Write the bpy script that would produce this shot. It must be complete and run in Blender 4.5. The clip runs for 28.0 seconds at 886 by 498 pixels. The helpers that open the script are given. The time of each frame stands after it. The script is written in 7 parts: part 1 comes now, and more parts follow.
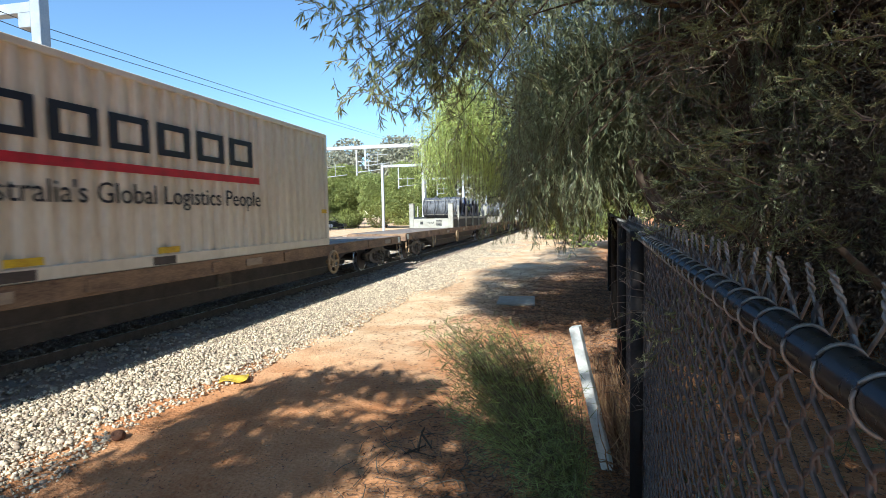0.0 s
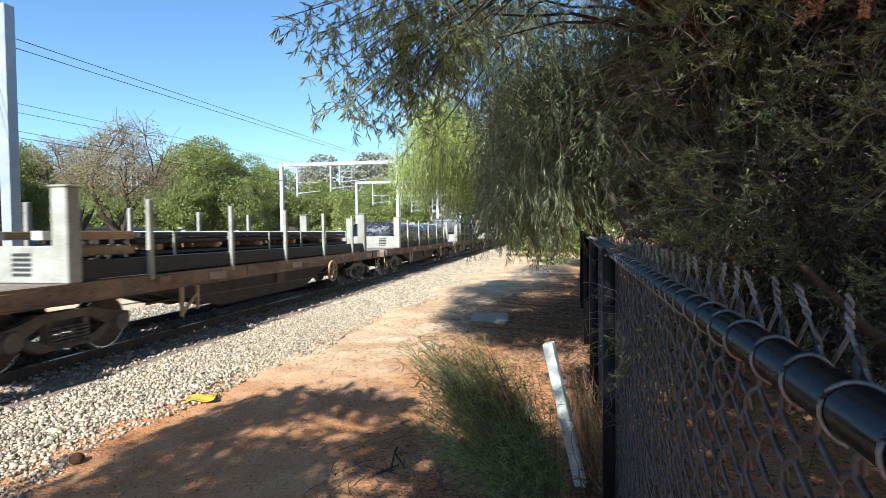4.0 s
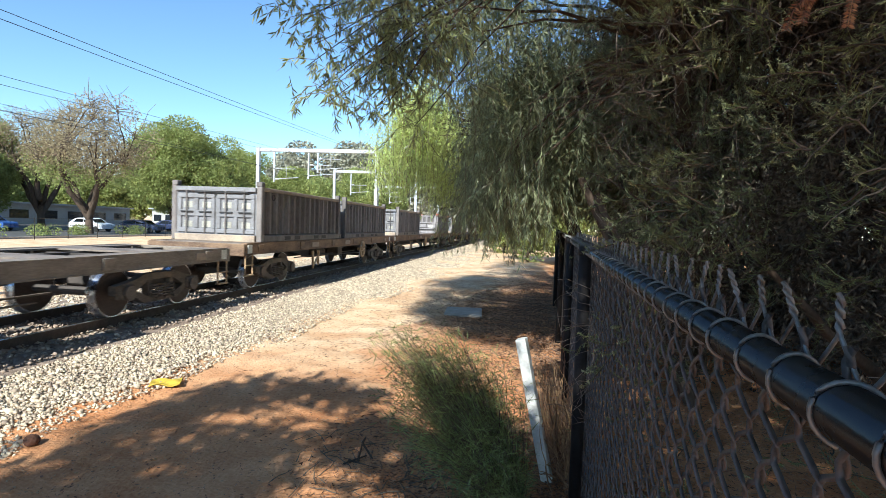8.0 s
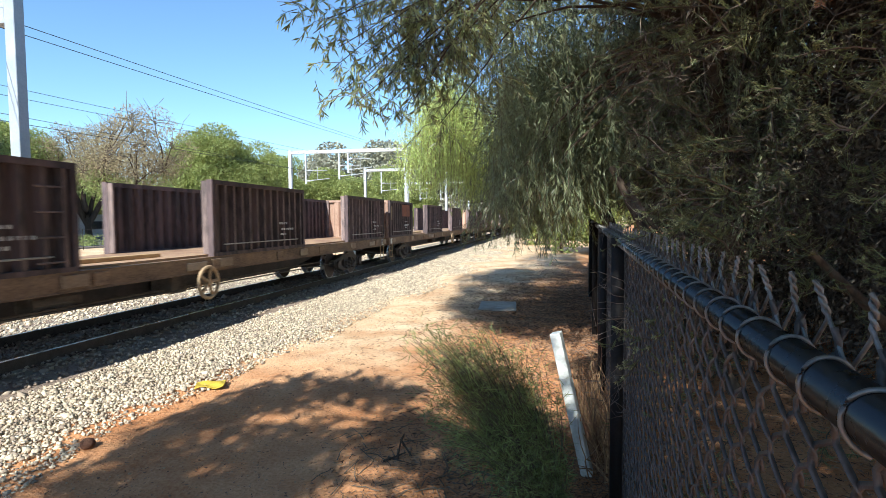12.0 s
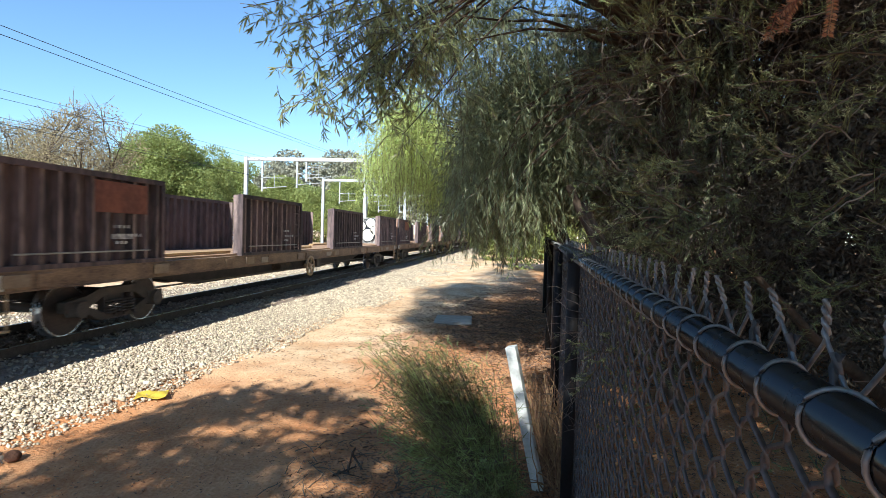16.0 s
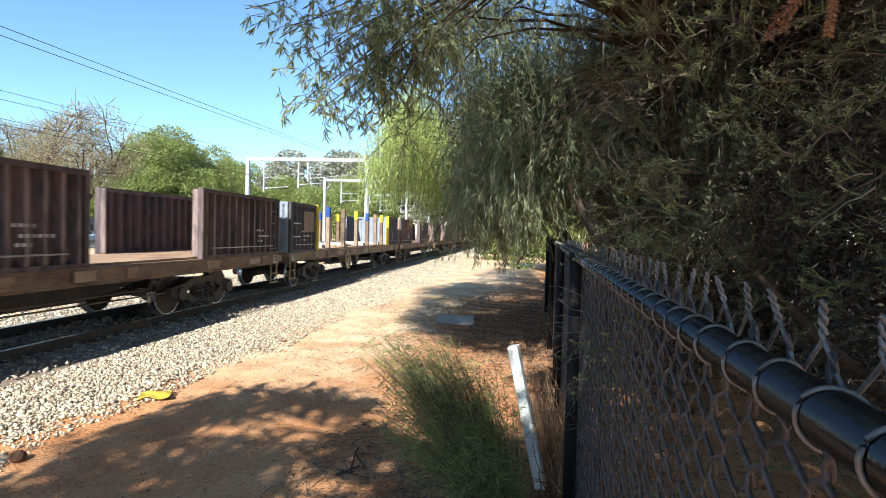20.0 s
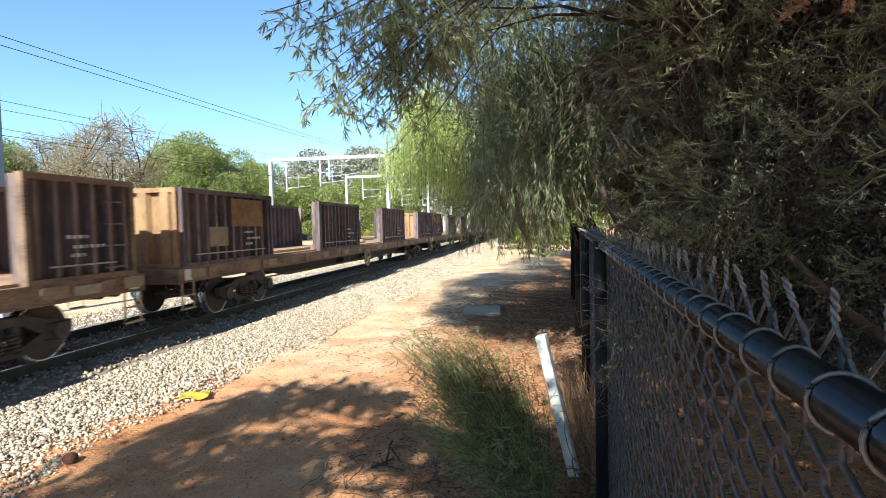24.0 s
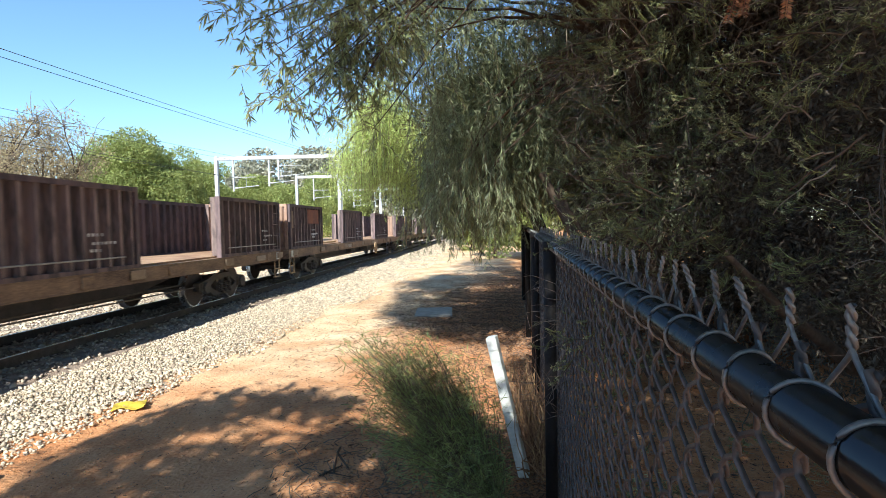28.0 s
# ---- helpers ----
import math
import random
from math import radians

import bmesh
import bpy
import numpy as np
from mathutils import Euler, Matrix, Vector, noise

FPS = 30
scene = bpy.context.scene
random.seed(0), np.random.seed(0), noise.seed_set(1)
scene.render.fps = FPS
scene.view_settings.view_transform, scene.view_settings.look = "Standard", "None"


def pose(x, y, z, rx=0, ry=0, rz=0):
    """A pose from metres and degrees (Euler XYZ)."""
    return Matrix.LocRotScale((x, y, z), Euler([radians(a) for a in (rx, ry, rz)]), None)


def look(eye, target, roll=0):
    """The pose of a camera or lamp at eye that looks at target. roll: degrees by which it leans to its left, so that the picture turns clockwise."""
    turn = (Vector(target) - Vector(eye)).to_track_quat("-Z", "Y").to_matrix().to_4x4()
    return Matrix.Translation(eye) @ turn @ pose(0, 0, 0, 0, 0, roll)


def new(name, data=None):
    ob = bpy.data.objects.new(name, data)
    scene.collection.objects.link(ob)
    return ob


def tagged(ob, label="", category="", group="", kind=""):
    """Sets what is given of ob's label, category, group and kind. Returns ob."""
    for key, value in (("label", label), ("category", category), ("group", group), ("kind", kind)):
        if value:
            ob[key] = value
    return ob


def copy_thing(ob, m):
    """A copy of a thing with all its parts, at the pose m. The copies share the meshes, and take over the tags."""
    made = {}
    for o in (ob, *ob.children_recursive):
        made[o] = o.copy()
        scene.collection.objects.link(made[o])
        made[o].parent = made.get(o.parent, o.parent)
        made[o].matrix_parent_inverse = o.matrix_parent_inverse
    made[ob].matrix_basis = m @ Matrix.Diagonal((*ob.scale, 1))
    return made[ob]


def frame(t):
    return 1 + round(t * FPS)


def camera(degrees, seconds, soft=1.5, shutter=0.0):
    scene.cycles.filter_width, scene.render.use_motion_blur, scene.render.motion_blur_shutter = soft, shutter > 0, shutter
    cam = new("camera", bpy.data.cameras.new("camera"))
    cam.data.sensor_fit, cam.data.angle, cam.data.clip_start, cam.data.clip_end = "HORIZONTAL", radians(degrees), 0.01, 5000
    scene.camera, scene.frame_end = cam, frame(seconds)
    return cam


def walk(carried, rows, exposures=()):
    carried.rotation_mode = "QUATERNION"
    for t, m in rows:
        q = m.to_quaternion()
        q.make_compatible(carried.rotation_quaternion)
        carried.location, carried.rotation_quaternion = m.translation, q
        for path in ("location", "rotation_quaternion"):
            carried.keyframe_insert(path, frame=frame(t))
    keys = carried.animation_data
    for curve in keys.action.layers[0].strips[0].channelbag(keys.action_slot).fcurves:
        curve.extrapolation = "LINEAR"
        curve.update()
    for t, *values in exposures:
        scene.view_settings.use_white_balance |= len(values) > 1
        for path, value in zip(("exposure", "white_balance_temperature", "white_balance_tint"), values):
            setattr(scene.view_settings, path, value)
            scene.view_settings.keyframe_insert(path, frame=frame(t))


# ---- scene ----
cam = camera(79.0, 28.0, soft=0.85, shutter=0.1)
PATH = [
    (0, (0.008, -0.024, 1.96), (-0.392, 1.932, 1.837), -1.0),
    (0.5, (0.01, -0.013, 1.962), (-0.367, 1.947, 1.84), 0.4),
    (1, (0.006, 0.004, 1.947), (-0.342, 1.971, 1.846), 0.9),
    (1.5, (0.006, 0.006, 1.952), (-0.333, 1.975, 1.861), 1.2),
    (2, (0.003, 0.0, 1.954), (-0.316, 1.973, 1.875), 0.2),
    (2.5, (0.007, 0.009, 1.957), (-0.301, 1.984, 1.893), -0.3),
    (3, (0.006, -0.006, 1.958), (-0.293, 1.97, 1.898), -0.6),
    (3.5, (0.005, -0.018, 1.953), (-0.296, 1.958, 1.895), -0.6),
    (5.5, (0.007, -0.026, 1.956), (-0.306, 1.947, 1.876), -0.6),
    (6, (0.003, -0.011, 1.952), (-0.24, 1.972, 1.869), -0.1),
    (6.5, (-0.003, 0.002, 1.947), (-0.212, 1.989, 1.859), 0.4),
    (7, (0.001, 0.039, 1.944), (-0.126, 2.033, 1.859), 0.3),
    (7.5, (-0.007, -0.012, 1.943), (-0.151, 1.981, 1.864), 1.6),
    (8, (-0.008, 0.006, 1.939), (-0.224, 1.993, 1.855), 2.0),
    (8.5, (-0.009, -0.028, 1.948), (-0.309, 1.947, 1.86), 0.7),
    (9, (-0.004, -0.022, 1.945), (-0.328, 1.948, 1.835), 0.5),
    (9.5, (-0.007, -0.025, 1.942), (-0.347, 1.942, 1.825), 0.3),
    (10, (0.003, -0.023, 1.951), (-0.345, 1.942, 1.819), -0.3),
    (10.5, (0.001, -0.015, 1.947), (-0.348, 1.949, 1.809), -0.2),
    (11, (0.004, 0.0, 1.952), (-0.343, 1.965, 1.809), -0.3),
    (11.5, (0.013, 0.01, 1.962), (-0.333, 1.976, 1.837), -0.6),
    (13.5, (0.002, 0.005, 1.946), (-0.259, 1.986, 1.866), 1.2),
    (14, (0.001, 0.03, 1.946), (-0.229, 2.016, 1.875), 1.4),
    (14.5, (0.004, 0.01, 1.948), (-0.212, 1.997, 1.89), 1.4),
    (15, (-0.003, 0.011, 1.953), (-0.193, 2.001, 1.895), 1.4),
    (15.5, (-0.005, 0.014, 1.943), (-0.186, 2.005, 1.889), 1.7),
    (16, (-0.005, 0.013, 1.94), (-0.183, 2.005, 1.887), 1.6),
    (16.5, (-0.001, 0.014, 1.945), (-0.173, 2.006, 1.892), 1.5),
    (17, (-0.004, -0.003, 1.942), (-0.174, 1.99, 1.891), 1.7),
    (17.5, (-0.003, 0.001, 1.942), (-0.176, 1.993, 1.891), 1.6),
    (18, (-0.003, 0.004, 1.943), (-0.182, 1.995, 1.89), 1.7),
    (18.5, (-0.002, 0.007, 1.946), (-0.179, 1.998, 1.892), 1.7),
    (19, (-0.005, 0.009, 1.943), (-0.18, 2.001, 1.889), 1.6),
    (19.5, (-0.007, 0.0, 1.94), (-0.182, 1.992, 1.884), 1.8),
    (20, (-0.007, 0.0, 1.944), (-0.191, 1.991, 1.889), 1.4),
    (20.5, (-0.004, 0.0, 1.944), (-0.243, 1.985, 1.888), 0.1),
    (21, (-0.002, -0.029, 1.949), (-0.254, 1.955, 1.889), -0.3),
    (21.5, (-0.003, -0.031, 1.955), (-0.264, 1.95, 1.875), -0.8),
    (23.5, (-0.002, 0.005, 1.956), (-0.247, 1.988, 1.873), 0.0),
    (24, (-0.002, -0.038, 1.962), (-0.274, 1.942, 1.876), -1.3),
    (24.5, (0.004, -0.002, 1.957), (-0.225, 1.982, 1.864), -2.0),
    (25, (0.005, -0.015, 1.963), (-0.198, 1.972, 1.867), -2.5),
    (25.5, (0.009, 0.026, 1.96), (-0.137, 2.018, 1.859), -2.0),
    (26, (0.006, 0.017, 1.958), (-0.107, 2.011, 1.857), -1.6),
    (26.5, (0.001, 0.023, 1.955), (-0.102, 2.018, 1.854), -0.8),
    (27, (0.003, 0.021, 1.952), (-0.092, 2.016, 1.852), -0.5),
    (27.5, (-0.001, 0.028, 1.949), (-0.075, 2.024, 1.85), -0.4),
    (28, (0.012, 0.031, 1.955), (-0.085, 2.027, 1.871), -1.1),
]
EXPOSURES = ((0.0, 0.90, 5930, 1.5), (3.0, 0.86, 5850, 1.5), (7.0, 0.93, 5950, 1.5), (11.0, 0.98, 6000, 1.5), (14.0, 0.93, 5970, 1.5), (17.0, 0.95, 5990, 1.5), (18.5, 1.08, 6070, 1.5), (28.0, 1.10, 6070, 1.5))
walk(cam, [(t, look(eye, target, roll)) for t, eye, target, roll in PATH], exposures=EXPOSURES)

# ---- world, sun and exposure ----
SUN = Vector((-0.25, -1.36, 1.0)).normalized()      # towards the sun
world = bpy.data.worlds.new("sky")
scene.world = world
world.use_nodes = True
wt = world.node_tree
wt.nodes.clear()
w_out = wt.nodes.new("ShaderNodeOutputWorld")
w_bg = wt.nodes.new("ShaderNodeBackground")
w_sky = wt.nodes.new("ShaderNodeTexSky")
w_sky.sky_type = "NISHITA"
w_sky.sun_disc = False
w_sky.sun_elevation = math.asin(SUN.z)
w_sky.sun_rotation = math.atan2(SUN.x, SUN.y)
w_sky.air_density, w_sky.dust_density, w_sky.ozone_density = 1.0, 0.0, 4.4
w_bg.inputs["Strength"].default_value = 0.114
wt.links.new(w_sky.outputs[0], w_bg.inputs[0])
wt.links.new(w_bg.outputs[0], w_out.inputs[0])
sun_data = bpy.data.lights.new("sun", "SUN")
sun_data.energy, sun_data.angle, sun_data.color = 4.9, radians(0.55), (1.0, 0.95, 0.87)
sun = new("sun", sun_data)
sun.matrix_world = look(SUN * 60, (0, 0, 0))

# ---- materials ----
MATS = {}


def mat(name, base, rough=0.7, dark=None, scale=6.0, fine=60.0, bump=0.15, metal=0.0, mixes=0.6, spec=0.4, vary=0.0, gloss=0.0, stretch=None, island=False, bump_scale=None, thin=0.0):
    """A worn surface: two colours mixed by large and fine noise, with bump and a varied gloss."""
    if name in MATS:
        return MATS[name]
    m = bpy.data.materials.new(name)
    m.use_nodes = True
    nt = m.node_tree
    nt.nodes.clear()
    N, L = nt.nodes.new, nt.links.new
    out, bsdf = N("ShaderNodeOutputMaterial"), N("ShaderNodeBsdfPrincipled")
    L(bsdf.outputs[0], out.inputs[0])
    tc, mp = N("ShaderNodeTexCoord"), N("ShaderNodeMapping")
    L(tc.outputs["Object"], mp.inputs[0])
    if stretch:
        mp.inputs["Scale"].default_value = stretch
    n1, n2 = N("ShaderNodeTexNoise"), N("ShaderNodeTexNoise")
    n1.inputs["Scale"].default_value, n1.inputs["Detail"].default_value, n1.inputs["Roughness"].default_value = scale, 6, 0.65
    n2.inputs["Scale"].default_value, n2.inputs["Detail"].default_value = fine, 3
    L(mp.outputs[0], n1.inputs[0]), L(mp.outputs[0], n2.inputs[0])
    mix = N("ShaderNodeMath")
    mix.operation = "MULTIPLY_ADD"
    L(n2.outputs[0], mix.inputs[0])
    mix.inputs[1].default_value = 0.45
    L(n1.outputs[0], mix.inputs[2])
    ramp = N("ShaderNodeValToRGB")
    dark = dark or tuple(c * 0.55 for c in base)
    ramp.color_ramp.elements[0].position, ramp.color_ramp.elements[1].position = 0.72 - mixes * 0.3, 0.72 + mixes * 0.3
    ramp.color_ramp.elements[0].color, ramp.color_ramp.elements[1].color = (*dark, 1), (*base, 1)
    L(mix.outputs[0], ramp.inputs[0])
    colour = ramp.outputs[0]
    if vary:
        src = N("ShaderNodeNewGeometry").outputs["Random Per Island"] if island else N("ShaderNodeObjectInfo").outputs["Random"]
        rng, hsv = N("ShaderNodeMapRange"), N("ShaderNodeHueSaturation")
        L(src, rng.inputs[0])
        rng.inputs[3].default_value, rng.inputs[4].default_value = 1 - vary, 1 + vary
        L(rng.outputs[0], hsv.inputs["Value"])
        if island:
            r2 = N("ShaderNodeMapRange")
            r2.inputs[3].default_value, r2.inputs[4].default_value = 0.49, 0.515
            L(src, r2.inputs[0])
            L(r2.outputs[0], hsv.inputs["Hue"])
        L(colour, hsv.inputs["Color"])
        colour = hsv.outputs[0]
    L(colour, bsdf.inputs["Base Color"])
    rr = N("ShaderNodeMapRange")
    L(n1.outputs[0], rr.inputs[0])
    rr.inputs[1].default_value, rr.inputs[2].default_value = 0.3, 0.7
    rr.inputs[3].default_value, rr.inputs[4].default_value = max(0.05, rough - 0.12 - gloss), min(1, rough + 0.12)
    L(rr.outputs[0], bsdf.inputs["Roughness"])
    bsdf.inputs["Metallic"].default_value = metal
    bsdf.inputs["Specular IOR Level"].default_value = spec
    if bump:
        b = N("ShaderNodeBump")
        b.inputs["Strength"].default_value, b.inputs["Distance"].default_value = bump, bump_scale or 0.02
        L(mix.outputs[0], b.inputs["Height"])
        L(b.outputs[0], bsdf.inputs["Normal"])
    if thin:
        tr = N("ShaderNodeBsdfTranslucent")
        L(colour, tr.inputs[0])
        ms = N("ShaderNodeMixShader")
        ms.inputs[0].default_value = thin
        L(bsdf.outputs[0], ms.inputs[1]), L(tr.outputs[0], ms.inputs[2]), L(ms.outputs[0], out.inputs[0])
    MATS[name] = m
    return m


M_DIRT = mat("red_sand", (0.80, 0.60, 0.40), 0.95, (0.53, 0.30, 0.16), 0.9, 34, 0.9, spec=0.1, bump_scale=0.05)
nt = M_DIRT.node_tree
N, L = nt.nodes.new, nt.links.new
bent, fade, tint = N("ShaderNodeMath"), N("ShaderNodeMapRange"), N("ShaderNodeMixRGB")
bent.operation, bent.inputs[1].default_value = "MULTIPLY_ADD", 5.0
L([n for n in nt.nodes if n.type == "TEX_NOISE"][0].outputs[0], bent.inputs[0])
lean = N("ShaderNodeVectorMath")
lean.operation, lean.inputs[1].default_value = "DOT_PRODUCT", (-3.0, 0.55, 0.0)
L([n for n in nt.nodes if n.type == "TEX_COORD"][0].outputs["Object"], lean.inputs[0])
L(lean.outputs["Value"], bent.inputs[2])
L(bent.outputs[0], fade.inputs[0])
fade.inputs[1].default_value, fade.inputs[2].default_value = 10.0, 14.5      # redder loam towards the fence, dustier sand by the ballast; also deepens shaded ground
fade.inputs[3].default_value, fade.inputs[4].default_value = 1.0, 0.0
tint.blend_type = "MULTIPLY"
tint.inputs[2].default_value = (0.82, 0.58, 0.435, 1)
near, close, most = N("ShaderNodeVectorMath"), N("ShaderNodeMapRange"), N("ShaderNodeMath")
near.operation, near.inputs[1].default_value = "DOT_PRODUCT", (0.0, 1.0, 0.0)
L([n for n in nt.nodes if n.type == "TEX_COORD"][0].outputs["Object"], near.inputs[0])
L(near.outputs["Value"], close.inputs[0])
# near ground tinted out to the tree shade's edge: redder soil plus painted shade
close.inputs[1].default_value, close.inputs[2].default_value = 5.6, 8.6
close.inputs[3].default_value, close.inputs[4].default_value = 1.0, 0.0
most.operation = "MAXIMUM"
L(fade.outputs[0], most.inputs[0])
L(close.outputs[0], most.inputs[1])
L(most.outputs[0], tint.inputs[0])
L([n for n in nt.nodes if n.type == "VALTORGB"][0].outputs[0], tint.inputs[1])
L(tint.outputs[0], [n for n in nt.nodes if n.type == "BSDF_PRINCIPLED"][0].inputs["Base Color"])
M_BED = mat("ballast_bed", (0.54, 0.45, 0.34), 0.95, (0.30, 0.24, 0.18), 9, 55, 1.0, spec=0.1, bump_scale=0.06)
M_STONE = mat("ballast_stone", (0.575, 0.465, 0.35), 0.9, (0.40, 0.315, 0.235), 7, 60, 0.3, spec=0.15, vary=0.45, island=True)
# browner track bed, darkened in colour for the train's shade
M_SHADE_BED = mat("oil_stained_bed", (0.36, 0.27, 0.21), 0.95, (0.19, 0.14, 0.11), 5, 55, 0.8, spec=0.1, bump_scale=0.05)
M_CLOD = mat("dark_clod", (0.17, 0.085, 0.055), 0.95, (0.09, 0.045, 0.03), 9, 60, 0.4, spec=0.1)
# brown stones in the same strip, also coloured darker for that shade
M_SHADE_STONE = mat("oil_stained_stone", (0.44, 0.34, 0.265), 0.9, (0.25, 0.19, 0.15), 7, 60, 0.3, spec=0.15, vary=0.4, island=True)
M_PEB = mat("dirt_pebble", (0.42, 0.26, 0.16), 0.95, (0.26, 0.14, 0.08), 7, 60, 0.3, spec=0.1, vary=0.4, island=True)
M_LITTER = mat("leaf_litter", (0.31, 0.19, 0.13), 0.9, (0.15, 0.088, 0.06), 7, 60, 0.0, spec=0.1, vary=0.7, island=True)
M_SLEEPER = mat("sleeper_concrete", (0.33, 0.30, 0.26), 0.9, (0.2, 0.17, 0.14), 4, 40, 0.3)
M_RAIL = mat("rail_steel", (0.14, 0.102, 0.083), 0.85, (0.078, 0.056, 0.046), 8, 60, 0.2, spec=0.2)
M_RAILTOP = mat("rail_head", (0.55, 0.55, 0.56), 0.3, (0.4, 0.39, 0.38), 8, 60, 0.02, metal=0.9)
M_SILL = mat("rusted_sill", (0.31, 0.20, 0.125), 0.8, (0.095, 0.056, 0.04), 1.6, 30, 0.25, stretch=(1, 0.5, 1.6), vary=0.15)
M_UNDER = mat("grimy_underframe", (0.105, 0.086, 0.077), 0.85, (0.05, 0.042, 0.038), 3, 30, 0.3)
M_BOGIE = mat("grimy_bogie", (0.19, 0.15, 0.12), 0.8, (0.07, 0.055, 0.046), 4, 40, 0.3)
M_BOGIE_D = mat("oily_bogie", (0.11, 0.085, 0.072), 0.8, (0.045, 0.036, 0.032), 4, 40, 0.3)
M_WHEEL = mat("wheel_steel", (0.13, 0.095, 0.08), 0.65, (0.065, 0.048, 0.042), 5, 40, 0.1, metal=0.4)
M_TREAD = mat("wheel_tread", (0.50, 0.51, 0.56), 0.3, (0.32, 0.32, 0.35), 5, 40, 0.0, metal=0.9)
M_DECK = mat("worn_deck_steel", (0.27, 0.22, 0.185), 0.8, (0.13, 0.10, 0.083), 2, 30, 0.2)
M_FLOOR = mat("dusty_wagon_floor", (0.46, 0.29, 0.17), 0.9, (0.24, 0.13, 0.08), 1.1, 18, 0.2)
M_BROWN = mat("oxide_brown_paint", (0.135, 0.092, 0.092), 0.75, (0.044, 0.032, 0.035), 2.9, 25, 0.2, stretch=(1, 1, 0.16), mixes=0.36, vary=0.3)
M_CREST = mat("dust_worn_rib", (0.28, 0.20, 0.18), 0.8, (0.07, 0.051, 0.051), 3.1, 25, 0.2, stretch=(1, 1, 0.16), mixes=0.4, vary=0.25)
M_BROWN_IN = mat("oxide_red_paint", (0.42, 0.275, 0.205), 0.8, (0.25, 0.14, 0.10), 2.0, 25, 0.2, stretch=(1, 1, 0.4), vary=0.25)
M_OCHRE = mat("dusty_ochre_paint", (0.42, 0.27, 0.13), 0.85, (0.24, 0.13, 0.07), 2.0, 25, 0.2, stretch=(1, 1, 0.4))
M_GREYBOX = mat("grey_container_paint", (0.27, 0.25, 0.255), 0.65, (0.14, 0.12, 0.115), 2.2, 28, 0.15, stretch=(1, 1, 0.35), vary=0.18)
# darker grey behind the ribs, the shading between them put into the colour
M_GREYDARK = mat("grimy_grey_panel", (0.14, 0.125, 0.12), 0.7, (0.07, 0.06, 0.056), 2.2, 28, 0.15, stretch=(1, 1, 0.35), vary=0.18)
M_GREYRIB = mat("worn_grey_rib", (0.225, 0.20, 0.19), 0.7, (0.10, 0.083, 0.076), 3.0, 28, 0.2, stretch=(1, 1, 0.25), vary=0.25)
M_GREYDOOR = mat("dusty_blue_grey_door", (0.245, 0.24, 0.255), 0.65, (0.16, 0.15, 0.15), 2.2, 28, 0.15, vary=0.1)
M_DUSTRAIL = mat("dust_caked_rail", (0.44, 0.345, 0.255), 0.85, (0.24, 0.19, 0.155), 2.4, 30, 0.2)
M_TANSILL = mat("dusty_grey_sill", (0.30, 0.25, 0.20), 0.8, (0.14, 0.11, 0.09), 1.6, 30, 0.2, stretch=(1, 0.5, 1.6))
M_ORANGE = mat("orange_paint", (0.65, 0.15, 0.07), 0.6, (0.4, 0.09, 0.05), 5, 40, 0.1)
M_WHITEBOX = mat("cream_container_paint", (0.76, 0.70, 0.60), 0.55, (0.60, 0.53, 0.43), 1.1, 22, 0.12, stretch=(1, 1, 0.3))
M_NAVY = mat("navy_lettering", (0.012, 0.016, 0.03), 0.6, bump=0.0)
M_RED = mat("red_stripe", (0.55, 0.02, 0.045), 0.6, bump=0.0)
M_GREYPAINT = mat("pale_grey_paint", (0.42, 0.41, 0.36), 0.7, (0.27, 0.245, 0.2), 2.4, 30, 0.15, vary=0.15)
M_TANPAINT = mat("tan_paint", (0.34, 0.25, 0.17), 0.75, (0.2, 0.13, 0.09), 2.4, 30, 0.15)
M_DUSTGREY = mat("dusty_grey_paint", (0.37, 0.325, 0.26), 0.75, (0.22, 0.185, 0.145), 2.4, 30, 0.15)
M_RACK = mat("dark_rack_paint", (0.05, 0.05, 0.052), 0.7, (0.028, 0.024, 0.024), 2.4, 30, 0.15)
M_COIL = mat("wire_rod", (0.20, 0.205, 0.225), 0.55, (0.085, 0.086, 0.095), 3, 40, 0.2, metal=0.2)
M_WRAP = mat("black_plastic_wrap", (0.03, 0.032, 0.042), 0.30, (0.015, 0.016, 0.021), 2.2, 9, 1.0, spec=0.75, bump_scale=0.06, gloss=0.12, stretch=(1, 0.35, 2.2))
M_BAR = mat("dark_steel_bar", (0.07, 0.06, 0.055), 0.55, (0.035, 0.03, 0.028), 5, 50, 0.1, metal=0.5)
M_TIMBER = mat("raw_timber", (0.52, 0.35, 0.18), 0.85, (0.33, 0.2, 0.1), 3, 40, 0.2)
M_STRAP = mat("pale_strap", (0.45, 0.42, 0.36), 0.7, bump=0.05)
M_BLUE = mat("blue_paint", (0.02, 0.07, 0.32), 0.5, bump=0.05)
M_YELLOW = mat("yellow_paint", (0.72, 0.50, 0.03), 0.6, (0.5, 0.3, 0.02), 5, 40, 0.1)
M_SIGN = mat("white_marking", (0.72, 0.70, 0.64), 0.7, (0.5, 0.47, 0.4), 5, 40, 0.05)
M_GRAF_C = mat("pale_graffiti", (0.62, 0.60, 0.57), 0.7, (0.25, 0.24, 0.25), 3.0, 12, 0.05, mixes=0.25)
M_TAN = mat("wheel_rim_tan", (0.52, 0.36, 0.21), 0.75, (0.33, 0.22, 0.13), 6, 40, 0.1)
M_MAST = mat("galvanised_mast", (0.40, 0.43, 0.47), 0.5, (0.32, 0.345, 0.38), 2, 20, 0.05, metal=0.3)
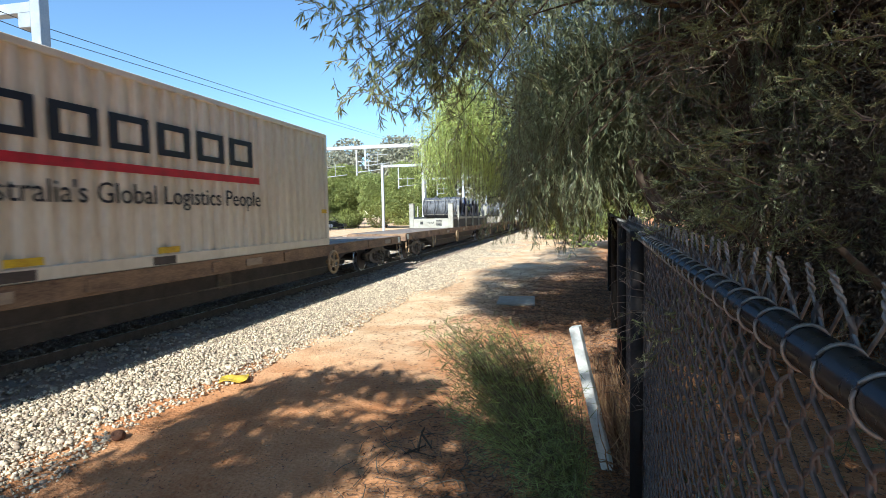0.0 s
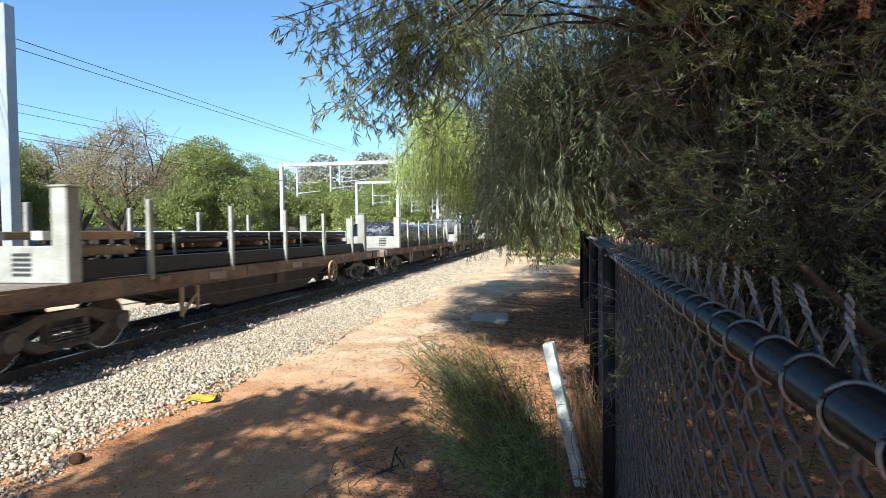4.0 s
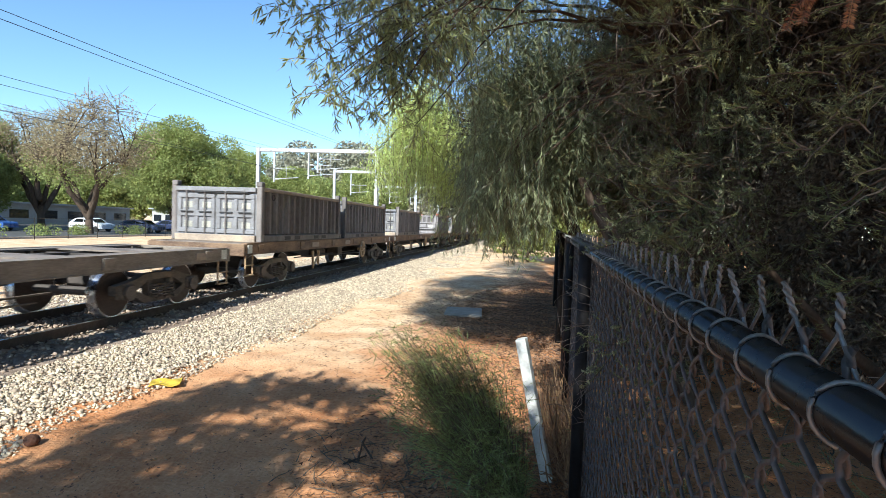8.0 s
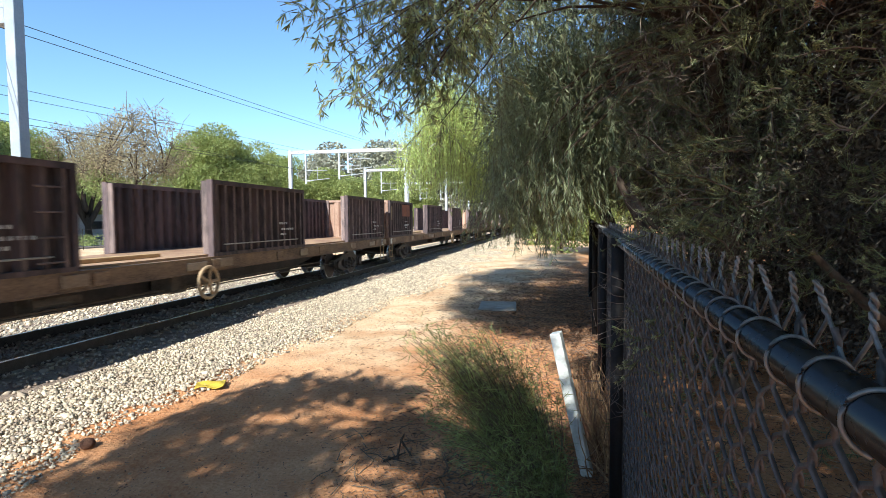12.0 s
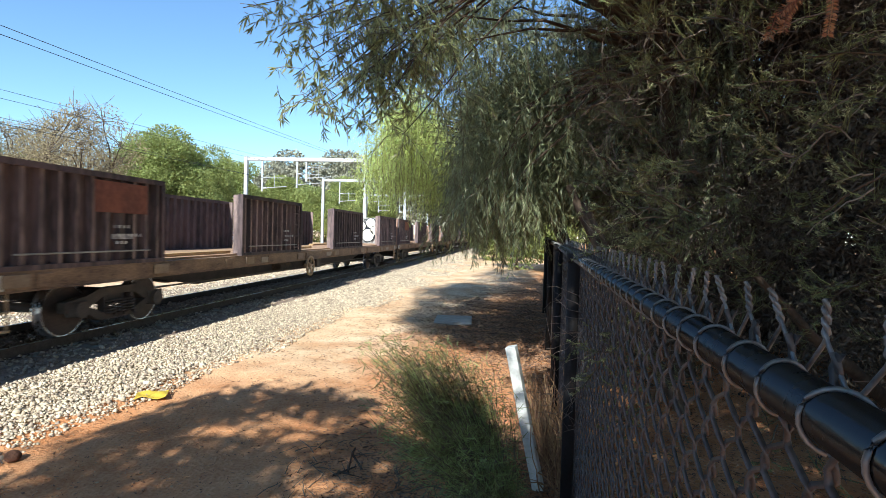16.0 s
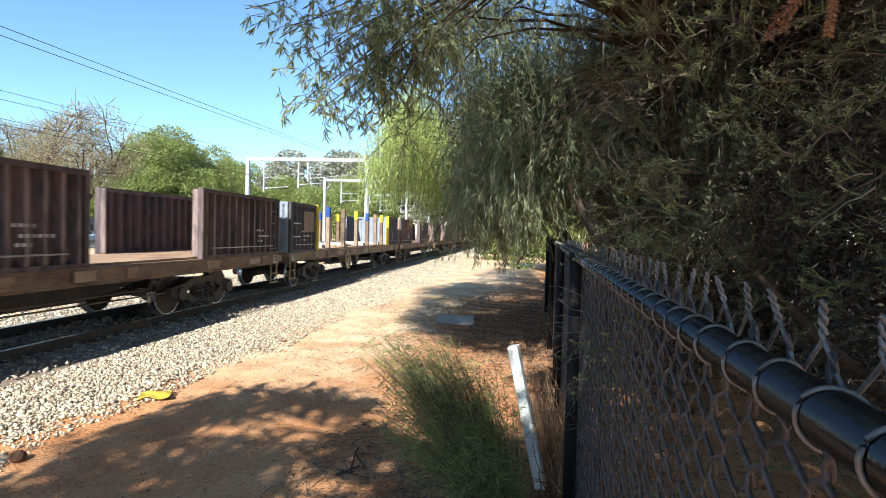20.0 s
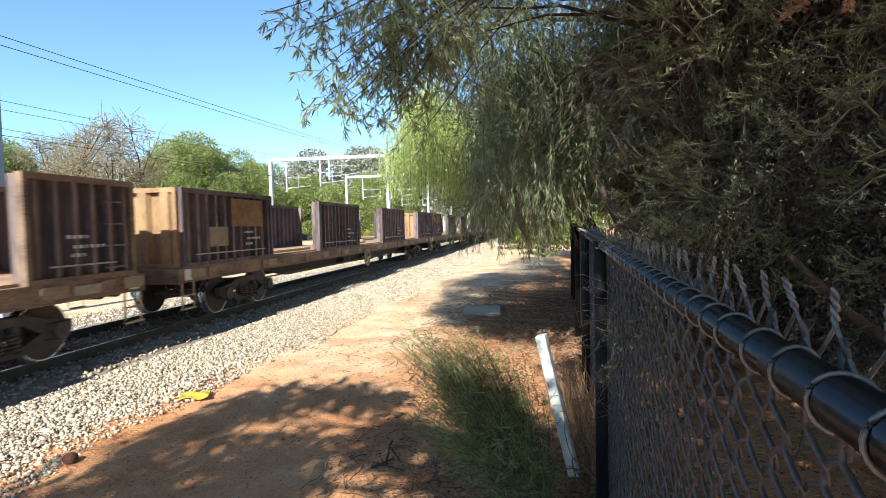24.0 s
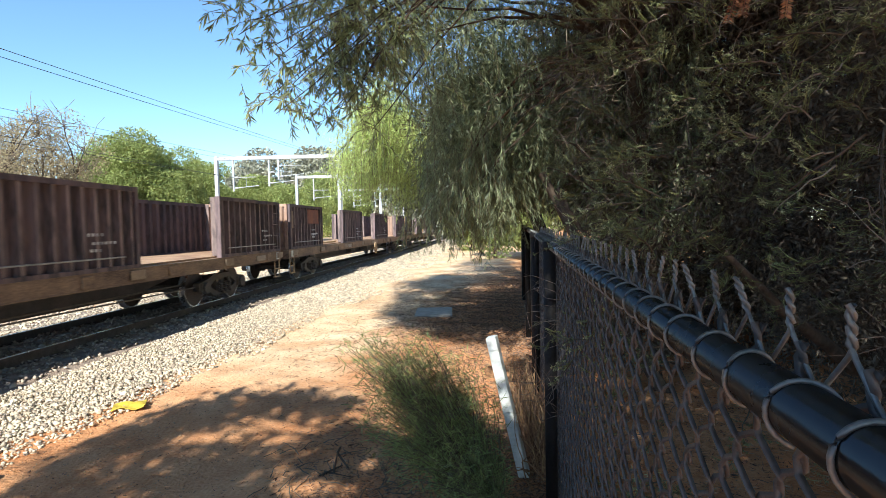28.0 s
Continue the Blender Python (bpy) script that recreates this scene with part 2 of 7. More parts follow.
M_PORTAL = mat("white_portal_steel", (0.44, 0.45, 0.465), 0.55, (0.33, 0.34, 0.35), 2, 20, 0.05)
M_WIRE = mat("overhead_wire", (0.04, 0.045, 0.05), 0.6, bump=0.0)
M_BLACK = mat("black_coated_steel", (0.013, 0.0125, 0.013), 0.23, (0.008, 0.008, 0.009), 6, 80, 0.05, spec=0.6)
M_MESH = mat("black_coated_wire", (0.12, 0.097, 0.088), 0.45, (0.05, 0.04, 0.036), 20, 120, 0.1, spec=0.35)
M_TIE = mat("grey_tie_wire", (0.26, 0.25, 0.24), 0.42, (0.09, 0.086, 0.083), 20, 120, 0.05, metal=0.4)
M_STAKE = mat("weathered_white_paint", (0.86, 0.85, 0.82), 0.75, (0.60, 0.57, 0.52), 5, 45, 0.25)
M_LID = mat("pit_lid_concrete", (0.42, 0.38, 0.33), 0.9, (0.27, 0.24, 0.20), 5, 50, 0.2)
M_BARK = mat("bark", (0.13, 0.095, 0.07), 0.95, (0.06, 0.042, 0.032), 6, 30, 0.9, stretch=(1, 1, 0.25), spec=0.1)
M_TWIG = mat("pale_twig", (0.20, 0.16, 0.12), 0.9, (0.11, 0.085, 0.06), 9, 50, 0.1, spec=0.1)
M_TWIG_D = mat("dark_twig", (0.125, 0.098, 0.07), 0.9, (0.06, 0.046, 0.034), 9, 50, 0.1, spec=0.1)
M_LEAF_W = mat("narrow_leaf", (0.325, 0.34, 0.19), 0.40, (0.155, 0.17, 0.095), 2, 30, 0.0, vary=0.5, island=True, thin=0.4)
# yellower, paler copy of the narrow leaf: sunlight on the end sprays as colour
M_LEAF_WS = mat("young_narrow_leaf", (0.46, 0.475, 0.215), 0.40, (0.24, 0.255, 0.12), 2, 30, 0.0, vary=0.5, island=True, thin=0.5)
M_LEAF_P = mat("pepper_leaf", (0.56, 0.62, 0.24), 0.55, (0.43, 0.48, 0.14), 1, 30, 0.0, vary=0.4, island=True, thin=0.42)
M_LEAF_C = mat("needle_leaf", (0.205, 0.215, 0.08), 0.6, (0.11, 0.105, 0.05), 2, 30, 0.0, vary=0.5, island=True, thin=0.15)
# browner inner leaves, darkened in colour for the shade inside the crown
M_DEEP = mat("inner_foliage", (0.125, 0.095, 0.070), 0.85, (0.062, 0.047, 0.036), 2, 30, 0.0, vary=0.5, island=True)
M_POST = mat("dusty_black_post", (0.024, 0.02, 0.019), 0.75, (0.012, 0.010, 0.010), 5, 60, 0.1, spec=0.2)
# yellow-green tips, made paler in colour for the light they catch
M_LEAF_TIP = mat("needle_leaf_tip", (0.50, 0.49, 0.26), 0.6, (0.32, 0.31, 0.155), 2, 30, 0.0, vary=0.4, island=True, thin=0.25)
M_LEAF_DRY = mat("dead_twig_leaf", (0.24, 0.18, 0.145), 0.8, (0.12, 0.088, 0.07), 2, 30, 0.0, vary=0.5, island=True)
M_LEAF_B = mat("bush_leaf", (0.38, 0.425, 0.15), 0.5, (0.18, 0.21, 0.08), 3, 30, 0.0, vary=0.45, island=True, thin=0.34)
M_LEAF_G = mat("park_tree_leaf", (0.40, 0.43, 0.15), 0.55, (0.20, 0.23, 0.08), 0.4, 6, 0.0, spec=0.15, vary=0.25, island=True, thin=0.38)
M_LEAF_O = mat("sparse_brown_leaf", (0.42, 0.335, 0.20), 0.75, (0.26, 0.205, 0.13), 0.4, 6, 0.0, spec=0.15, vary=0.3, island=True, thin=0.3)
M_LEAF_GUM = mat("gum_leaf", (0.36, 0.35, 0.26), 0.7, (0.26, 0.25, 0.19), 0.3, 5, 0.0, vary=0.35, island=True, thin=0.2)
M_ASPHALT = mat("car_park_asphalt", (0.085, 0.083, 0.08), 0.9, (0.055, 0.053, 0.05), 0.5, 12, 0.2)
M_WALL = mat("white_building_wall", (0.46, 0.44, 0.41), 0.8, (0.34, 0.32, 0.30), 0.4, 8, 0.1)
M_ROOF = mat("grey_roof_sheet", (0.42, 0.43, 0.44), 0.5, (0.34, 0.34, 0.35), 0.6, 8, 0.1)
M_GLASS = mat("dark_glazing", (0.02, 0.025, 0.03), 0.12, bump=0.0, spec=0.7)
M_TYRE = mat("tyre_rubber", (0.02, 0.02, 0.02), 0.85, bump=0.1)
M_SHEET = mat("yellow_sheet", (0.60, 0.43, 0.05), 0.7, (0.45, 0.3, 0.035), 8, 50, 0.2)


# ---- mesh helpers ----
def part(name, bm, material, parent=None, label="", at=None):
    """Link a bmesh as one mesh object under a thing or a part."""
    me = bpy.data.meshes.new(name)
    bm.to_mesh(me)
    bm.free()
    me.materials.append(material)
    ob = new(name, me)
    if parent is not None:
        ob.parent = parent
    if at is not None:
        ob.matrix_basis = at
    if label:
        ob["label"] = label
    return ob


def share(name, ob, parent, at):
    """Another object on the same mesh."""
    o = new(name, ob.data)
    o.parent = parent
    o.matrix_basis = at
    return o


def mesh_part(name, verts, faces, material, parent=None, smooth=False, label=""):
    me = bpy.data.meshes.new(name)
    verts = np.asarray(verts, dtype=np.float32).reshape(-1, 3)
    faces = np.asarray(faces, dtype=np.int32)
    k = faces.shape[1]
    me.vertices.add(len(verts))
    me.vertices.foreach_set("co", verts.ravel())
    me.loops.add(faces.size)
    me.loops.foreach_set("vertex_index", faces.ravel())
    me.polygons.add(len(faces))
    me.polygons.foreach_set("loop_start", np.arange(0, faces.size, k, dtype=np.int32))
    me.polygons.foreach_set("loop_total", np.full(len(faces), k, dtype=np.int32))
    if smooth:
        me.polygons.foreach_set("use_smooth", np.ones(len(faces), dtype=bool))
    me.update(calc_edges=True)
    me.validate()
    me.materials.append(material)
    ob = new(name, me)
    if parent is not None:
        ob.parent = parent
    if label:
        ob["label"] = label
    return ob


def box(bm, x0, x1, y0, y1, z0, z1, bevel=0.0, m=None):
    made = bmesh.ops.create_cube(bm, size=1.0)["verts"]
    for v in made:
        v.co = Vector((x0 + (v.co.x + 0.5) * (x1 - x0), y0 + (v.co.y + 0.5) * (y1 - y0), z0 + (v.co.z + 0.5) * (z1 - z0)))
    if bevel:
        edges = list({e for v in made for e in v.link_edges})
        got = bmesh.ops.bevel(bm, geom=edges, offset=bevel, segments=1, affect="EDGES", profile=0.7)
        made = list({v for f in got["faces"] for v in f.verts} | {v for v in made if v.is_valid})
    if m is not None:
        for v in made:
            v.co = m @ v.co
    return bm


def rod(bm, p, q, r, n=8, r2=None):
    p, q = Vector(p), Vector(q)
    d = q - p
    m = Matrix.Translation((p + q) / 2) @ d.to_track_quat("Z", "Y").to_matrix().to_4x4()
    bmesh.ops.create_cone(bm, cap_ends=True, segments=n, radius1=r, radius2=r if r2 is None else r2, depth=d.length, matrix=m)
    return bm


def ring(bm, m, big, small, n=20, k=6):
    """A torus round the local z of m."""
    vs = []
    for i in range(n):
        a = 2 * math.pi * i / n
        vs.append([bm.verts.new(m @ Vector(((big + small * math.cos(2 * math.pi * j / k)) * math.cos(a), (big + small * math.cos(2 * math.pi * j / k)) * math.sin(a), small * math.sin(2 * math.pi * j / k)))) for j in range(k)])
    for i in range(n):
        for j in range(k):
            bm.faces.new((vs[i][j], vs[(i + 1) % n][j], vs[(i + 1) % n][(j + 1) % k], vs[i][(j + 1) % k]))
    return bm


def tubes(lines, radii, n=5):
    """Verts and quads of tapered tubes along polylines of equal or unequal length."""
    V, F, base = [], [], 0
    ang = np.linspace(0, 2 * np.pi, n, endpoint=False)
    for pts, rad in zip(lines, radii):
        pts = np.asarray(pts, float)
        rad = np.broadcast_to(np.asarray(rad, float), (len(pts),))
        tan = np.gradient(pts, axis=0)
        tan /= np.linalg.norm(tan, axis=1, keepdims=True) + 1e-9
        ref = np.where(np.abs(tan[:, 2:3]) < 0.9, [[0, 0, 1.0]], [[1.0, 0, 0]])
        u = np.cross(tan, ref)
        u /= np.linalg.norm(u, axis=1, keepdims=True) + 1e-9
        w = np.cross(tan, u)
        V.append((pts[:, None] + rad[:, None, None] * (np.cos(ang)[None, :, None] * u[:, None] + np.sin(ang)[None, :, None] * w[:, None])).reshape(-1, 3))
        i, j = np.meshgrid(np.arange(len(pts) - 1), np.arange(n), indexing="ij")
        a, b = base + i * n + j, base + i * n + (j + 1) % n
        F.append(np.stack([a, b, b + n, a + n], -1).reshape(-1, 4))
        base += len(pts) * n
    return np.concatenate(V), np.concatenate(F)


def leaf_quads(pos, way, length, width, rng, fold=0.25):
    """Narrow pointed leaves: four corners each, from pos along way."""
    n = len(pos)
    way = way / (np.linalg.norm(way, axis=1, keepdims=True) + 1e-9)
    side = np.cross(way, rng.normal(size=(n, 3)))
    side /= np.linalg.norm(side, axis=1, keepdims=True) + 1e-9
    up = np.cross(side, way)
    length, width = np.broadcast_to(length, n)[:, None], np.broadcast_to(width, n)[:, None]
    mid = pos + way * length * 0.45 + up * width * fold
    V = np.stack([pos, mid + side * width / 2, pos + way * length, mid - side * width / 2], 1).reshape(-1, 3)
    return V, np.arange(4 * n).reshape(-1, 4)


def empty(name, m, label, category, group=""):
    ob = new(name)
    ob.empty_display_size = 0.2
    ob.matrix_basis = m
    return tagged(ob, label, category, group)


# ---- ground and track ----
TRACK = -7.66          # centre of the freight track, in the track's own axes
LINE = pose(0, 0, 0, 0, 0, -2.2)   # the line runs slightly to the right of y
RAIL = 0.2             # rail head above the path
RNG = np.random.default_rng(7)


def ground_height(x, y):
    """Gentle unevenness of the path, level under the track."""
    h = 0.035 * np.sin(x * 1.7 + 0.6 * np.sin(y * 0.9)) * np.sin(y * 1.1 + 0.4) + 0.015 * np.sin(x * 5.1 + y * 3.3) * np.sin(y * 4.7 - x * 2.2)
    near = np.clip((x + 4.6) / 0.8, 0, 1) * np.clip((9 - np.abs(x - 1)) / 3, 0, 1) * np.clip((60 - np.abs(y)) / 20, 0, 1)
    return h * near - 0.02


def build_ground():
    xs = np.unique(np.concatenate([np.linspace(-2500, -60, 14), np.linspace(-60, -6, 28), np.linspace(-6, 6, 97), np.linspace(6, 60, 20), np.linspace(60, 2500, 12)]))
    ys = np.unique(np.concatenate([np.linspace(-2500, -20, 14), np.linspace(-20, 0, 12), np.linspace(0, 22, 177), np.linspace(22, 80, 60), np.linspace(80, 3000, 24)]))
    X, Y = np.meshgrid(xs, ys, indexing="ij")
    V = np.stack([X, Y, ground_height(X, Y)], -1).reshape(-1, 3)
    i, j = np.meshgrid(np.arange(len(xs) - 1), np.arange(len(ys) - 1), indexing="ij")
    a = i * len(ys) + j
    F = np.stack([a, a + len(ys), a + len(ys) + 1, a + 1], -1).reshape(-1, 4)
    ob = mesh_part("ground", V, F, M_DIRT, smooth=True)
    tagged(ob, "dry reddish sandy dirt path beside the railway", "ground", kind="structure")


build_ground()


def bed_height(x):
    """Cross-section of the ballast bed."""
    d = np.abs(x - TRACK)
    return np.where(d < 1.6, 0.035, 0.035 - (d - 1.6) * 0.028)


def toe(y):
    """Where the ballast thins out on the path's side."""
    return np.interp(y, (-40, 5, 9, 13, 18, 32, 50, 120), (-4.2, -4.18, -4.15, -3.88, -3.4, -2.6, -2.3, -2.3)) + 0.13 * np.sin(y * 0.9) + 0.07 * np.sin(y * 2.3 + 1)


def build_bed():
    ys = np.concatenate([[-900], np.linspace(-40, 120, 161), [900]])
    offs = np.linspace(0, 1, 15)
    V = []
    for y in ys:
        right = toe(y) if -40 <= y <= 120 else -4.0
        for k in offs:
            x = -10.9 + (right + 10.9) * k
            V.append((x, y, float(bed_height(x)) if 0 < k < 1 else -0.06))
    n = len(offs)
    F = [(a * n + b, a * n + b + 1, (a + 1) * n + b + 1, (a + 1) * n + b) for a in range(len(ys) - 1) for b in range(n - 1)]
    ob = mesh_part("ballast_bed", V, F, M_BED, smooth=True)
    ob.matrix_basis = LINE
    tagged(ob, "pale grey crushed rock ballast bed under the track", "ballast", kind="structure")


build_bed()

# strip as wide as the train's shadow, its shade put into a browner colour
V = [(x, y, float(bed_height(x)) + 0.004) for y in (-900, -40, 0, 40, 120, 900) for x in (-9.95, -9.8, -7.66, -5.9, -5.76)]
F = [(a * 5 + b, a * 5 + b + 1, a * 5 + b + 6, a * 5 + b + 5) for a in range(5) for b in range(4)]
shade_strip = mesh_part("ballast_stain", V, F, M_SHADE_BED)
shade_strip.matrix_basis = LINE
tagged(shade_strip, "brown strip of ballast under the rails, darkened as train shade", "ballast", kind="structure")

# Rails, sleepers and clips
for k, x in enumerate((TRACK - 0.755, TRACK + 0.755)):
    bm = bmesh.new()
    box(bm, x - 0.07, x + 0.07, -900, 900, RAIL - 0.165, RAIL - 0.15)
    box(bm, x - 0.01, x + 0.01, -900, 900, RAIL - 0.15, RAIL - 0.04)
    box(bm, x - 0.035, x + 0.035, -900, 900, RAIL - 0.04, RAIL - 0.003)
    rail = tagged(part("rail", bm, M_RAIL, None, "", LINE), "rusty steel railway rail with a polished head", "rail", "rails of the freight track", "structure")
    bm = bmesh.new()
    box(bm, x - 0.026, x + 0.026, -900, 900, RAIL - 0.002, RAIL + 0.002)
    part("rail_head", bm, M_RAILTOP, rail, "polished running surface")

bm = bmesh.new()
box(bm, -1.28, 1.28, -0.12, 0.12, -0.12, 0.0, 0.015)
for sx in (-0.755, 0.755):
    for s in (-0.1, 0.1):
        box(bm, sx + s - 0.03, sx + s + 0.03, -0.05, 0.05, 0.0, 0.03)
sleeper_mesh = None
for i in range(150):
    y = -8 + 0.68 * i
    m = LINE @ pose(TRACK, y, RAIL - 0.162, 0, 0, float(RNG.normal(0, 0.4)))
    if sleeper_mesh is None:
        ob = part("sleeper", bm, M_SLEEPER, None, "", m)
        sleeper_mesh = ob.data
    else:
        ob = new("sleeper", sleeper_mesh)
        ob.matrix_basis = m
    tagged(ob, "grey concrete railway sleeper bedded in ballast", "sleeper", "sleepers of the freight track")


def stones(name, n, place, size, material, label, category, squash=0.75, coarse=False):
    """Loose stones joined into one mesh: jittered icosahedra."""
    bm = bmesh.new()
    if coarse:
        o = [bm.verts.new(p) for p in ((1, 0, 0), (0, 1, 0), (-1, 0, 0), (0, -1, 0), (0, 0, 1), (0, 0, -1))]
        for k in range(4):
            bm.faces.new((o[k], o[(k + 1) % 4], o[4]))
            bm.faces.new((o[(k + 1) % 4], o[k], o[5]))
        bm.verts.index_update()
    else:
        bmesh.ops.create_icosphere(bm, subdivisions=1, radius=1.0)
    bm.verts.ensure_lookup_table()
    iv = np.array([v.co[:] for v in bm.verts])
    tri = np.array([[v.index for v in f.verts] for f in bm.faces])
    bm.free()
    pos = place(n)
    n = len(pos)
    k = len(iv)
    q = RNG.normal(size=(n, 3, 3))
    q, _ = np.linalg.qr(q)
    r = size * np.exp(RNG.normal(0, 0.33, n))
    shape = np.stack([np.ones(n), RNG.uniform(0.55, 0.95, n), RNG.uniform(0.45, 0.8, n)], -1)
    pts = iv[None] * (1 + RNG.uniform(-0.24, 0.24, (n, k, 1))) * shape[:, None]
    pts = np.einsum("nki,nij->nkj", pts, q) * r[:, None, None]
    pts[..., 2] *= squash
    V = (pts + pos[:, None]).reshape(-1, 3)
    F = (tri[None] + (np.arange(n) * k)[:, None, None]).reshape(-1, 3)
    ob = mesh_part(name, V, F, material)
    ob.matrix_basis = LINE
    return tagged(ob, label, category, kind="stuff")


def ballast_places(n, y0=1.5, y1=14.0, power=1.25):
    y = y0 + (y1 - y0) * RNG.random(n) ** power
    r = toe(y)
    x = -5.84 + (r + 5.84 + 0.25) * RNG.random(n) ** 0.93
    keep = (x < r - 0.1) | (RNG.random(n) < 0.35)
    x, y = x[keep], y[keep]
    return np.stack([x, y, bed_height(x) + RNG.uniform(-0.006, 0.03, len(x))], -1)


stones("ballast_stone", 24000, lambda n: ballast_places(n, 14.0, 60.0, 1.5), 0.034, M_STONE, "pale grey angular ballast stones farther along the track", "ballast", coarse=True)
stones("ballast_stone", 38000, ballast_places, 0.0235, M_STONE, "pale grey angular ballast stones along the track", "ballast", coarse=True)
stones("ballast_stone", 7000, lambda n: np.stack([RNG.uniform(-10.9, -9.25, n), 2.5 + 34 * RNG.random(n) ** 1.4, 0.02 + RNG.uniform(-0.01, 0.02, n)], -1), 0.036, M_STONE, "pale grey angular ballast stones beyond the freight track", "ballast", coarse=True)
stones("track_stone", 10000, lambda n: np.stack([RNG.uniform(-9.3, -5.98, n), 2.5 + 30 * RNG.random(n) ** 1.5, 0.05 + RNG.uniform(-0.01, 0.02, n)], -1), 0.036, M_SHADE_STONE, "brown ballast stones between the rails, darkened as train shade", "ballast", coarse=True)


def pebble_places(n):
    y = 1.2 + 22 * RNG.random(n) ** 1.6
    x = toe(y) + (3.0 + toe(y) * -1) * RNG.random(n) ** 1.5
    return np.stack([x, y, ground_height(x, y) + 0.003], -1)


stones("pebble", 11000, pebble_places, 0.010, M_PEB, "small reddish pebbles and clods lying on the dirt", "pebble", 0.6, True)


def litter():
    n = 150000
    y = 1.0 + 24 * RNG.random(n) ** 1.4
    x = 1.4 - 5.0 * RNG.random(n) ** 1.7
    y[16000:40000] = 2.5 + 23 * RNG.random(24000) ** 1.5
    x[16000:40000] = 0.35 + 0.085 * y[16000:40000] - 2.3 * RNG.random(24000) ** 2.2
    x[40000:90000] = 0.25 + 0.085 * y[40000:90000] + 4.5 * RNG.random(50000) ** 1.5
    y[90000:] = 12.5 + 3.4 * RNG.normal(size=n - 90000)
    x[90000:] = 0.3 + 0.085 * y[90000:] - 1.7 * np.abs(RNG.normal(size=n - 90000))
    y[125000:] = 1.7 + 3.6 * RNG.random(n - 125000) ** 0.9
    x[125000:] = 0.42 + 0.085 * y[125000:] - 0.9 * np.abs(RNG.normal(size=n - 125000))
    size = np.where((np.arange(n) < 16000) | (np.arange(n) >= 125000), 0.8, 1.25)
    pos = np.stack([x, y, ground_height(x, y) + 0.006], -1)
    a = RNG.uniform(0, 2 * np.pi, n)
    way = np.stack([np.cos(a), np.sin(a), RNG.normal(0.03, 0.12, n)], -1)
    V, F = leaf_quads(pos, way, RNG.uniform(0.02, 0.07, n) * size, RNG.uniform(0.004, 0.010, n) * size, RNG)
    tagged(mesh_part("leaf_litter", V, F, M_LITTER), "dry brown fallen leaves and twigs on the dirt", "leaf litter", kind="stuff")


litter()

# ---- the train: parts of wagons ----
SPEED = 21.9
RIDERS = []            # every thing that rolls with the train: thing, place along the track, height


def rolling(thing, s, z=RAIL):
    RIDERS.append((thing, s, z))
    return thing


def add_wheel(parent, x, y, first=None):
    m = pose(x, y, 0.42, 0, 90, 0)
    if first:
        w = share("wheel", first, parent, m)
        for c in first.children:
            share("tyre", c, w, c.matrix_basis.copy())
        return w
    bm = bmesh.new()
    rod(bm, (0, 0, -0.0595), (0, 0, 0.0595), 0.3975, 36)
    rod(bm, (0, 0, -0.066), (0, 0, 0.066), 0.33, 24, 0.33)
    rod(bm, (0, 0, -0.07), (0, 0, 0.07), 0.12, 14)
    rod(bm, (0, 0, -0.055), (0, 0, 0.055), 0.30, 24, 0.2)
    w = part("wheel", bm, M_WHEEL, parent, "", m)
    bm = bmesh.new()
    prof = [(0.398, -0.058), (0.412, -0.06), (0.418, 0.035), (0.445, 0.05), (0.445, 0.072), (0.398, 0.075)]
    turns = [[bm.verts.new((r * math.cos(a), r * math.sin(a), z if x < 0 else -z)) for r, z in prof] for a in (2 * math.pi * i / 36 for i in range(36))]
    for i in range(36):
        for k in range(6):
            bm.faces.new((turns[i - 1][k], turns[i][k], turns[i][(k + 1) % 6], turns[i - 1][(k + 1) % 6]))
    bmesh.ops.recalc_face_normals(bm, faces=bm.faces[:])
    part("tyre", bm, M_TREAD, w, "polished wheel tread")
    return w


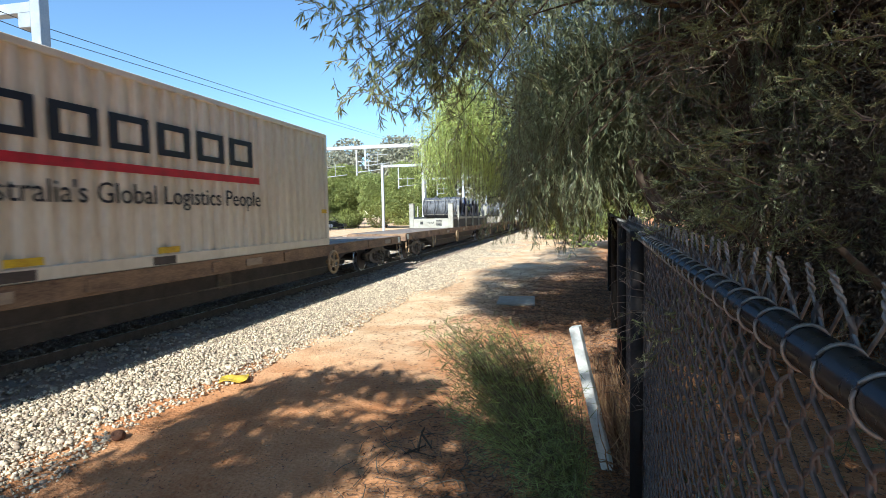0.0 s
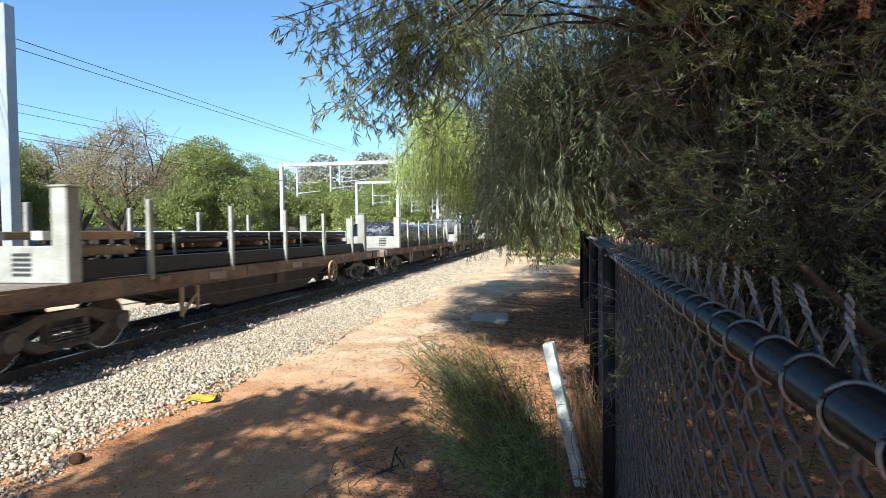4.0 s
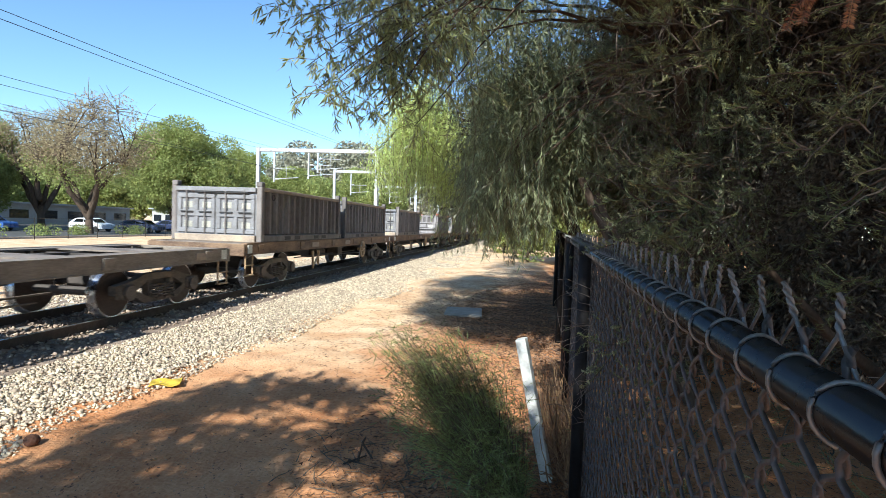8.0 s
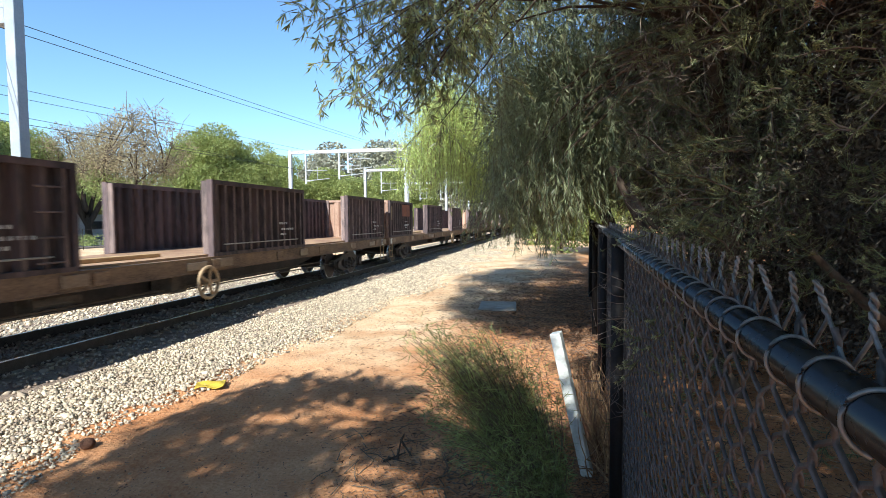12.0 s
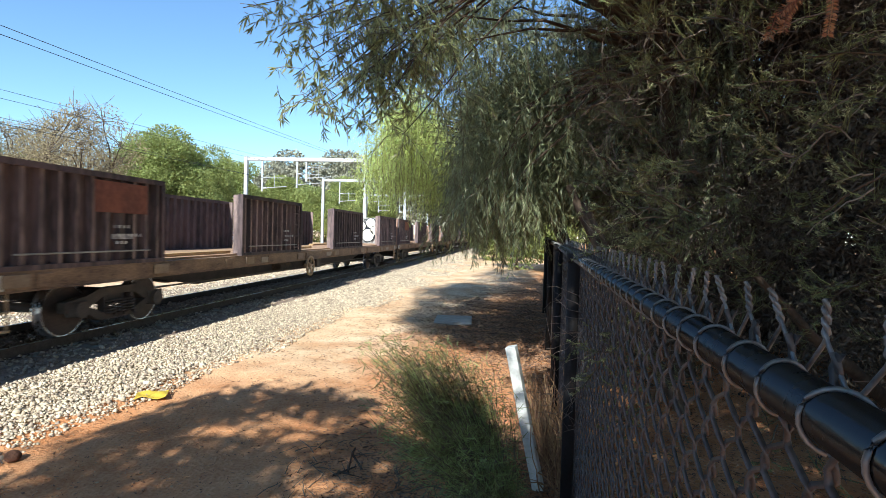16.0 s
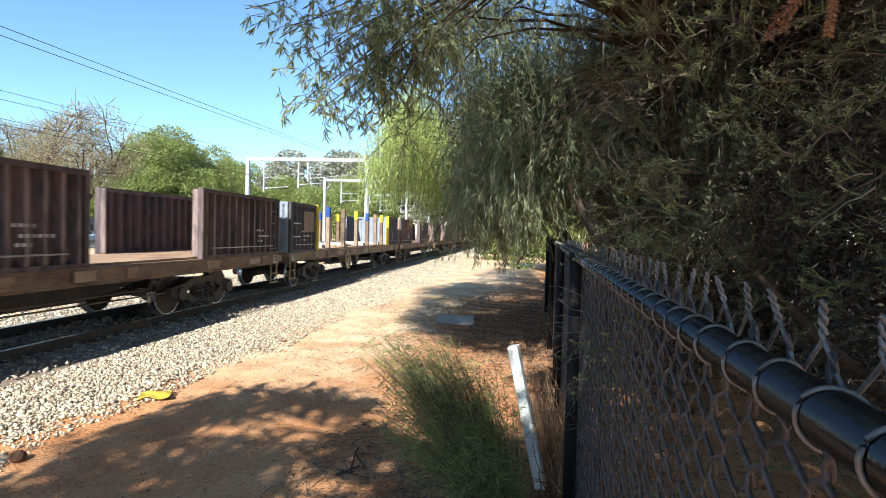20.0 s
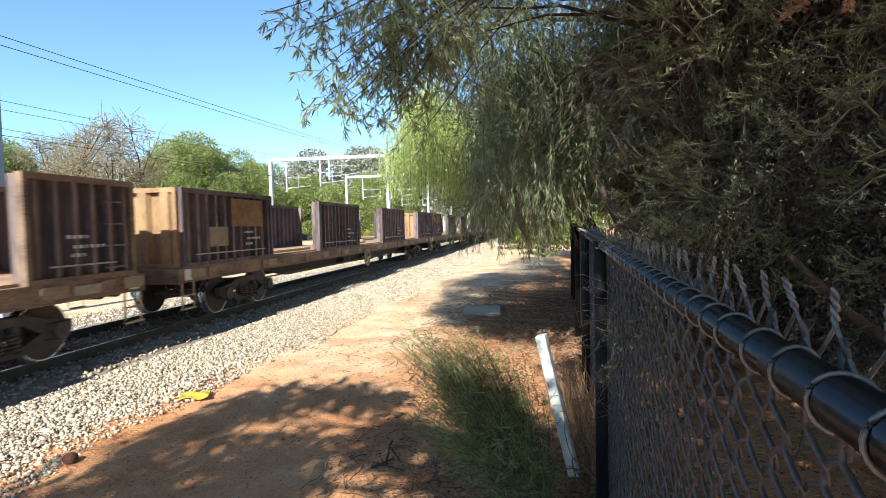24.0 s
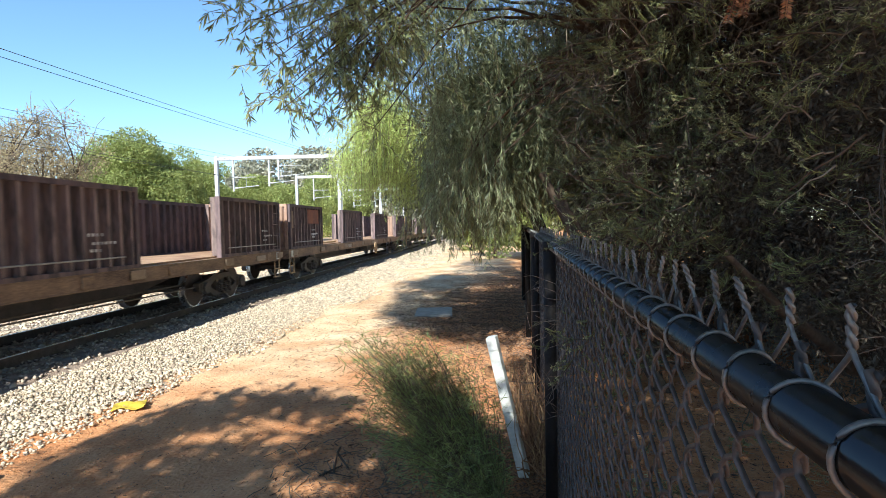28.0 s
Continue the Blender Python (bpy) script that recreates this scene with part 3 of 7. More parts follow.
def add_bogie(parent, y, first=None, paint=None):
    if first:
        b = share("bogie", first, parent, pose(0, y, 0))
        for c in first.children:
            if c.name.startswith("wheel"):
                add_wheel(b, c.matrix_basis.translation.x, c.matrix_basis.translation.y, c)
            else:
                share(c.name.split(".")[0], c, b, c.matrix_basis.copy())
        return b
    bm = bmesh.new()
    box(bm, -1.0, 1.0, -0.22, 0.22, 0.42, 0.66, 0.03)
    rod(bm, (0, 0, 0.6), (0, 0, 0.78), 0.3, 16)
    rod(bm, (-0.95, -0.88, 0.42), (0.95, -0.88, 0.42), 0.075, 10)
    rod(bm, (-0.95, 0.88, 0.42), (0.95, 0.88, 0.42), 0.075, 10)
    b = part("bogie", bm, M_UNDER, parent, "grimy cast bolster and axles", pose(0, y, 0))
    w0 = None
    for x in (0.76, -0.76):
        for yy in (-0.88, 0.88):
            w = add_wheel(b, x, yy, w0)
            w0 = w0 or w
    for sx in (1, -1):
        bm = bmesh.new()
        x0, x1 = sorted((sx * 0.93, sx * 1.07))
        pts = [(-1.12, 0.40), (-1.12, 0.56), (-0.72, 0.62), (-0.42, 0.72), (0.42, 0.72), (0.72, 0.62), (1.12, 0.56), (1.12, 0.40), (0.78, 0.40), (0.46, 0.20), (-0.46, 0.20), (-0.78, 0.40)]
        loops = [pts, [(-0.64, 0.44), (-0.34, 0.60), (-0.34, 0.30)], [(0.64, 0.44), (0.34, 0.60), (0.34, 0.30)], [(-0.25, 0.27), (-0.25, 0.60), (0.25, 0.60), (0.25, 0.27)]]
        edges = []
        for lp in loops:
            vs = [bm.verts.new((x1, p[0], p[1])) for p in lp]
            edges += [bm.edges.new((vs[i], vs[(i + 1) % len(vs)])) for i in range(len(vs))]
        bmesh.ops.triangle_fill(bm, edges=edges, use_beauty=True)
        ext = bmesh.ops.extrude_face_region(bm, geom=bm.faces[:])
        for v in ext["geom"]:
            if isinstance(v, bmesh.types.BMVert):
                v.co.x = x0
        bmesh.ops.recalc_face_normals(bm, faces=bm.faces[:])
        part("side_frame", bm, paint, b)
        for yy in (-0.88, 0.88):
            bm = bmesh.new()
            rod(bm, (sx * 1.0, yy, 0.43), (sx * 1.16, yy, 0.43), 0.13, 14)
            box(bm, min(sx * 0.98, sx * 1.1), max(sx * 0.98, sx * 1.1), yy - 0.17, yy + 0.17, 0.32, 0.56, 0.02)
            part("axle_box", bm, paint, b)
        a = np.linspace(0, 10 * np.pi, 51)
        for yy in (-0.22, 0.0, 0.22):
            V, F = tubes([np.stack([sx * 1.075 + 0.075 * np.cos(a), yy + 0.075 * np.sin(a), 0.26 + 0.25 * a / a[-1]], -1)], [0.018], 5)
            mesh_part("coil_spring", V, F, paint, b, True)
    return b


def add_handbrake(parent, y, x=1.26, z=0.54, r=0.29):
    bm = bmesh.new()
    ring(bm, pose(0, 0, 0), r, 0.034, 28, 7)
    w = part("handbrake_wheel", bm, M_TAN, parent, "tan painted rim", pose(x + 0.06, y, z, 0, 90, 0))
    for k in range(5):
        a = 2 * math.pi * k / 5 + 0.4
        bm = bmesh.new()
        rod(bm, (0, 0, 0), (r * math.cos(a), r * math.sin(a), 0), 0.03, 6)
        part("spoke", bm, M_TAN, w)
    bm = bmesh.new()
    rod(bm, (0, 0, -0.2), (0, 0, 0.04), 0.06, 10)
    part("hub", bm, M_TAN, w)


def flat_wagon(L, label, skeleton=False, deck_mat=M_DECK, sill_mat=M_SILL, brake_at=None, seed=0, width=1.24, belly=0.34, bogies=(2.35, 2.35), lift=0.1, bogie_mat=M_BOGIE, bracket=True):
    """A bogie flat wagon from y = 0.35 to L - 0.35, deck top at 1.0 over the rail."""
    rg = random.Random(seed)
    w = empty("flat_wagon", pose(0, 0, 0), label, "wagon", "wagons of the freight train")
    y0, y1 = 0.42, L - 0.42
    for sx in (1, -1):
        bm = bmesh.new()
        xo = sx * width
        prof = [(0.014, 0.722), (-0.12, 0.722), (-0.12, 0.742), (-0.03, 0.742), (-0.03, 0.985), (-0.14, 0.985), (-0.14, 1.003), (0.004, 1.003), (0.0, 0.98), (0.0, 0.744), (0.014, 0.742)]
        f = bm.faces.new([bm.verts.new((xo + sx * a, y0, b)) for a, b in prof])
        for v in bmesh.ops.extrude_face_region(bm, geom=[f])["geom"]:
            if isinstance(v, bmesh.types.BMVert):
                v.co.y = y1
        bmesh.ops.recalc_face_normals(bm, faces=bm.faces[:])
        sill = part("side_sill", bm, sill_mat, w, "weathered rust-brown steel channel")
        # pockets, plates and twistlock castings proud of the sill
        n = int(L / 2.4)
        bm = bmesh.new()
        box(bm, min(xo, xo + sx * 0.03), max(xo, xo + sx * 0.03), -0.13, 0.13, 0.77, 0.96, 0.006)
        plate = None
        for i in range(n):
            y = y0 + 0.7 + (y1 - y0 - 1.4) * i / (n - 1) + rg.uniform(-0.2, 0.2)
            if plate is None:
                plate = part("pocket_plate", bm, sill_mat, sill, "", pose(0, y, 0))
            else:
                share("pocket_plate", plate, sill, pose(0, y, 0))
        bm = bmesh.new()
        box(bm, min(xo + sx * 0.001, xo + sx * 0.02), max(xo + sx * 0.001, xo + sx * 0.02), -0.28, 0.28, 0.79, 0.93, 0.004)
        plate = None
        for i in range(3):
            y = y0 + (0.35, 0.55, 0.95)[i] * (y1 - y0) + rg.uniform(-0.8, 0.3)
            if plate is None:
                plate = part("stencil_plate", bm, M_DUSTRAIL, sill, "pale dusty stencil plate", pose(0, y, 0))
            else:
                share("stencil_plate", plate, sill, pose(0, y, 0))
    bm = bmesh.new()
    # centre sill, deeper between the bogies
    for sx in ((-0.36, 0.36) if belly > 0.2 else (-0.8, -0.36, 0.36, 0.8)):
        vs = [(y0, 0.7), (y0, 0.95), (y1, 0.95), (y1, 0.7), (L - 4.6, 0.62), (L - 6.2, belly), (6.2, belly), (4.6, 0.62)]
        f = bm.faces.new([bm.verts.new((sx - 0.06, a, b)) for a, b in vs])
        for v in bmesh.ops.extrude_face_region(bm, geom=[f])["geom"]:
            if isinstance(v, bmesh.types.BMVert):
                v.co.x += 0.12
    for i in range(int(L / 1.9)):
        y = y0 + 0.6 + i * 1.9
        box(bm, -width + 0.03, width - 0.03, y - 0.05, y + 0.05, 0.78, 0.94)
    part("underframe", bm, M_UNDER, w)
    # deck plates with open bays
    bm = bmesh.new()
    y, k = y0, 0
    while y < y1 - 0.3:
        step = min(1.55 if not skeleton else 0.7, y1 - y)
        box(bm, -width + 0.142, width - 0.142, y, y + step, 0.965, 0.998)
        gap = (0.75 if k % 2 else 0.1) if not skeleton else 1.5
        if gap > 0.3:
            for sx in ((-1.1, 1.1) if skeleton else (-1, 0, 1)):
                hw = 0.14 if skeleton else 0.26
                box(bm, sx * 0.85 - hw, sx * 0.85 + hw, y + step + 0.001, y + step + gap - 0.001, 0.965, 0.996)
        y += step + gap
        k += 1
    part("deck", bm, deck_mat, w, "worn steel deck with open bays")
    for yy, d in ((y0, -1), (y1, 1)):
        bm = bmesh.new()
        box(bm, -width, width, min(yy, yy + d * 0.12), max(yy, yy + d * 0.12), 0.70, 0.985, 0.012)
        part("headstock", bm, sill_mat, w)
        for sx in (1, -1):
            bm = bmesh.new()
            box(bm, *sorted((sx * (width + 0.002), sx * (width + 0.02))), *sorted((yy - d * 0.04, yy - d * 0.24)), 0.76, 0.965, 0.004)
            part("corner_plate", bm, M_SIGN, w, "pale corner plate")
        bm = bmesh.new()
        box(bm, -0.14, 0.14, min(yy + d * 0.1, yy + d * 0.44), max(yy + d * 0.1, yy + d * 0.44), 0.56, 0.84, 0.03)
        box(bm, -0.2, 0.2, min(yy + d * 0.28, yy + d * 0.44), max(yy + d * 0.28, yy + d * 0.44), 0.52, 0.88, 0.04)
        part("coupler", bm, M_BOGIE, w)
        for sx in (1.22, -1.22):
            bm = bmesh.new()
            rod(bm, (sx, yy + d * 0.02, 0.25), (sx, yy + d * 0.02, 0.72), 0.018, 6)
            rod(bm, (sx, yy - d * 0.32, 0.25), (sx, yy - d * 0.32, 0.72), 0.018, 6)
            box(bm, sx - 0.04, sx + 0.04, min(yy + d * 0.04, yy - d * 0.34), max(yy + d * 0.04, yy - d * 0.34), 0.22, 0.25)
            rod(bm, (sx + 0.02, yy - d * 0.34, 0.48), (sx + 0.02, yy + d * 0.04, 0.48), 0.015, 6)
            part("step", bm, M_TAN, w, "pale painted shunter's step")
    b = add_bogie(w, bogies[0], None, bogie_mat)
    add_bogie(w, L - bogies[1], b)
    add_handbrake(w, brake_at if brake_at is not None else L - 5.2)
    # brake gear hung under the frame
    bm = bmesh.new()
    rod(bm, (0.55, L * 0.42, 0.52), (0.55, L * 0.42 + 0.8, 0.52), 0.16, 12)
    box(bm, 0.5, 0.95, L * 0.52, L * 0.52 + 0.4, 0.38, 0.7, 0.02)
    rod(bm, (0.75, 4.2, 0.45), (0.75, L - 4.4, 0.45), 0.018, 6)
    rod(bm, (1.12, 3.9, 0.52), (1.12, L - 5, 0.40), 0.014, 6)
    part("brake_gear", bm, M_BOGIE, w)
    for o in w.children:
        if not o.name.startswith("bogie"):
            o.matrix_basis = pose(0, 0, lift) @ o.matrix_basis
    if bracket:
        bm = bmesh.new()
        box(bm, width - 0.05, width + 0.005, 4.5, 4.56, 0.3, 0.84)
        box(bm, width - 0.05, width + 0.005, 4.95, 5.0, 0.38, 0.84)
        rod(bm, (width - 0.02, 4.53, 0.34), (width - 0.02, 4.98, 0.68), 0.03, 6)
        part("bracket", bm, M_TAN, w, "pale painted bracket")
    return w


def corrugated(bm, x, y0, y1, z0, z1, depth=0.05, pitch=0.42, out=1, axis="y", crest=0.45, rim=0.06):
    """A pressed steel sheet in a frame; ribs stand proud on the side out. axis: the way along the sheet."""
    n = max(2, round((y1 - y0) / pitch))
    p = (y1 - y0) / n
    prof = [(y0, 0)]
    for i in range(n):
        a = y0 + i * p
        prof += [(a + p * (0.5 - crest / 2) - 0.03, 0), (a + p * (0.5 - crest / 2) + 0.03, depth), (a + p * (0.5 + crest / 2) - 0.03, depth), (a + p * (0.5 + crest / 2) + 0.03, 0)]
    prof.append((y1, 0))

    def put(u, d, z):
        return bm.verts.new((x + out * d, u, z) if axis == "y" else (u, x + out * d, z))

    lo, hi = [put(u, d, z0) for u, d in prof], [put(u, d, z1) for u, d in prof]
    lo2, hi2 = [put(u, d - 0.012, z0) for u, d in prof], [put(u, d - 0.012, z1) for u, d in prof]
    for i in range(len(prof) - 1):
        f = bm.faces.new((lo[i], lo[i + 1], hi[i + 1], hi[i]))
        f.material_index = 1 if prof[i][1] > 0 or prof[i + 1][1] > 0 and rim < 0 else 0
        bm.faces.new((lo2[i + 1], lo2[i], hi2[i], hi2[i + 1]))
        bm.faces.new((hi[i], hi[i + 1], hi2[i + 1], hi2[i]))
    return bm


def framed_box(bm, axis, x, y0, y1, z0, z1, r, out, d):
    """Top and bottom rail and end posts round a sheet."""
    a, b = sorted((x - out * 0.02, x + out * d))

    def put(u0, u1, w0, w1):
        box(bm, a, b, u0, u1, w0, w1) if axis == "y" else box(bm, u0, u1, a, b, w0, w1)

    put(y0, y1, z1 - r, z1)
    put(y0, y1, z0, z0 + r * 0.8)
    put(y0, y0 + r, z0 + r * 0.8, z1 - r)
    put(y1 - r, y1, z0 + r * 0.8, z1 - r)


def gondola(L, spans, label, side_mat, end_mat, floor_mat=M_FLOOR, seed=0, H=1.48, patches=(), edge_mat=None, brake=11.0):
    """A flat wagon with end walls and short corrugated side walls with open bays between them."""
    w = flat_wagon(L, label, deck_mat=floor_mat, seed=seed, brake_at=min(L - 5.4, brake), bogies=(2.95, 3.6) if L > 20 else (2.5, 2.7), bogie_mat=M_BOGIE_D, bracket=False)
    w.name = "gondola_wagon"
    z0, z1 = 1.104, 1.1 + H
    bm = bmesh.new()
    box(bm, -1.1, 1.1, 0.5, L - 0.5, 1.1, 1.145)
    part("floor", bm, floor_mat, w, "dusty tan floor plates")
    for sx in (1, -1):
        for i, (a, b) in enumerate(spans):
            bm = bmesh.new()
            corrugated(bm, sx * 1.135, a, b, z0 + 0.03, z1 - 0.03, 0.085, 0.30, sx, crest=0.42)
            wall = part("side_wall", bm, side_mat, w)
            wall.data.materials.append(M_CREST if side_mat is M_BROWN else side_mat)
            bm = bmesh.new()
            framed_box(bm, "y", sx * 1.14, a - 0.03, b + 0.03, z0, z1, 0.085, sx, 0.1)
            part("wall_frame", bm, edge_mat or side_mat, wall)
            for yy in (a - 0.025, b - 0.03):
                bm = bmesh.new()
                x0, x1 = sorted((sx * 1.0, sx * 1.118))
                box(bm, x0, x1, yy, yy + 0.055, z0 + 0.045, z1 - 0.02, 0.006)
                part("return_plate", bm, M_CREST if side_mat is M_BROWN else end_mat, wall, "paler inward return plate")
            if i in (1, len(spans) - 1) and sx > 0:
                for k in range(4):
                    bm = bmesh.new()
                    rod(bm, (1.27, b - 0.62, 1.25 + 0.33 * k), (1.27, b - 0.22, 1.25 + 0.33 * k), 0.013, 6)
                    part("ladder_rung", bm, M_CREST, wall, "thin worn ladder rung")
            bm = bmesh.new()
            rod(bm, (sx * 1.255, a + 0.3, z0 + 0.22), (sx * 1.255, b - 0.4, z0 + 0.22), 0.013, 6)
            part("grab_rail", bm, M_STRAP, wall, "thin pale grab rail")
            if sx > 0:
                bm = bmesh.new()
                for y, z, n in ((b - 1.25, 1.70, 4), (b - 1.15, 1.56, 6), (b - 1.2, 1.44, 3)):
                    for k in range(n):
                        box(bm, 1.226, 1.23, y + 0.1 * k, y + 0.1 * k + 0.055, z, z + 0.05)
                part("stencil_marks", bm, M_GRAF_C, wall, "faded white stencil bars")
                for yy in (a + 0.12, b - 0.3):
                    bm = bmesh.new()
                    box(bm, 1.262, 1.276, yy, yy + 0.42, 0.89, 1.06, 0.004)
                    part("marker_plate", bm, M_TANPAINT, wall)
    for yy, d in ((spans[0][0], -1), (spans[-1][1], 1)):
        bm = bmesh.new()
        corrugated(bm, yy + d * 0.0, -1.14, 1.14, z0 + 0.03, z1 - 0.03, 0.09, 0.46, d, axis="x", crest=0.5)
        wall = part("end_wall", bm, end_mat, w)
        bm = bmesh.new()
        framed_box(bm, "x", yy, -1.16, 1.16, z0, z1, 0.085, d, 0.095)
        part("wall_frame", bm, end_mat, wall)
    for k, (x, y, n, tilt) in enumerate(((0.8, 0.18, 2.6, 1), (0.55, 0.4, 3.4, -2), (-0.6, 0.66, 2.2, 3))):
        bm = bmesh.new()
        box(bm, -0.09, 0.09, 0, min(n, L * 0.12), 0.001, 0.07, 0.006)
        part("floor_plank", bm, M_TIMBER, w, "loose timber plank", pose(x, L * y, 1.145, 0, 0, tilt))
    for (a, b, c, d, m, lab) in patches:
        bm = bmesh.new()
        box(bm, 1.222, 1.232, a, b, c, d, 0.0)
        part("painted_patch", bm, m, w, lab)
    return w


def letter_bars(bm, x, y0, y1, z0, z1, n, gap=0.28, seed=0, out=0.006):
    """Plain bars in place of lettering on a side plate facing +x."""
    p = (y1 - y0) / n
    rg = random.Random(seed)
    for i in range(n):
        if rg.random() < 0.12 and n > 9:
            continue
        a, b, k = y0 + i * p, y0 + (i + 1 - gap) * p, 0.1
        for u0, u1, w0, w1 in ((a, a + 1.5 * k, z0, z1), (b - 1.5 * k, b, z0, z1), (a + 1.5 * k, b - 1.5 * k, z1 - k, z1), (a + 1.5 * k, b - 1.5 * k, z0, z0 + k)):
            box(bm, x, x + out, u0, u1, w0, w1)


def container_full(s, L, H, z):
    """Long cream container with dark lettering drawn as bars and a red stripe."""
    c = rolling(empty("shipping_container", pose(0, 0, 0), "cream corrugated shipping container with dark markings and red stripe", "container"), s, z)
    for sx in (1, -1):
        bm = bmesh.new()
        corrugated(bm, sx * 1.145, 0.12, L - 0.12, 0.18, H - 0.1, 0.06, 0.31, sx, crest=0.45)
        part("side_panel", bm, M_WHITEBOX, c)
    bm = bmesh.new()
    for sx in (1, -1):
        x0, x1 = sorted((sx * 1.1, sx * 1.22))
        box(bm, x0, x1, 0.1, L - 0.1, H - 0.1, H, 0.01)
        box(bm, x0, x1, 0.1, L - 0.1, 0.0, 0.18, 0.01)
        for yy in (0.0, L - 0.15):
            box(bm, x0, x1, yy, yy + 0.15, 0.0, H, 0.015)
    for yy in (0.0, L - 0.12):
        box(bm, -1.1, 1.1, yy, yy + 0.12, 0, 0.16)
        box(bm, -1.1, 1.1, yy, yy + 0.12, H - 0.12, H)
    part("frame", bm, M_WHITEBOX, c)
    for yy, d in ((0.03, -1), (L - 0.03, 1)):
        bm = bmesh.new()
        corrugated(bm, yy, -1.1, 1.1, 0.16, H - 0.12, 0.04, 0.3, -d, axis="x")
        part("end_panel", bm, M_WHITEBOX, c)
    bm = bmesh.new()
    box(bm, -1.12, 1.12, 0.1, L - 0.1, H - 0.05, H - 0.02)
    part("roof", bm, M_WHITEBOX, c)
    # lettering as plain bars, wrapped flat over the rib crests
    x = 1.209
    for k in range(9):
        bm = bmesh.new()
        a = L - 11.6 + k * 8.3 / 9
        letter_bars(bm, x, a, a + 8.3 / 9, 1.78, 2.3, 1, 0.2, 3)
        part("lettering", bm, M_NAVY, c, "large navy marking")
    bm = bmesh.new()
    box(bm, x, x + 0.006, 0.6, L - 3.25, 1.45, 1.58)
    part("stripe", bm, M_RED, c, "red stripe")
    lettering("Australia's Global Logistics People", 0.43, M_NAVY, c, pose(x + 0.003, L - 6.2, 1.12, 90, 0, 90), "navy slogan")
    for yy, wd, zz in ((L - 8.6, 0.5, 0.2), (L - 6.2, 0.5, 0.2), (4.2, 0.5, 0.2), (L - 0.42, 0.28, 0.85)):
        bm = bmesh.new()
        box(bm, 1.221, 1.226, yy, yy + wd, zz, zz + 0.1)
        part("warning_label", bm, M_YELLOW, c, "yellow label")
    for yy in (L - 8.7, L - 6.3, 4.1):
        bm = bmesh.new()
        box(bm, 1.2205, 1.2245, yy, yy + 0.5, 0.02, 0.15)
        part("fork_pocket", bm, M_UNDER, c, "dark fork pocket")
    return c


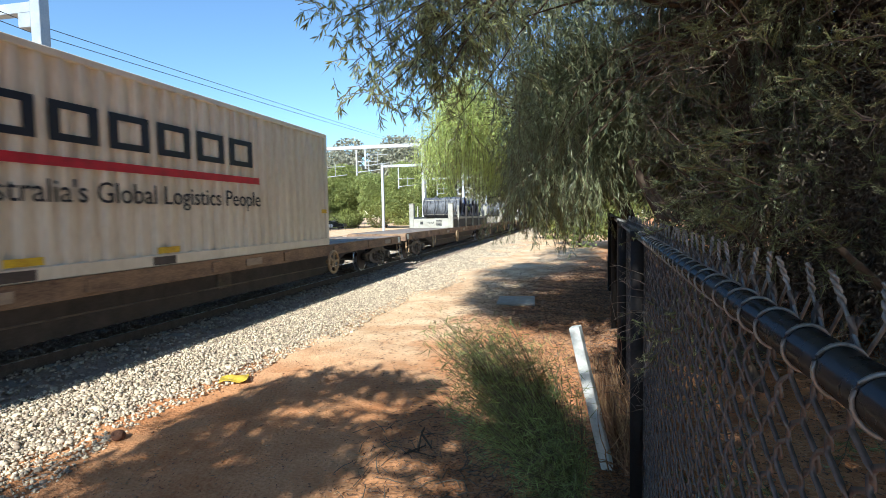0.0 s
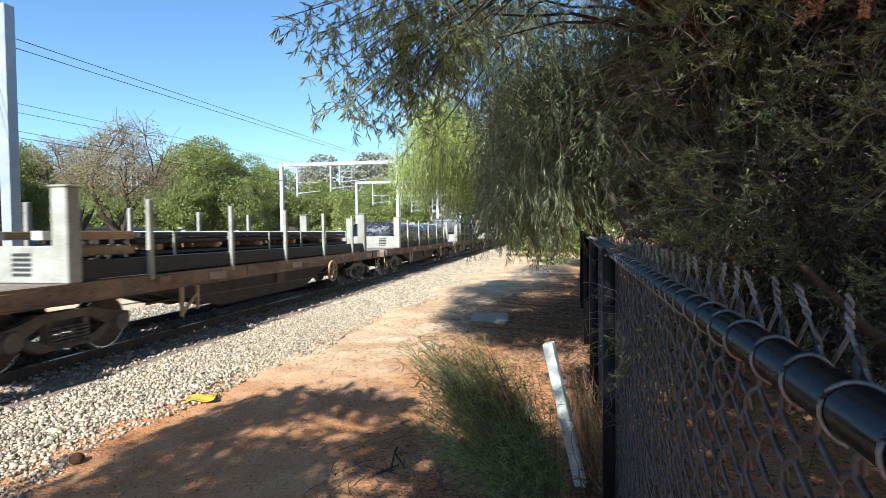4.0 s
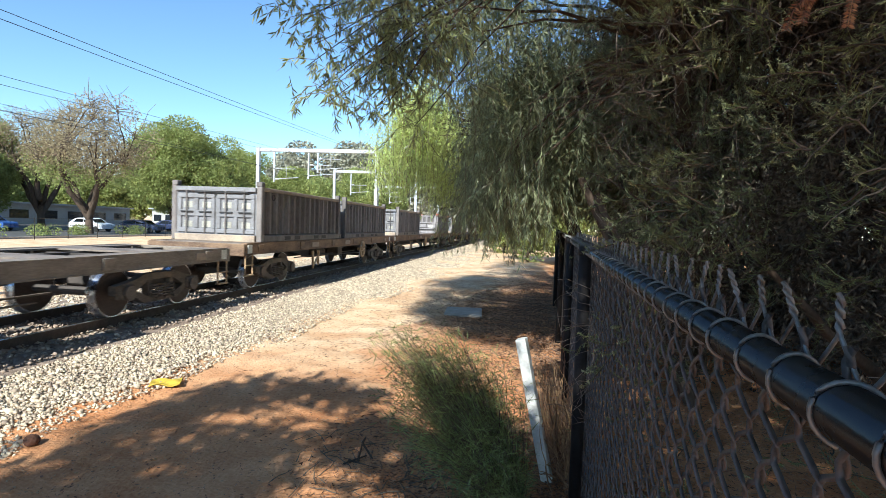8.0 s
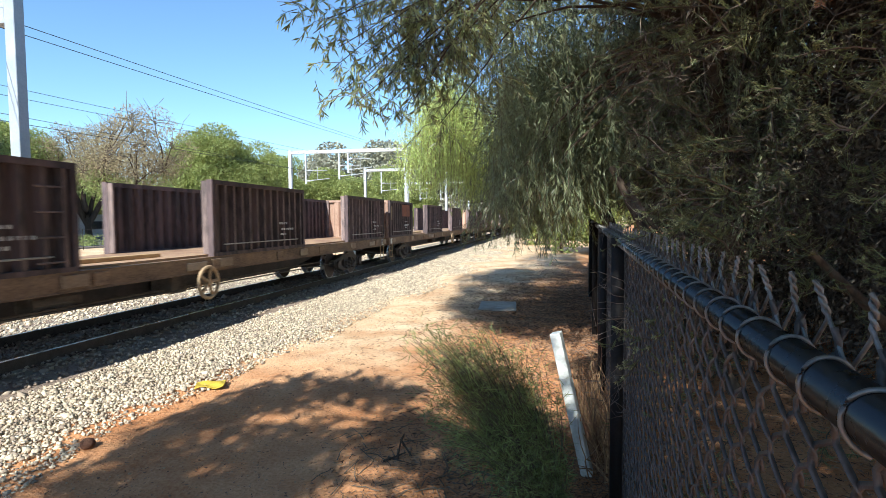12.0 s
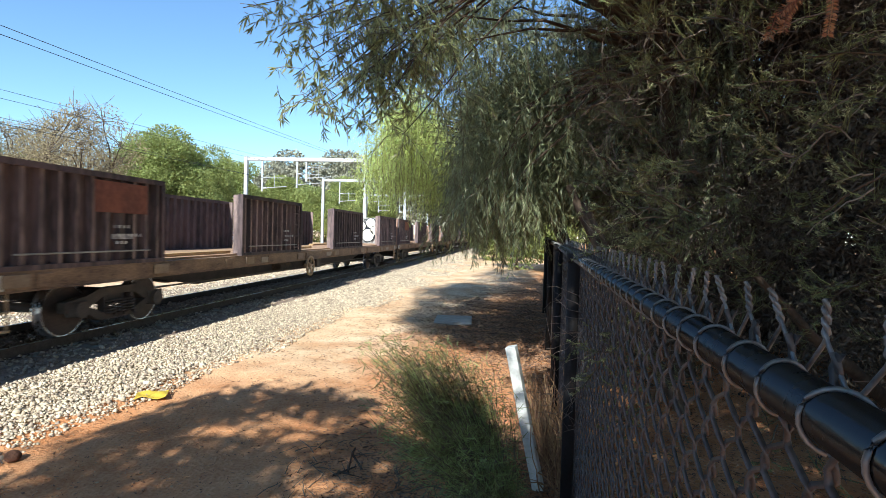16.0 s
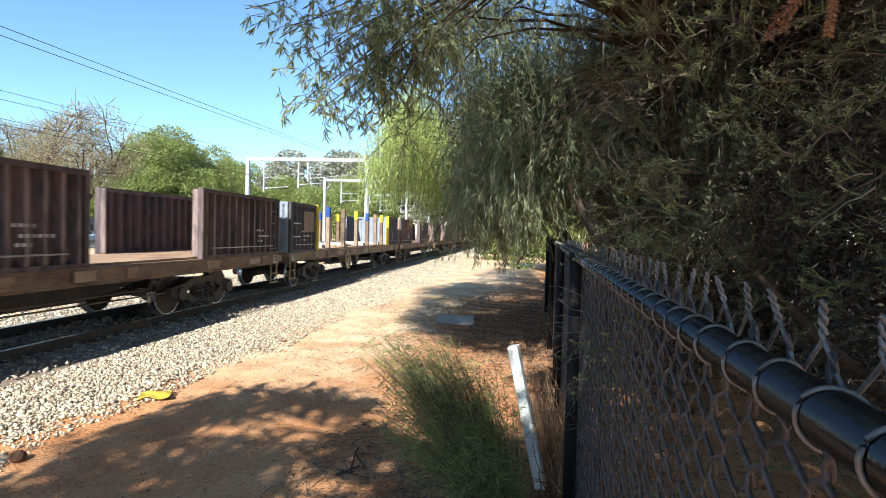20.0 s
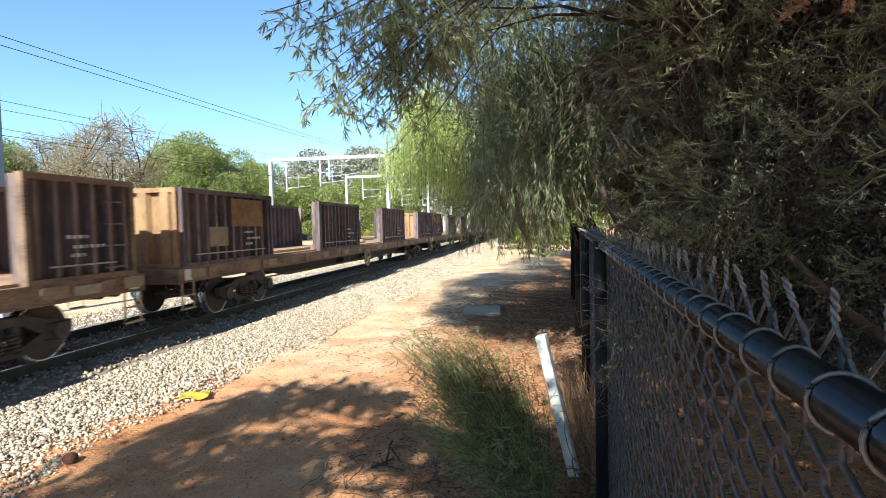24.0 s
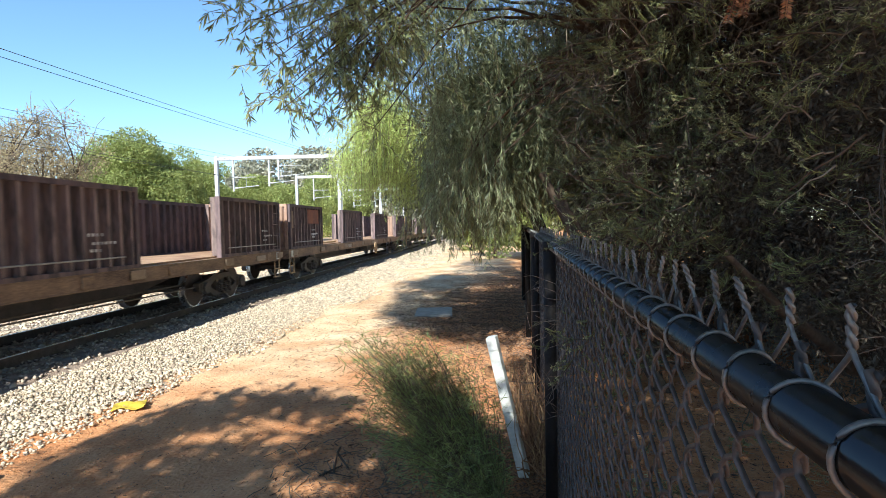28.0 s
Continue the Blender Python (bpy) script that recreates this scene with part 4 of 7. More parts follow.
def half_container(doors, orange, H=1.40, L=5.78):
    """Half-height open container with ribbed sides."""
    c = empty("half_height_container", pose(0, 0, 0), "grey half-height steel container with ribbed sides%s" % (" and orange corners" if orange else ""), "container", "half-height containers on the train")
    for sx in (1, -1):
        bm = bmesh.new()
        x0, x1 = sorted((sx * 1.1, sx * 1.13))
        box(bm, x0, x1, 0.15, L - 0.15, 0.15, H - 0.1)
        side = part("side_panel", bm, M_GREYDARK, c)
        for i in range(14):
            y = 0.5 + (L - 1.0) * i / 13
            bm = bmesh.new()
            a, b = sorted((sx * 1.131, sx * 1.215))
            vs = [(a if sx > 0 else b, y - 0.1), (b if sx > 0 else a, y - 0.05), (b if sx > 0 else a, y + 0.05), (a if sx > 0 else b, y + 0.1)]
            lo = [bm.verts.new((p, q, 0.2)) for p, q in vs]
            hi = [bm.verts.new((p, q, H - 0.13)) for p, q in vs]
            for k in range(3):
                bm.faces.new((lo[k], lo[k + 1], hi[k + 1], hi[k]))
            bm.faces.new(hi)
            part("rib", bm, M_GREYRIB, side)
    for sx in (1, -1):
        x0, x1 = sorted((sx * 1.08, sx * 1.22))
        bm = bmesh.new()
        box(bm, x0, x1, 0.16, L - 0.16, H - 0.12, H - 0.03, 0.012)
        part("top_rail", bm, M_DUSTRAIL, c, "dust-worn top rail")
        bm = bmesh.new()
        box(bm, x0, x1, 0.16, L - 0.16, 0.0, 0.17, 0.012)
        rail = part("bottom_rail", bm, M_GREYRIB, c)
        for y in (1.35, 2.0, L - 2.36, L - 1.71):
            bm = bmesh.new()
            box(bm, *sorted((sx * 1.221, sx * 1.225)), y, y + 0.36, 0.035, 0.135)
            part("fork_pocket", bm, M_RACK, rail, "dark fork pocket")
        for yy in (0.0, L - 0.16):
            bm = bmesh.new()
            box(bm, x0, x1, yy, yy + 0.16, 0.0, H - 0.02, 0.015)
            part("corner_post", bm, M_GREYRIB, c)
        bm = bmesh.new()
        ring(bm, pose(sx * 1.232, 0.62, H - 0.26, 0, 90, 0), 0.075, 0.012, 14, 5)
        part("tarpaulin_ring", bm, M_RACK, c)
    cm = M_ORANGE if orange else M_GREYRIB
    for sx in (1.06, -1.22):
        for yy in (0.0, L - 0.17):
            bm = bmesh.new()
            box(bm, sx, sx + 0.16, yy, yy + 0.17, H - 0.02, H + 0.1, 0.012)
            part("corner_casting", bm, cm, c, "orange corner casting" if orange else "")
    for yy, d in ((0.05, -1), (L - 0.05, 1)):
        bm = bmesh.new()
        a, b = sorted((yy, yy + d * 0.03))
        box(bm, -1.08, 1.08, a, b, 0.15, H - 0.1)
        end = part("end_panel", bm, M_GREYDOOR if doors else M_GREYDARK, c)

        def stiff(name, x0, x1, z0, z1, thick, bevel=0.008, paint=M_GREYDOOR if doors else M_GREYBOX, note=""):
            u, v = sorted((yy + d * 0.031, yy + d * thick))
            bm = bmesh.new()
            box(bm, x0, x1, u, v, z0, z1, bevel)
            part(name, bm, paint, end, note)

        stiff("end_rail", -1.08, 1.08, H - 0.16, H - 0.05, 0.11)
        stiff("end_rail", -1.08, 1.08, 0.02, 0.17, 0.11)
        if doors:
            stiff("door_sill", -1.08, 1.08, -0.01, 0.16, 0.125, 0.012, M_DUSTRAIL, "dust-caked door sill")
            stiff("header_ledge", -0.5, 0.9, H - 0.2, H - 0.175, 0.13, 0.006, M_RACK, "dark ledge over the doors")
            for k in (-1, 1):
                x0, x1 = sorted((k * 0.025, k * 1.04))
                for z0, z1 in ((0.19, 0.30), (0.60, 0.76), (1.06, 1.18)):
                    stiff("door_rail", x0, x1, z0, z1, 0.075, 0.015)
                for x in (x0, (x0 + x1) / 2 - 0.05, x1 - 0.1):
                    stiff("door_stile", x, x + 0.1, 0.302, 1.058, 0.07, 0.012)
                for j in range(2):
                    x = x0 + 0.12 + 0.5 * j
                    for z0 in (0.31, 0.80):
                        stiff("label_plate", x + 0.04, x + 0.27, z0 + 0.02, z0 + 0.17, 0.036, 0.0, M_GREYPAINT, "scuffed pale label plate")
                    stiff("lock_handle", x - 0.02, x + 0.32, 0.70, 0.735, 0.115, 0.01, M_RACK, "dark lock handle")
            for x in (-0.78, -0.28, 0.28, 0.78):
                bm = bmesh.new()
                rod(bm, (x, yy + d * 0.095, 0.06), (x, yy + d * 0.095, H - 0.1), 0.02, 6)
                part("lock_rod", bm, M_GREYRIB, end)
        else:
            for k in range(7):
                x = -1.0 + 2.0 * k / 6
                stiff("stiffener", x - 0.085, x + 0.085, 0.84, H - 0.16, 0.10, 0.02)
            stiff("end_rail", -1.05, 1.05, 0.74, 0.84, 0.11)
            for k in range(3):
                stiff("door_panel", -1.02 + 0.69 * k, -0.36 + 0.69 * k, 0.42, 0.70, 0.075, 0.015)
            stiff("end_rail", -1.05, 1.05, 0.30, 0.38, 0.11)
            bm = bmesh.new()
            a, b = sorted((yy + d * 0.076, yy + d * 0.082))
            box(bm, 0.45, 0.85, a, b, 0.5, 0.62)
            box(bm, 0.5, 0.8, a, b, 0.44, 0.48)
            part("marking", bm, M_SIGN, end, "white marking bars")
    bm = bmesh.new()
    box(bm, -1.1, 1.1, 0.1, L - 0.1, 0.1, 0.16)
    part("base", bm, M_DECK, c)
    return c


def words(text, size, depth=0.004):
    """Lettering as a mesh, from the built-in font, centred on its own middle."""
    cu = bpy.data.curves.new("words", "FONT")
    cu.body, cu.size, cu.extrude, cu.align_x, cu.align_y = text, size, depth, "CENTER", "CENTER"
    cu.resolution_u = 3
    ob = bpy.data.objects.new("words", cu)
    me = bpy.data.meshes.new_from_object(ob)
    bpy.data.objects.remove(ob)
    return me


def lettering(text, size, material, parent, m, label=""):
    me = words(text, size)
    me.materials.clear()
    me.materials.append(material)
    ob = new("lettering", me)
    ob.parent, ob.matrix_basis = parent, m
    if label:
        ob["label"] = label
    return ob


def flat_rack(L, label, paint, H=1.33, near_posts=5, word="", flange=M_RACK, wall=0.56):
    """A load rack: low side walls, an end frame with two posts and side stanchions."""
    r = empty("load_rack", pose(0, 0, 0), label, "load rack", "load racks on the train")
    for sx in (1, -1):
        bm = bmesh.new()
        x0, x1 = sorted((sx * 1.02, sx * 1.17))
        box(bm, x0, x1, 0.2, L - 0.2, 0.02, wall, 0.01)
        beam = part("side_beam", bm, M_RACK, r, "dark low side wall")
        bm = bmesh.new()
        box(bm, min(x0, x1) - 0.01, max(x0, x1) + 0.012, 0.2, L - 0.2, wall - 0.08, wall + 0.04, 0.008)
        part("top_flange", bm, flange, beam)
        for i in range(near_posts):
            y = 1.6 + (L - 3.0) * i / (near_posts - 1)
            bm = bmesh.new()
            x0, x1 = sorted((sx * 1.172, sx * 1.245))
            box(bm, x0, x1, y - 0.05, y + 0.05, -0.08, 1.25, 0.008)
            part("stanchion", bm, M_GREYPAINT, r)
    for yy, h, first in ((0.0, H, True), (L - 0.24, H, False)):
        for sx in (1, -1):
            bm = bmesh.new()
            x0, x1 = sorted((sx * 0.98, sx * 1.24))
            box(bm, x0, x1, yy, yy + 0.24, 0.0, h, 0.015)
            post = part("end_post", bm, paint, r)
            bm = bmesh.new()
            box(bm, x0 - 0.02, x1 + 0.02, yy - 0.02, yy + 0.26, h - 0.002, h + 0.03, 0.008)
            part("cap", bm, paint, post)
        bm = bmesh.new()
        box(bm, -0.98, 0.98, yy + 0.02, yy + 0.16, 0.0, 0.52, 0.01)
        end = part("end_beam", bm, paint, r)
        if first and word:
            for p, q in (((1.235, 0.25, 0.70), (1.255, 1.55, 1.15)), ((1.235, 0.25, 0.98), (1.20, 1.35, 0.62))):
                bm = bmesh.new()
                rod(bm, p, q, 0.016, 5)
                part("diagonal_strap", bm, M_STRAP, r, "pale diagonal load strap")
        if first:
            if word:
                lettering(word, 0.17, M_RACK, end, pose(0.0, yy + 0.016, 0.28, 90, 0, 0), "dark stencilled word")
            for x0, x1, z0, z1 in [(-0.62, -0.45, 0.2, 0.36)] + [(0.3, 0.62, 0.1 + 0.07 * k, 0.14 + 0.07 * k) for k in range(5)]:
                bm = bmesh.new()
                box(bm, x0, x1, yy + 0.012, yy + 0.02, z0, z1)
                part("marking", bm, M_RACK, end, "dark stencilled bar")
    return r


def wire_coil(seed, R=0.60, L=2.2):
    """A coil of steel rod lying across the wagon: many wound turns round an open bore."""
    rg = np.random.default_rng(seed)
    c = empty("wire_rod_coil", pose(0, 0, 0), "large bound coil of dark grey steel wire rod", "steel coil", "coils of wire rod on the train")
    for layer, rr in enumerate((R - 0.03, R - 0.06)):
        n = 30
        a = np.linspace(0, 2 * np.pi * n, 26 * n + 1)
        turn = np.repeat(rg.normal(0, 0.02, n + 1), 26)[:len(a)]
        wob = rr + turn + 0.012 * np.sin(3.07 * a + layer)
        line = np.stack([-L / 2 + L * a / a[-1] + 0.03 * np.sin(1.13 * a), wob * np.cos(a), R + wob * np.sin(a)], -1)
        V, F = tubes([line], [0.042], 5)
        mesh_part("winding", V, F, M_COIL, c, True)
    bm = bmesh.new()
    n = 28
    for rr, flip in ((R - 0.105, True), (R - 0.05, False)):
        v = [[bm.verts.new((x, rr * math.cos(2 * math.pi * i / n), R + rr * math.sin(2 * math.pi * i / n))) for i in range(n)] for x in (-L / 2 + 0.04, L / 2 - 0.04)]
        for i in range(n):
            f = (v[0][i], v[1][i], v[1][(i + 1) % n], v[0][(i + 1) % n])
            bm.faces.new(f if flip else f[::-1])
    part("bore", bm, M_BAR, c)
    for k in range(4):
        bm = bmesh.new()
        a = math.pi / 4 + math.pi / 2 * k
        y, z = R * math.cos(a), R * math.sin(a)
        box(bm, -L / 2 - 0.02, L / 2 + 0.02, -0.02, 0.02, R + 0.0, R + 0.012, 0, pose(0, 0, R, 45 + 90 * k, 0, 0) @ pose(0, 0, 0))
        box(bm, L / 2 + 0.01, L / 2 + 0.022, -0.02, 0.02, R - 0.14, R + 0.012, 0, pose(0, 0, R, 45 + 90 * k, 0, 0))
        part("strap", bm, M_STRAP, c, "pale binding strap")
    return c


def blue_tag():
    bm = bmesh.new()
    box(bm, -0.01, 0.02, -0.16, 0.16, -0.06, 0.07, 0.02)
    box(bm, -0.005, 0.03, -0.1, 0.12, -0.16, -0.05, 0.02)
    ob = part("blue_tag", bm, M_BLUE)
    tagged(ob, "crumpled blue tag tied to a steel coil", "tag")
    return ob


def bundle(L, H, seed, W=2.26):
    """Long goods under black plastic drawn tight over a square stack."""
    rg = np.random.default_rng(seed)
    nu, nv = int(L / 0.12), 30
    u = np.linspace(0, L, nu)
    V = np.zeros((nu, nv, 3))
    sag = 0.93 + 0.05 * np.sin(u * 0.9 + seed) + 0.02 * np.sin(u * 2.7 + 2 * seed)
    for j in range(nv):
        k = j / (nv - 1)
        a = np.pi * k
        ex = np.sign(np.cos(a)) * np.abs(np.cos(a)) ** 0.30
        ez = np.abs(np.sin(a)) ** 0.30
        wr = 0.014 * np.sin(u * 6 + 9 * k + seed) * np.sin(u * 2.3 + 14 * k) + 0.012 * np.sin(26 * k + 1.3 * np.sin(u * 0.7)) + 0.005 * rg.normal(size=nu)
        hem = 0.05 + 0.05 * np.sin(u * 1.9 + seed) if j in (0, nv - 1) else 0.0
        V[:, j] = np.stack([ex * (W / 2 + wr), u, ez * H * sag + wr + hem], -1)
    for e in (0, -1):
        V[e, :, 0] *= 0.03
        V[e, :, 2] = 0.4 * H + 0.25 * (V[e, :, 2] - 0.4 * H)
    i, j = np.meshgrid(np.arange(nu - 1), np.arange(nv - 1), indexing="ij")
    a = i * nv + j
    F = np.stack([a, a + nv, a + nv + 1, a + 1], -1).reshape(-1, 4)
    b = empty("wrapped_bundle", pose(0, 0, 0), "long steel bundle wrapped in wrinkled black plastic", "wrapped bundle", "wrapped bundles on the train")
    mesh_part("plastic_wrap", V.reshape(-1, 3), F, M_WRAP, b, True)
    for a0, a1, m, lab in ((0.17, 0.182, M_BLUE, "blue strap"), (0.46, 0.468, M_SIGN, "pale strap"), (0.80, 0.81, M_SIGN, "pale strap")):
        i0, i1 = int(a0 * nu), int(a1 * nu) + 2
        S = V[i0:i1, 3:-3] * (1.012, 1, 1.015)
        S[:, :, 1] += 0.35 * np.linspace(-1, 1, nv - 6)
        i, j = np.meshgrid(np.arange(i1 - i0 - 1), np.arange(nv - 7), indexing="ij")
        q = i * (nv - 6) + j
        mesh_part("tarpaulin_strap", S.reshape(-1, 3), np.stack([q, q + nv - 6, q + nv - 5, q + 1], -1).reshape(-1, 4), m, b, True, lab)
    bm = bmesh.new()
    box(bm, -W / 2 + 0.1, W / 2 - 0.1, 0.15, L - 0.15, -0.0, H * 0.5)
    part("steel_core", bm, M_BAR, b)
    for k in range(int(L / 2.6)):
        bm = bmesh.new()
        y = 1.0 + 2.6 * k
        for (p, q) in (((-W / 2 - 0.03, y, 0), (-W / 2 * 0.8, y + 0.2, H * 0.96)), ((-W / 2 * 0.8, y + 0.2, H * 0.96), (W / 2 * 0.8, y + 0.3, H * 1.0)), ((W / 2 * 0.8, y + 0.3, H * 1.0), (W / 2 + 0.04, y + 0.5, 0))):
            rod(bm, p, q, 0.02, 5)
        part("strap", bm, M_STRAP, b, "pale load strap")
    return b


def bar_stack(L, seed, rows=4):
    """Layers of dark round bars on timber bearers, with timber baulks at the leading end."""
    rg = np.random.default_rng(seed)
    b = empty("steel_bar_stack", pose(0, 0, 0), "stack of dark round steel bars on timber bearers", "steel bars", "steel bar stacks on the train")
    for k in range(6):
        y = 0.9 + (L - 1.5) * k / 5
        for zz, th in ((0, 0.16), (0.16 + 0.11 * rows / 2, 0.1)):
            bm = bmesh.new()
            box(bm, -1.0, 1.0, y - 0.06, y + 0.06, zz, zz + th, 0.006)
            part("bearer", bm, M_TIMBER, b, "raw timber bearer")
        top = 0.26 + 0.11 * rows
        bm = bmesh.new()
        for x0, x1, z0, z1 in ((-1.03, -1.018, 0.16, top), (1.018, 1.03, 0.16, top), (-1.03, 1.03, top, top + 0.012)):
            box(bm, x0, x1, y + 0.3, y + 0.35, z0, z1)
        part("strap", bm, M_SIGN, b, "pale binding strap")
    for r in range(rows):
        for i in range(17):
            bm = bmesh.new()
            x = -0.95 + 0.119 * i + float(rg.normal(0, 0.006))
            z = 0.215 + 0.11 * r + (0.1 if r >= rows / 2 else 0)
            rod(bm, (x, 0.3 + rg.uniform(0, 0.3), z), (x, L - rg.uniform(0, 0.4), z), 0.052, 7)
            part("steel_bar", bm, M_BAR, b)
    for zz in (0.34, 0.58):
        for x in (0.93, 0.62, -0.4, -0.93):
            bm = bmesh.new()
            e = float(rg.uniform(0, 0.25))
            box(bm, x - 0.08, x + 0.08, -1.15 + e, 0.28, zz, zz + 0.13, 0.008)
            baulk = part("timber_baulk", bm, M_TIMBER, b, "raw orange timber baulk")
            bm = bmesh.new()
            box(bm, x - 0.082, x + 0.082, -1.16 + e, -1.0 + e, zz - 0.002, zz + 0.132, 0.006)
            part("end_wrap", bm, M_SIGN, baulk, "white wrapped end")
    return b


# ---- the train: wagons in order, by their leading end ----
TOP = RAIL + 1.105


def flat(s0, s1, label, **k):
    return rolling(flat_wagon(s1 - s0, label, **k), s0)


flat(-2.6, 19.8, "long rust-brown flat wagon carrying a container", brake_at=16.0, seed=1, belly=0.17, lift=0.03)
container_full(-1.05, 14.45, 2.95, TOP - 0.07)

COIL_LABEL = "pale grey load rack with stanchions holding steel coils"
coil_proto = None


def coil_load(s, L, paint, word):
    global coil_proto
    rolling(flat_rack(L, COIL_LABEL, paint, word=word, flange=paint), s, TOP)
    for i in range(6):
        if coil_proto is None:
            coil_proto = wire_coil(3)
            c = coil_proto
        else:
            c = copy_thing(coil_proto, pose(0, 0, 0, 0, 0, 180 * (i % 2)))
        rolling(c, s + 2.9 + 1.28 * i, TOP + 0.56)
    for k in (0, 1):
        t = blue_tag()
        RIDERS.append((t, s + 3.5 + k * 1.28, TOP + 1.5, TRACK + 1.18))


flat(19.8, 41.5, "rust-brown flat wagon loaded with steel coils", brake_at=9.5, seed=2, belly=0.17)
coil_load(28.6, 12.0, M_GREYPAINT, "REAR")
flat(41.5, 61.8, "rust-brown flat wagon with a half-empty deck and coils", brake_at=8.9, seed=3, belly=0.17)
coil_load(49.3, 10.3, M_DUSTGREY, "REAR")
flat(61.8, 77.3, "rust-brown flat wagon carrying wrapped steel", brake_at=10.4, seed=4, belly=0.17)
rolling(flat_rack(12.0, "grey load rack holding wrapped steel bundles", M_GREYPAINT, wall=0.2, word="FRONT"), 64.3, TOP)
wrap_a = rolling(bundle(11.4, 1.06, 1), 64.6, TOP + 0.1)
flat(77.3, 91.6, "rust-brown flat wagon carrying dark steel bars", seed=5, belly=0.17)
rolling(flat_rack(11.6, "grey load rack holding dark steel bars", M_GREYPAINT, wall=0.26), 78.8, TOP)
bars_a = rolling(bar_stack(10.0, 2, 4), 80.0, TOP + 0.02)
flat(91.6, 108.0, "rust-brown flat wagon carrying dark steel bars", seed=6, belly=0.17)
rolling(flat_rack(12.4, "grey load rack holding dark steel bars", M_GREYPAINT, wall=0.26), 93.8, TOP)
rolling(copy_thing(bars_a, pose(0, 0, 0)), 95.0, TOP + 0.02)
flat(108.0, 124.8, "rust-brown flat wagon carrying wrapped steel", seed=7, belly=0.17)
rolling(flat_rack(12.0, "grey load rack holding wrapped steel bundles", M_GREYPAINT, wall=0.2), 110.6, TOP)
rolling(copy_thing(wrap_a, pose(0, 0, 0)), 110.9, TOP + 0.1)
flat(124.8, 139.5, "rust-brown flat wagon loaded with steel coils", brake_at=9.2, seed=8, belly=0.17, bogies=(2.35, 2.1))
coil_load(126.3, 11.9, M_GREYPAINT, "")
flat(139.5, 163.7, "rust-brown flat wagon carrying wrapped steel", brake_at=12.0, seed=9, belly=0.17, bogies=(3.8, 1.9))
rolling(flat_rack(14.2, "grey load rack holding wrapped steel bundles", M_GREYPAINT, wall=0.2, near_posts=6, word="REAR", H=1.2), 145.7, TOP)
rolling(bundle(13.5, 0.98, 5), 146.0, TOP + 0.1)
flat(163.7, 186.6, "dusty grey flat wagon with open deck bays", skeleton=True, sill_mat=M_TANSILL, brake_at=11.2, seed=10, bogies=(2.9, 2.35))
rolling(flat_rack(12.8, "grey load rack holding wrapped steel bundles", M_GREYPAINT, wall=0.2, near_posts=6, H=1.18), 166.9, TOP)
rolling(bundle(12.1, 0.95, 8), 167.2, TOP + 0.1)

flat(186.6, 201.2, "short brown flat wagon carrying two half-height containers", seed=11, lift=0.175)
flat(201.2, 222.6, "brown flat wagon with an empty middle deck", brake_at=8.9, seed=12, lift=0.175)
flat(222.6, 237.3, "short brown flat wagon carrying two half-height containers", seed=13, lift=0.175)
flat(237.3, 258.4, "brown flat wagon with an empty middle deck", brake_at=8.9, seed=14, lift=0.175)
box_door = rolling(half_container(True, False), 187.75, TOP + 0.078)
box_orange = rolling(half_container(False, True), 215.7, TOP + 0.078)
for s, proto in ((194.1, box_door), (202.6, box_door), (223.9, box_door), (230.2, box_door), (238.6, box_door), (251.7, box_orange)):
    rolling(copy_thing(proto, pose(0, 0, 0)), s, TOP + 0.078)

# Brown gondolas with four short side walls and open bays
SPANS = [(0.5, 3.85), (6.8, 10.4), (13.42, 17.2), (20.26, 23.88)]
M_GRAF_A = mat("faded_red_graffiti", (0.27, 0.098, 0.06), 0.7, (0.16, 0.05, 0.035), 2.5, 14, 0.1, mixes=0.4)
M_GRAF_B = mat("faded_orange_panel", (0.28, 0.14, 0.06), 0.7, (0.16, 0.07, 0.035), 2.2, 14, 0.1, mixes=0.4)
G_LABEL = "brown open wagon with short corrugated side walls"
RED_PATCH = [(2.2, 3.4, 1.95, 2.45, M_GRAF_A, "faded red painted patch"), (2.55, 3.05, 1.52, 1.6, M_GRAF_C, "small faded pale marking"), (0.64, 0.78, 1.8, 2.35, M_TANPAINT, "pale tan strip")]
proto_brown = gondola(24.2, SPANS, G_LABEL + " and dusty floor", M_BROWN, M_BROWN_IN, seed=21, patches=RED_PATCH, brake=13.1)
proto_ochre = gondola(24.2, SPANS, G_LABEL + " and ochre end walls", M_BROWN, M_OCHRE, seed=22, patches=[(2.1, 3.4, 1.85, 2.45, M_GRAF_B, "faded orange patch"), (1.3, 1.95, 1.45, 1.85, M_TANPAINT, "pale faded patch")])
proto_graf = gondola(24.2, SPANS, G_LABEL + " and painted end wall", M_BROWN, mat("grey_end_paint", (0.36, 0.34, 0.33), 0.7, (0.25, 0.23, 0.22), 2, 25, 0.1), seed=23, patches=RED_PATCH[:2])
for k, (x, z, r) in enumerate(((-0.72, 2.1, 0.24), (-0.2, 2.28, 0.26), (0.42, 2.2, 0.3), (-0.35, 1.6, 0.34), (0.45, 1.55, 0.32), (0.05, 1.9, 0.26))):
    for rr, y, m in ((r + 0.045, 23.854, M_NAVY), (r, 23.848, M_SIGN)):
        bm = bmesh.new()
        rod(bm, (x, y, z), (x, y + 0.006, z), rr, 24)
        part("graffiti_blob", bm, m, proto_graf, "white graffiti shape" if m is M_SIGN else "dark graffiti outline")
first = {}
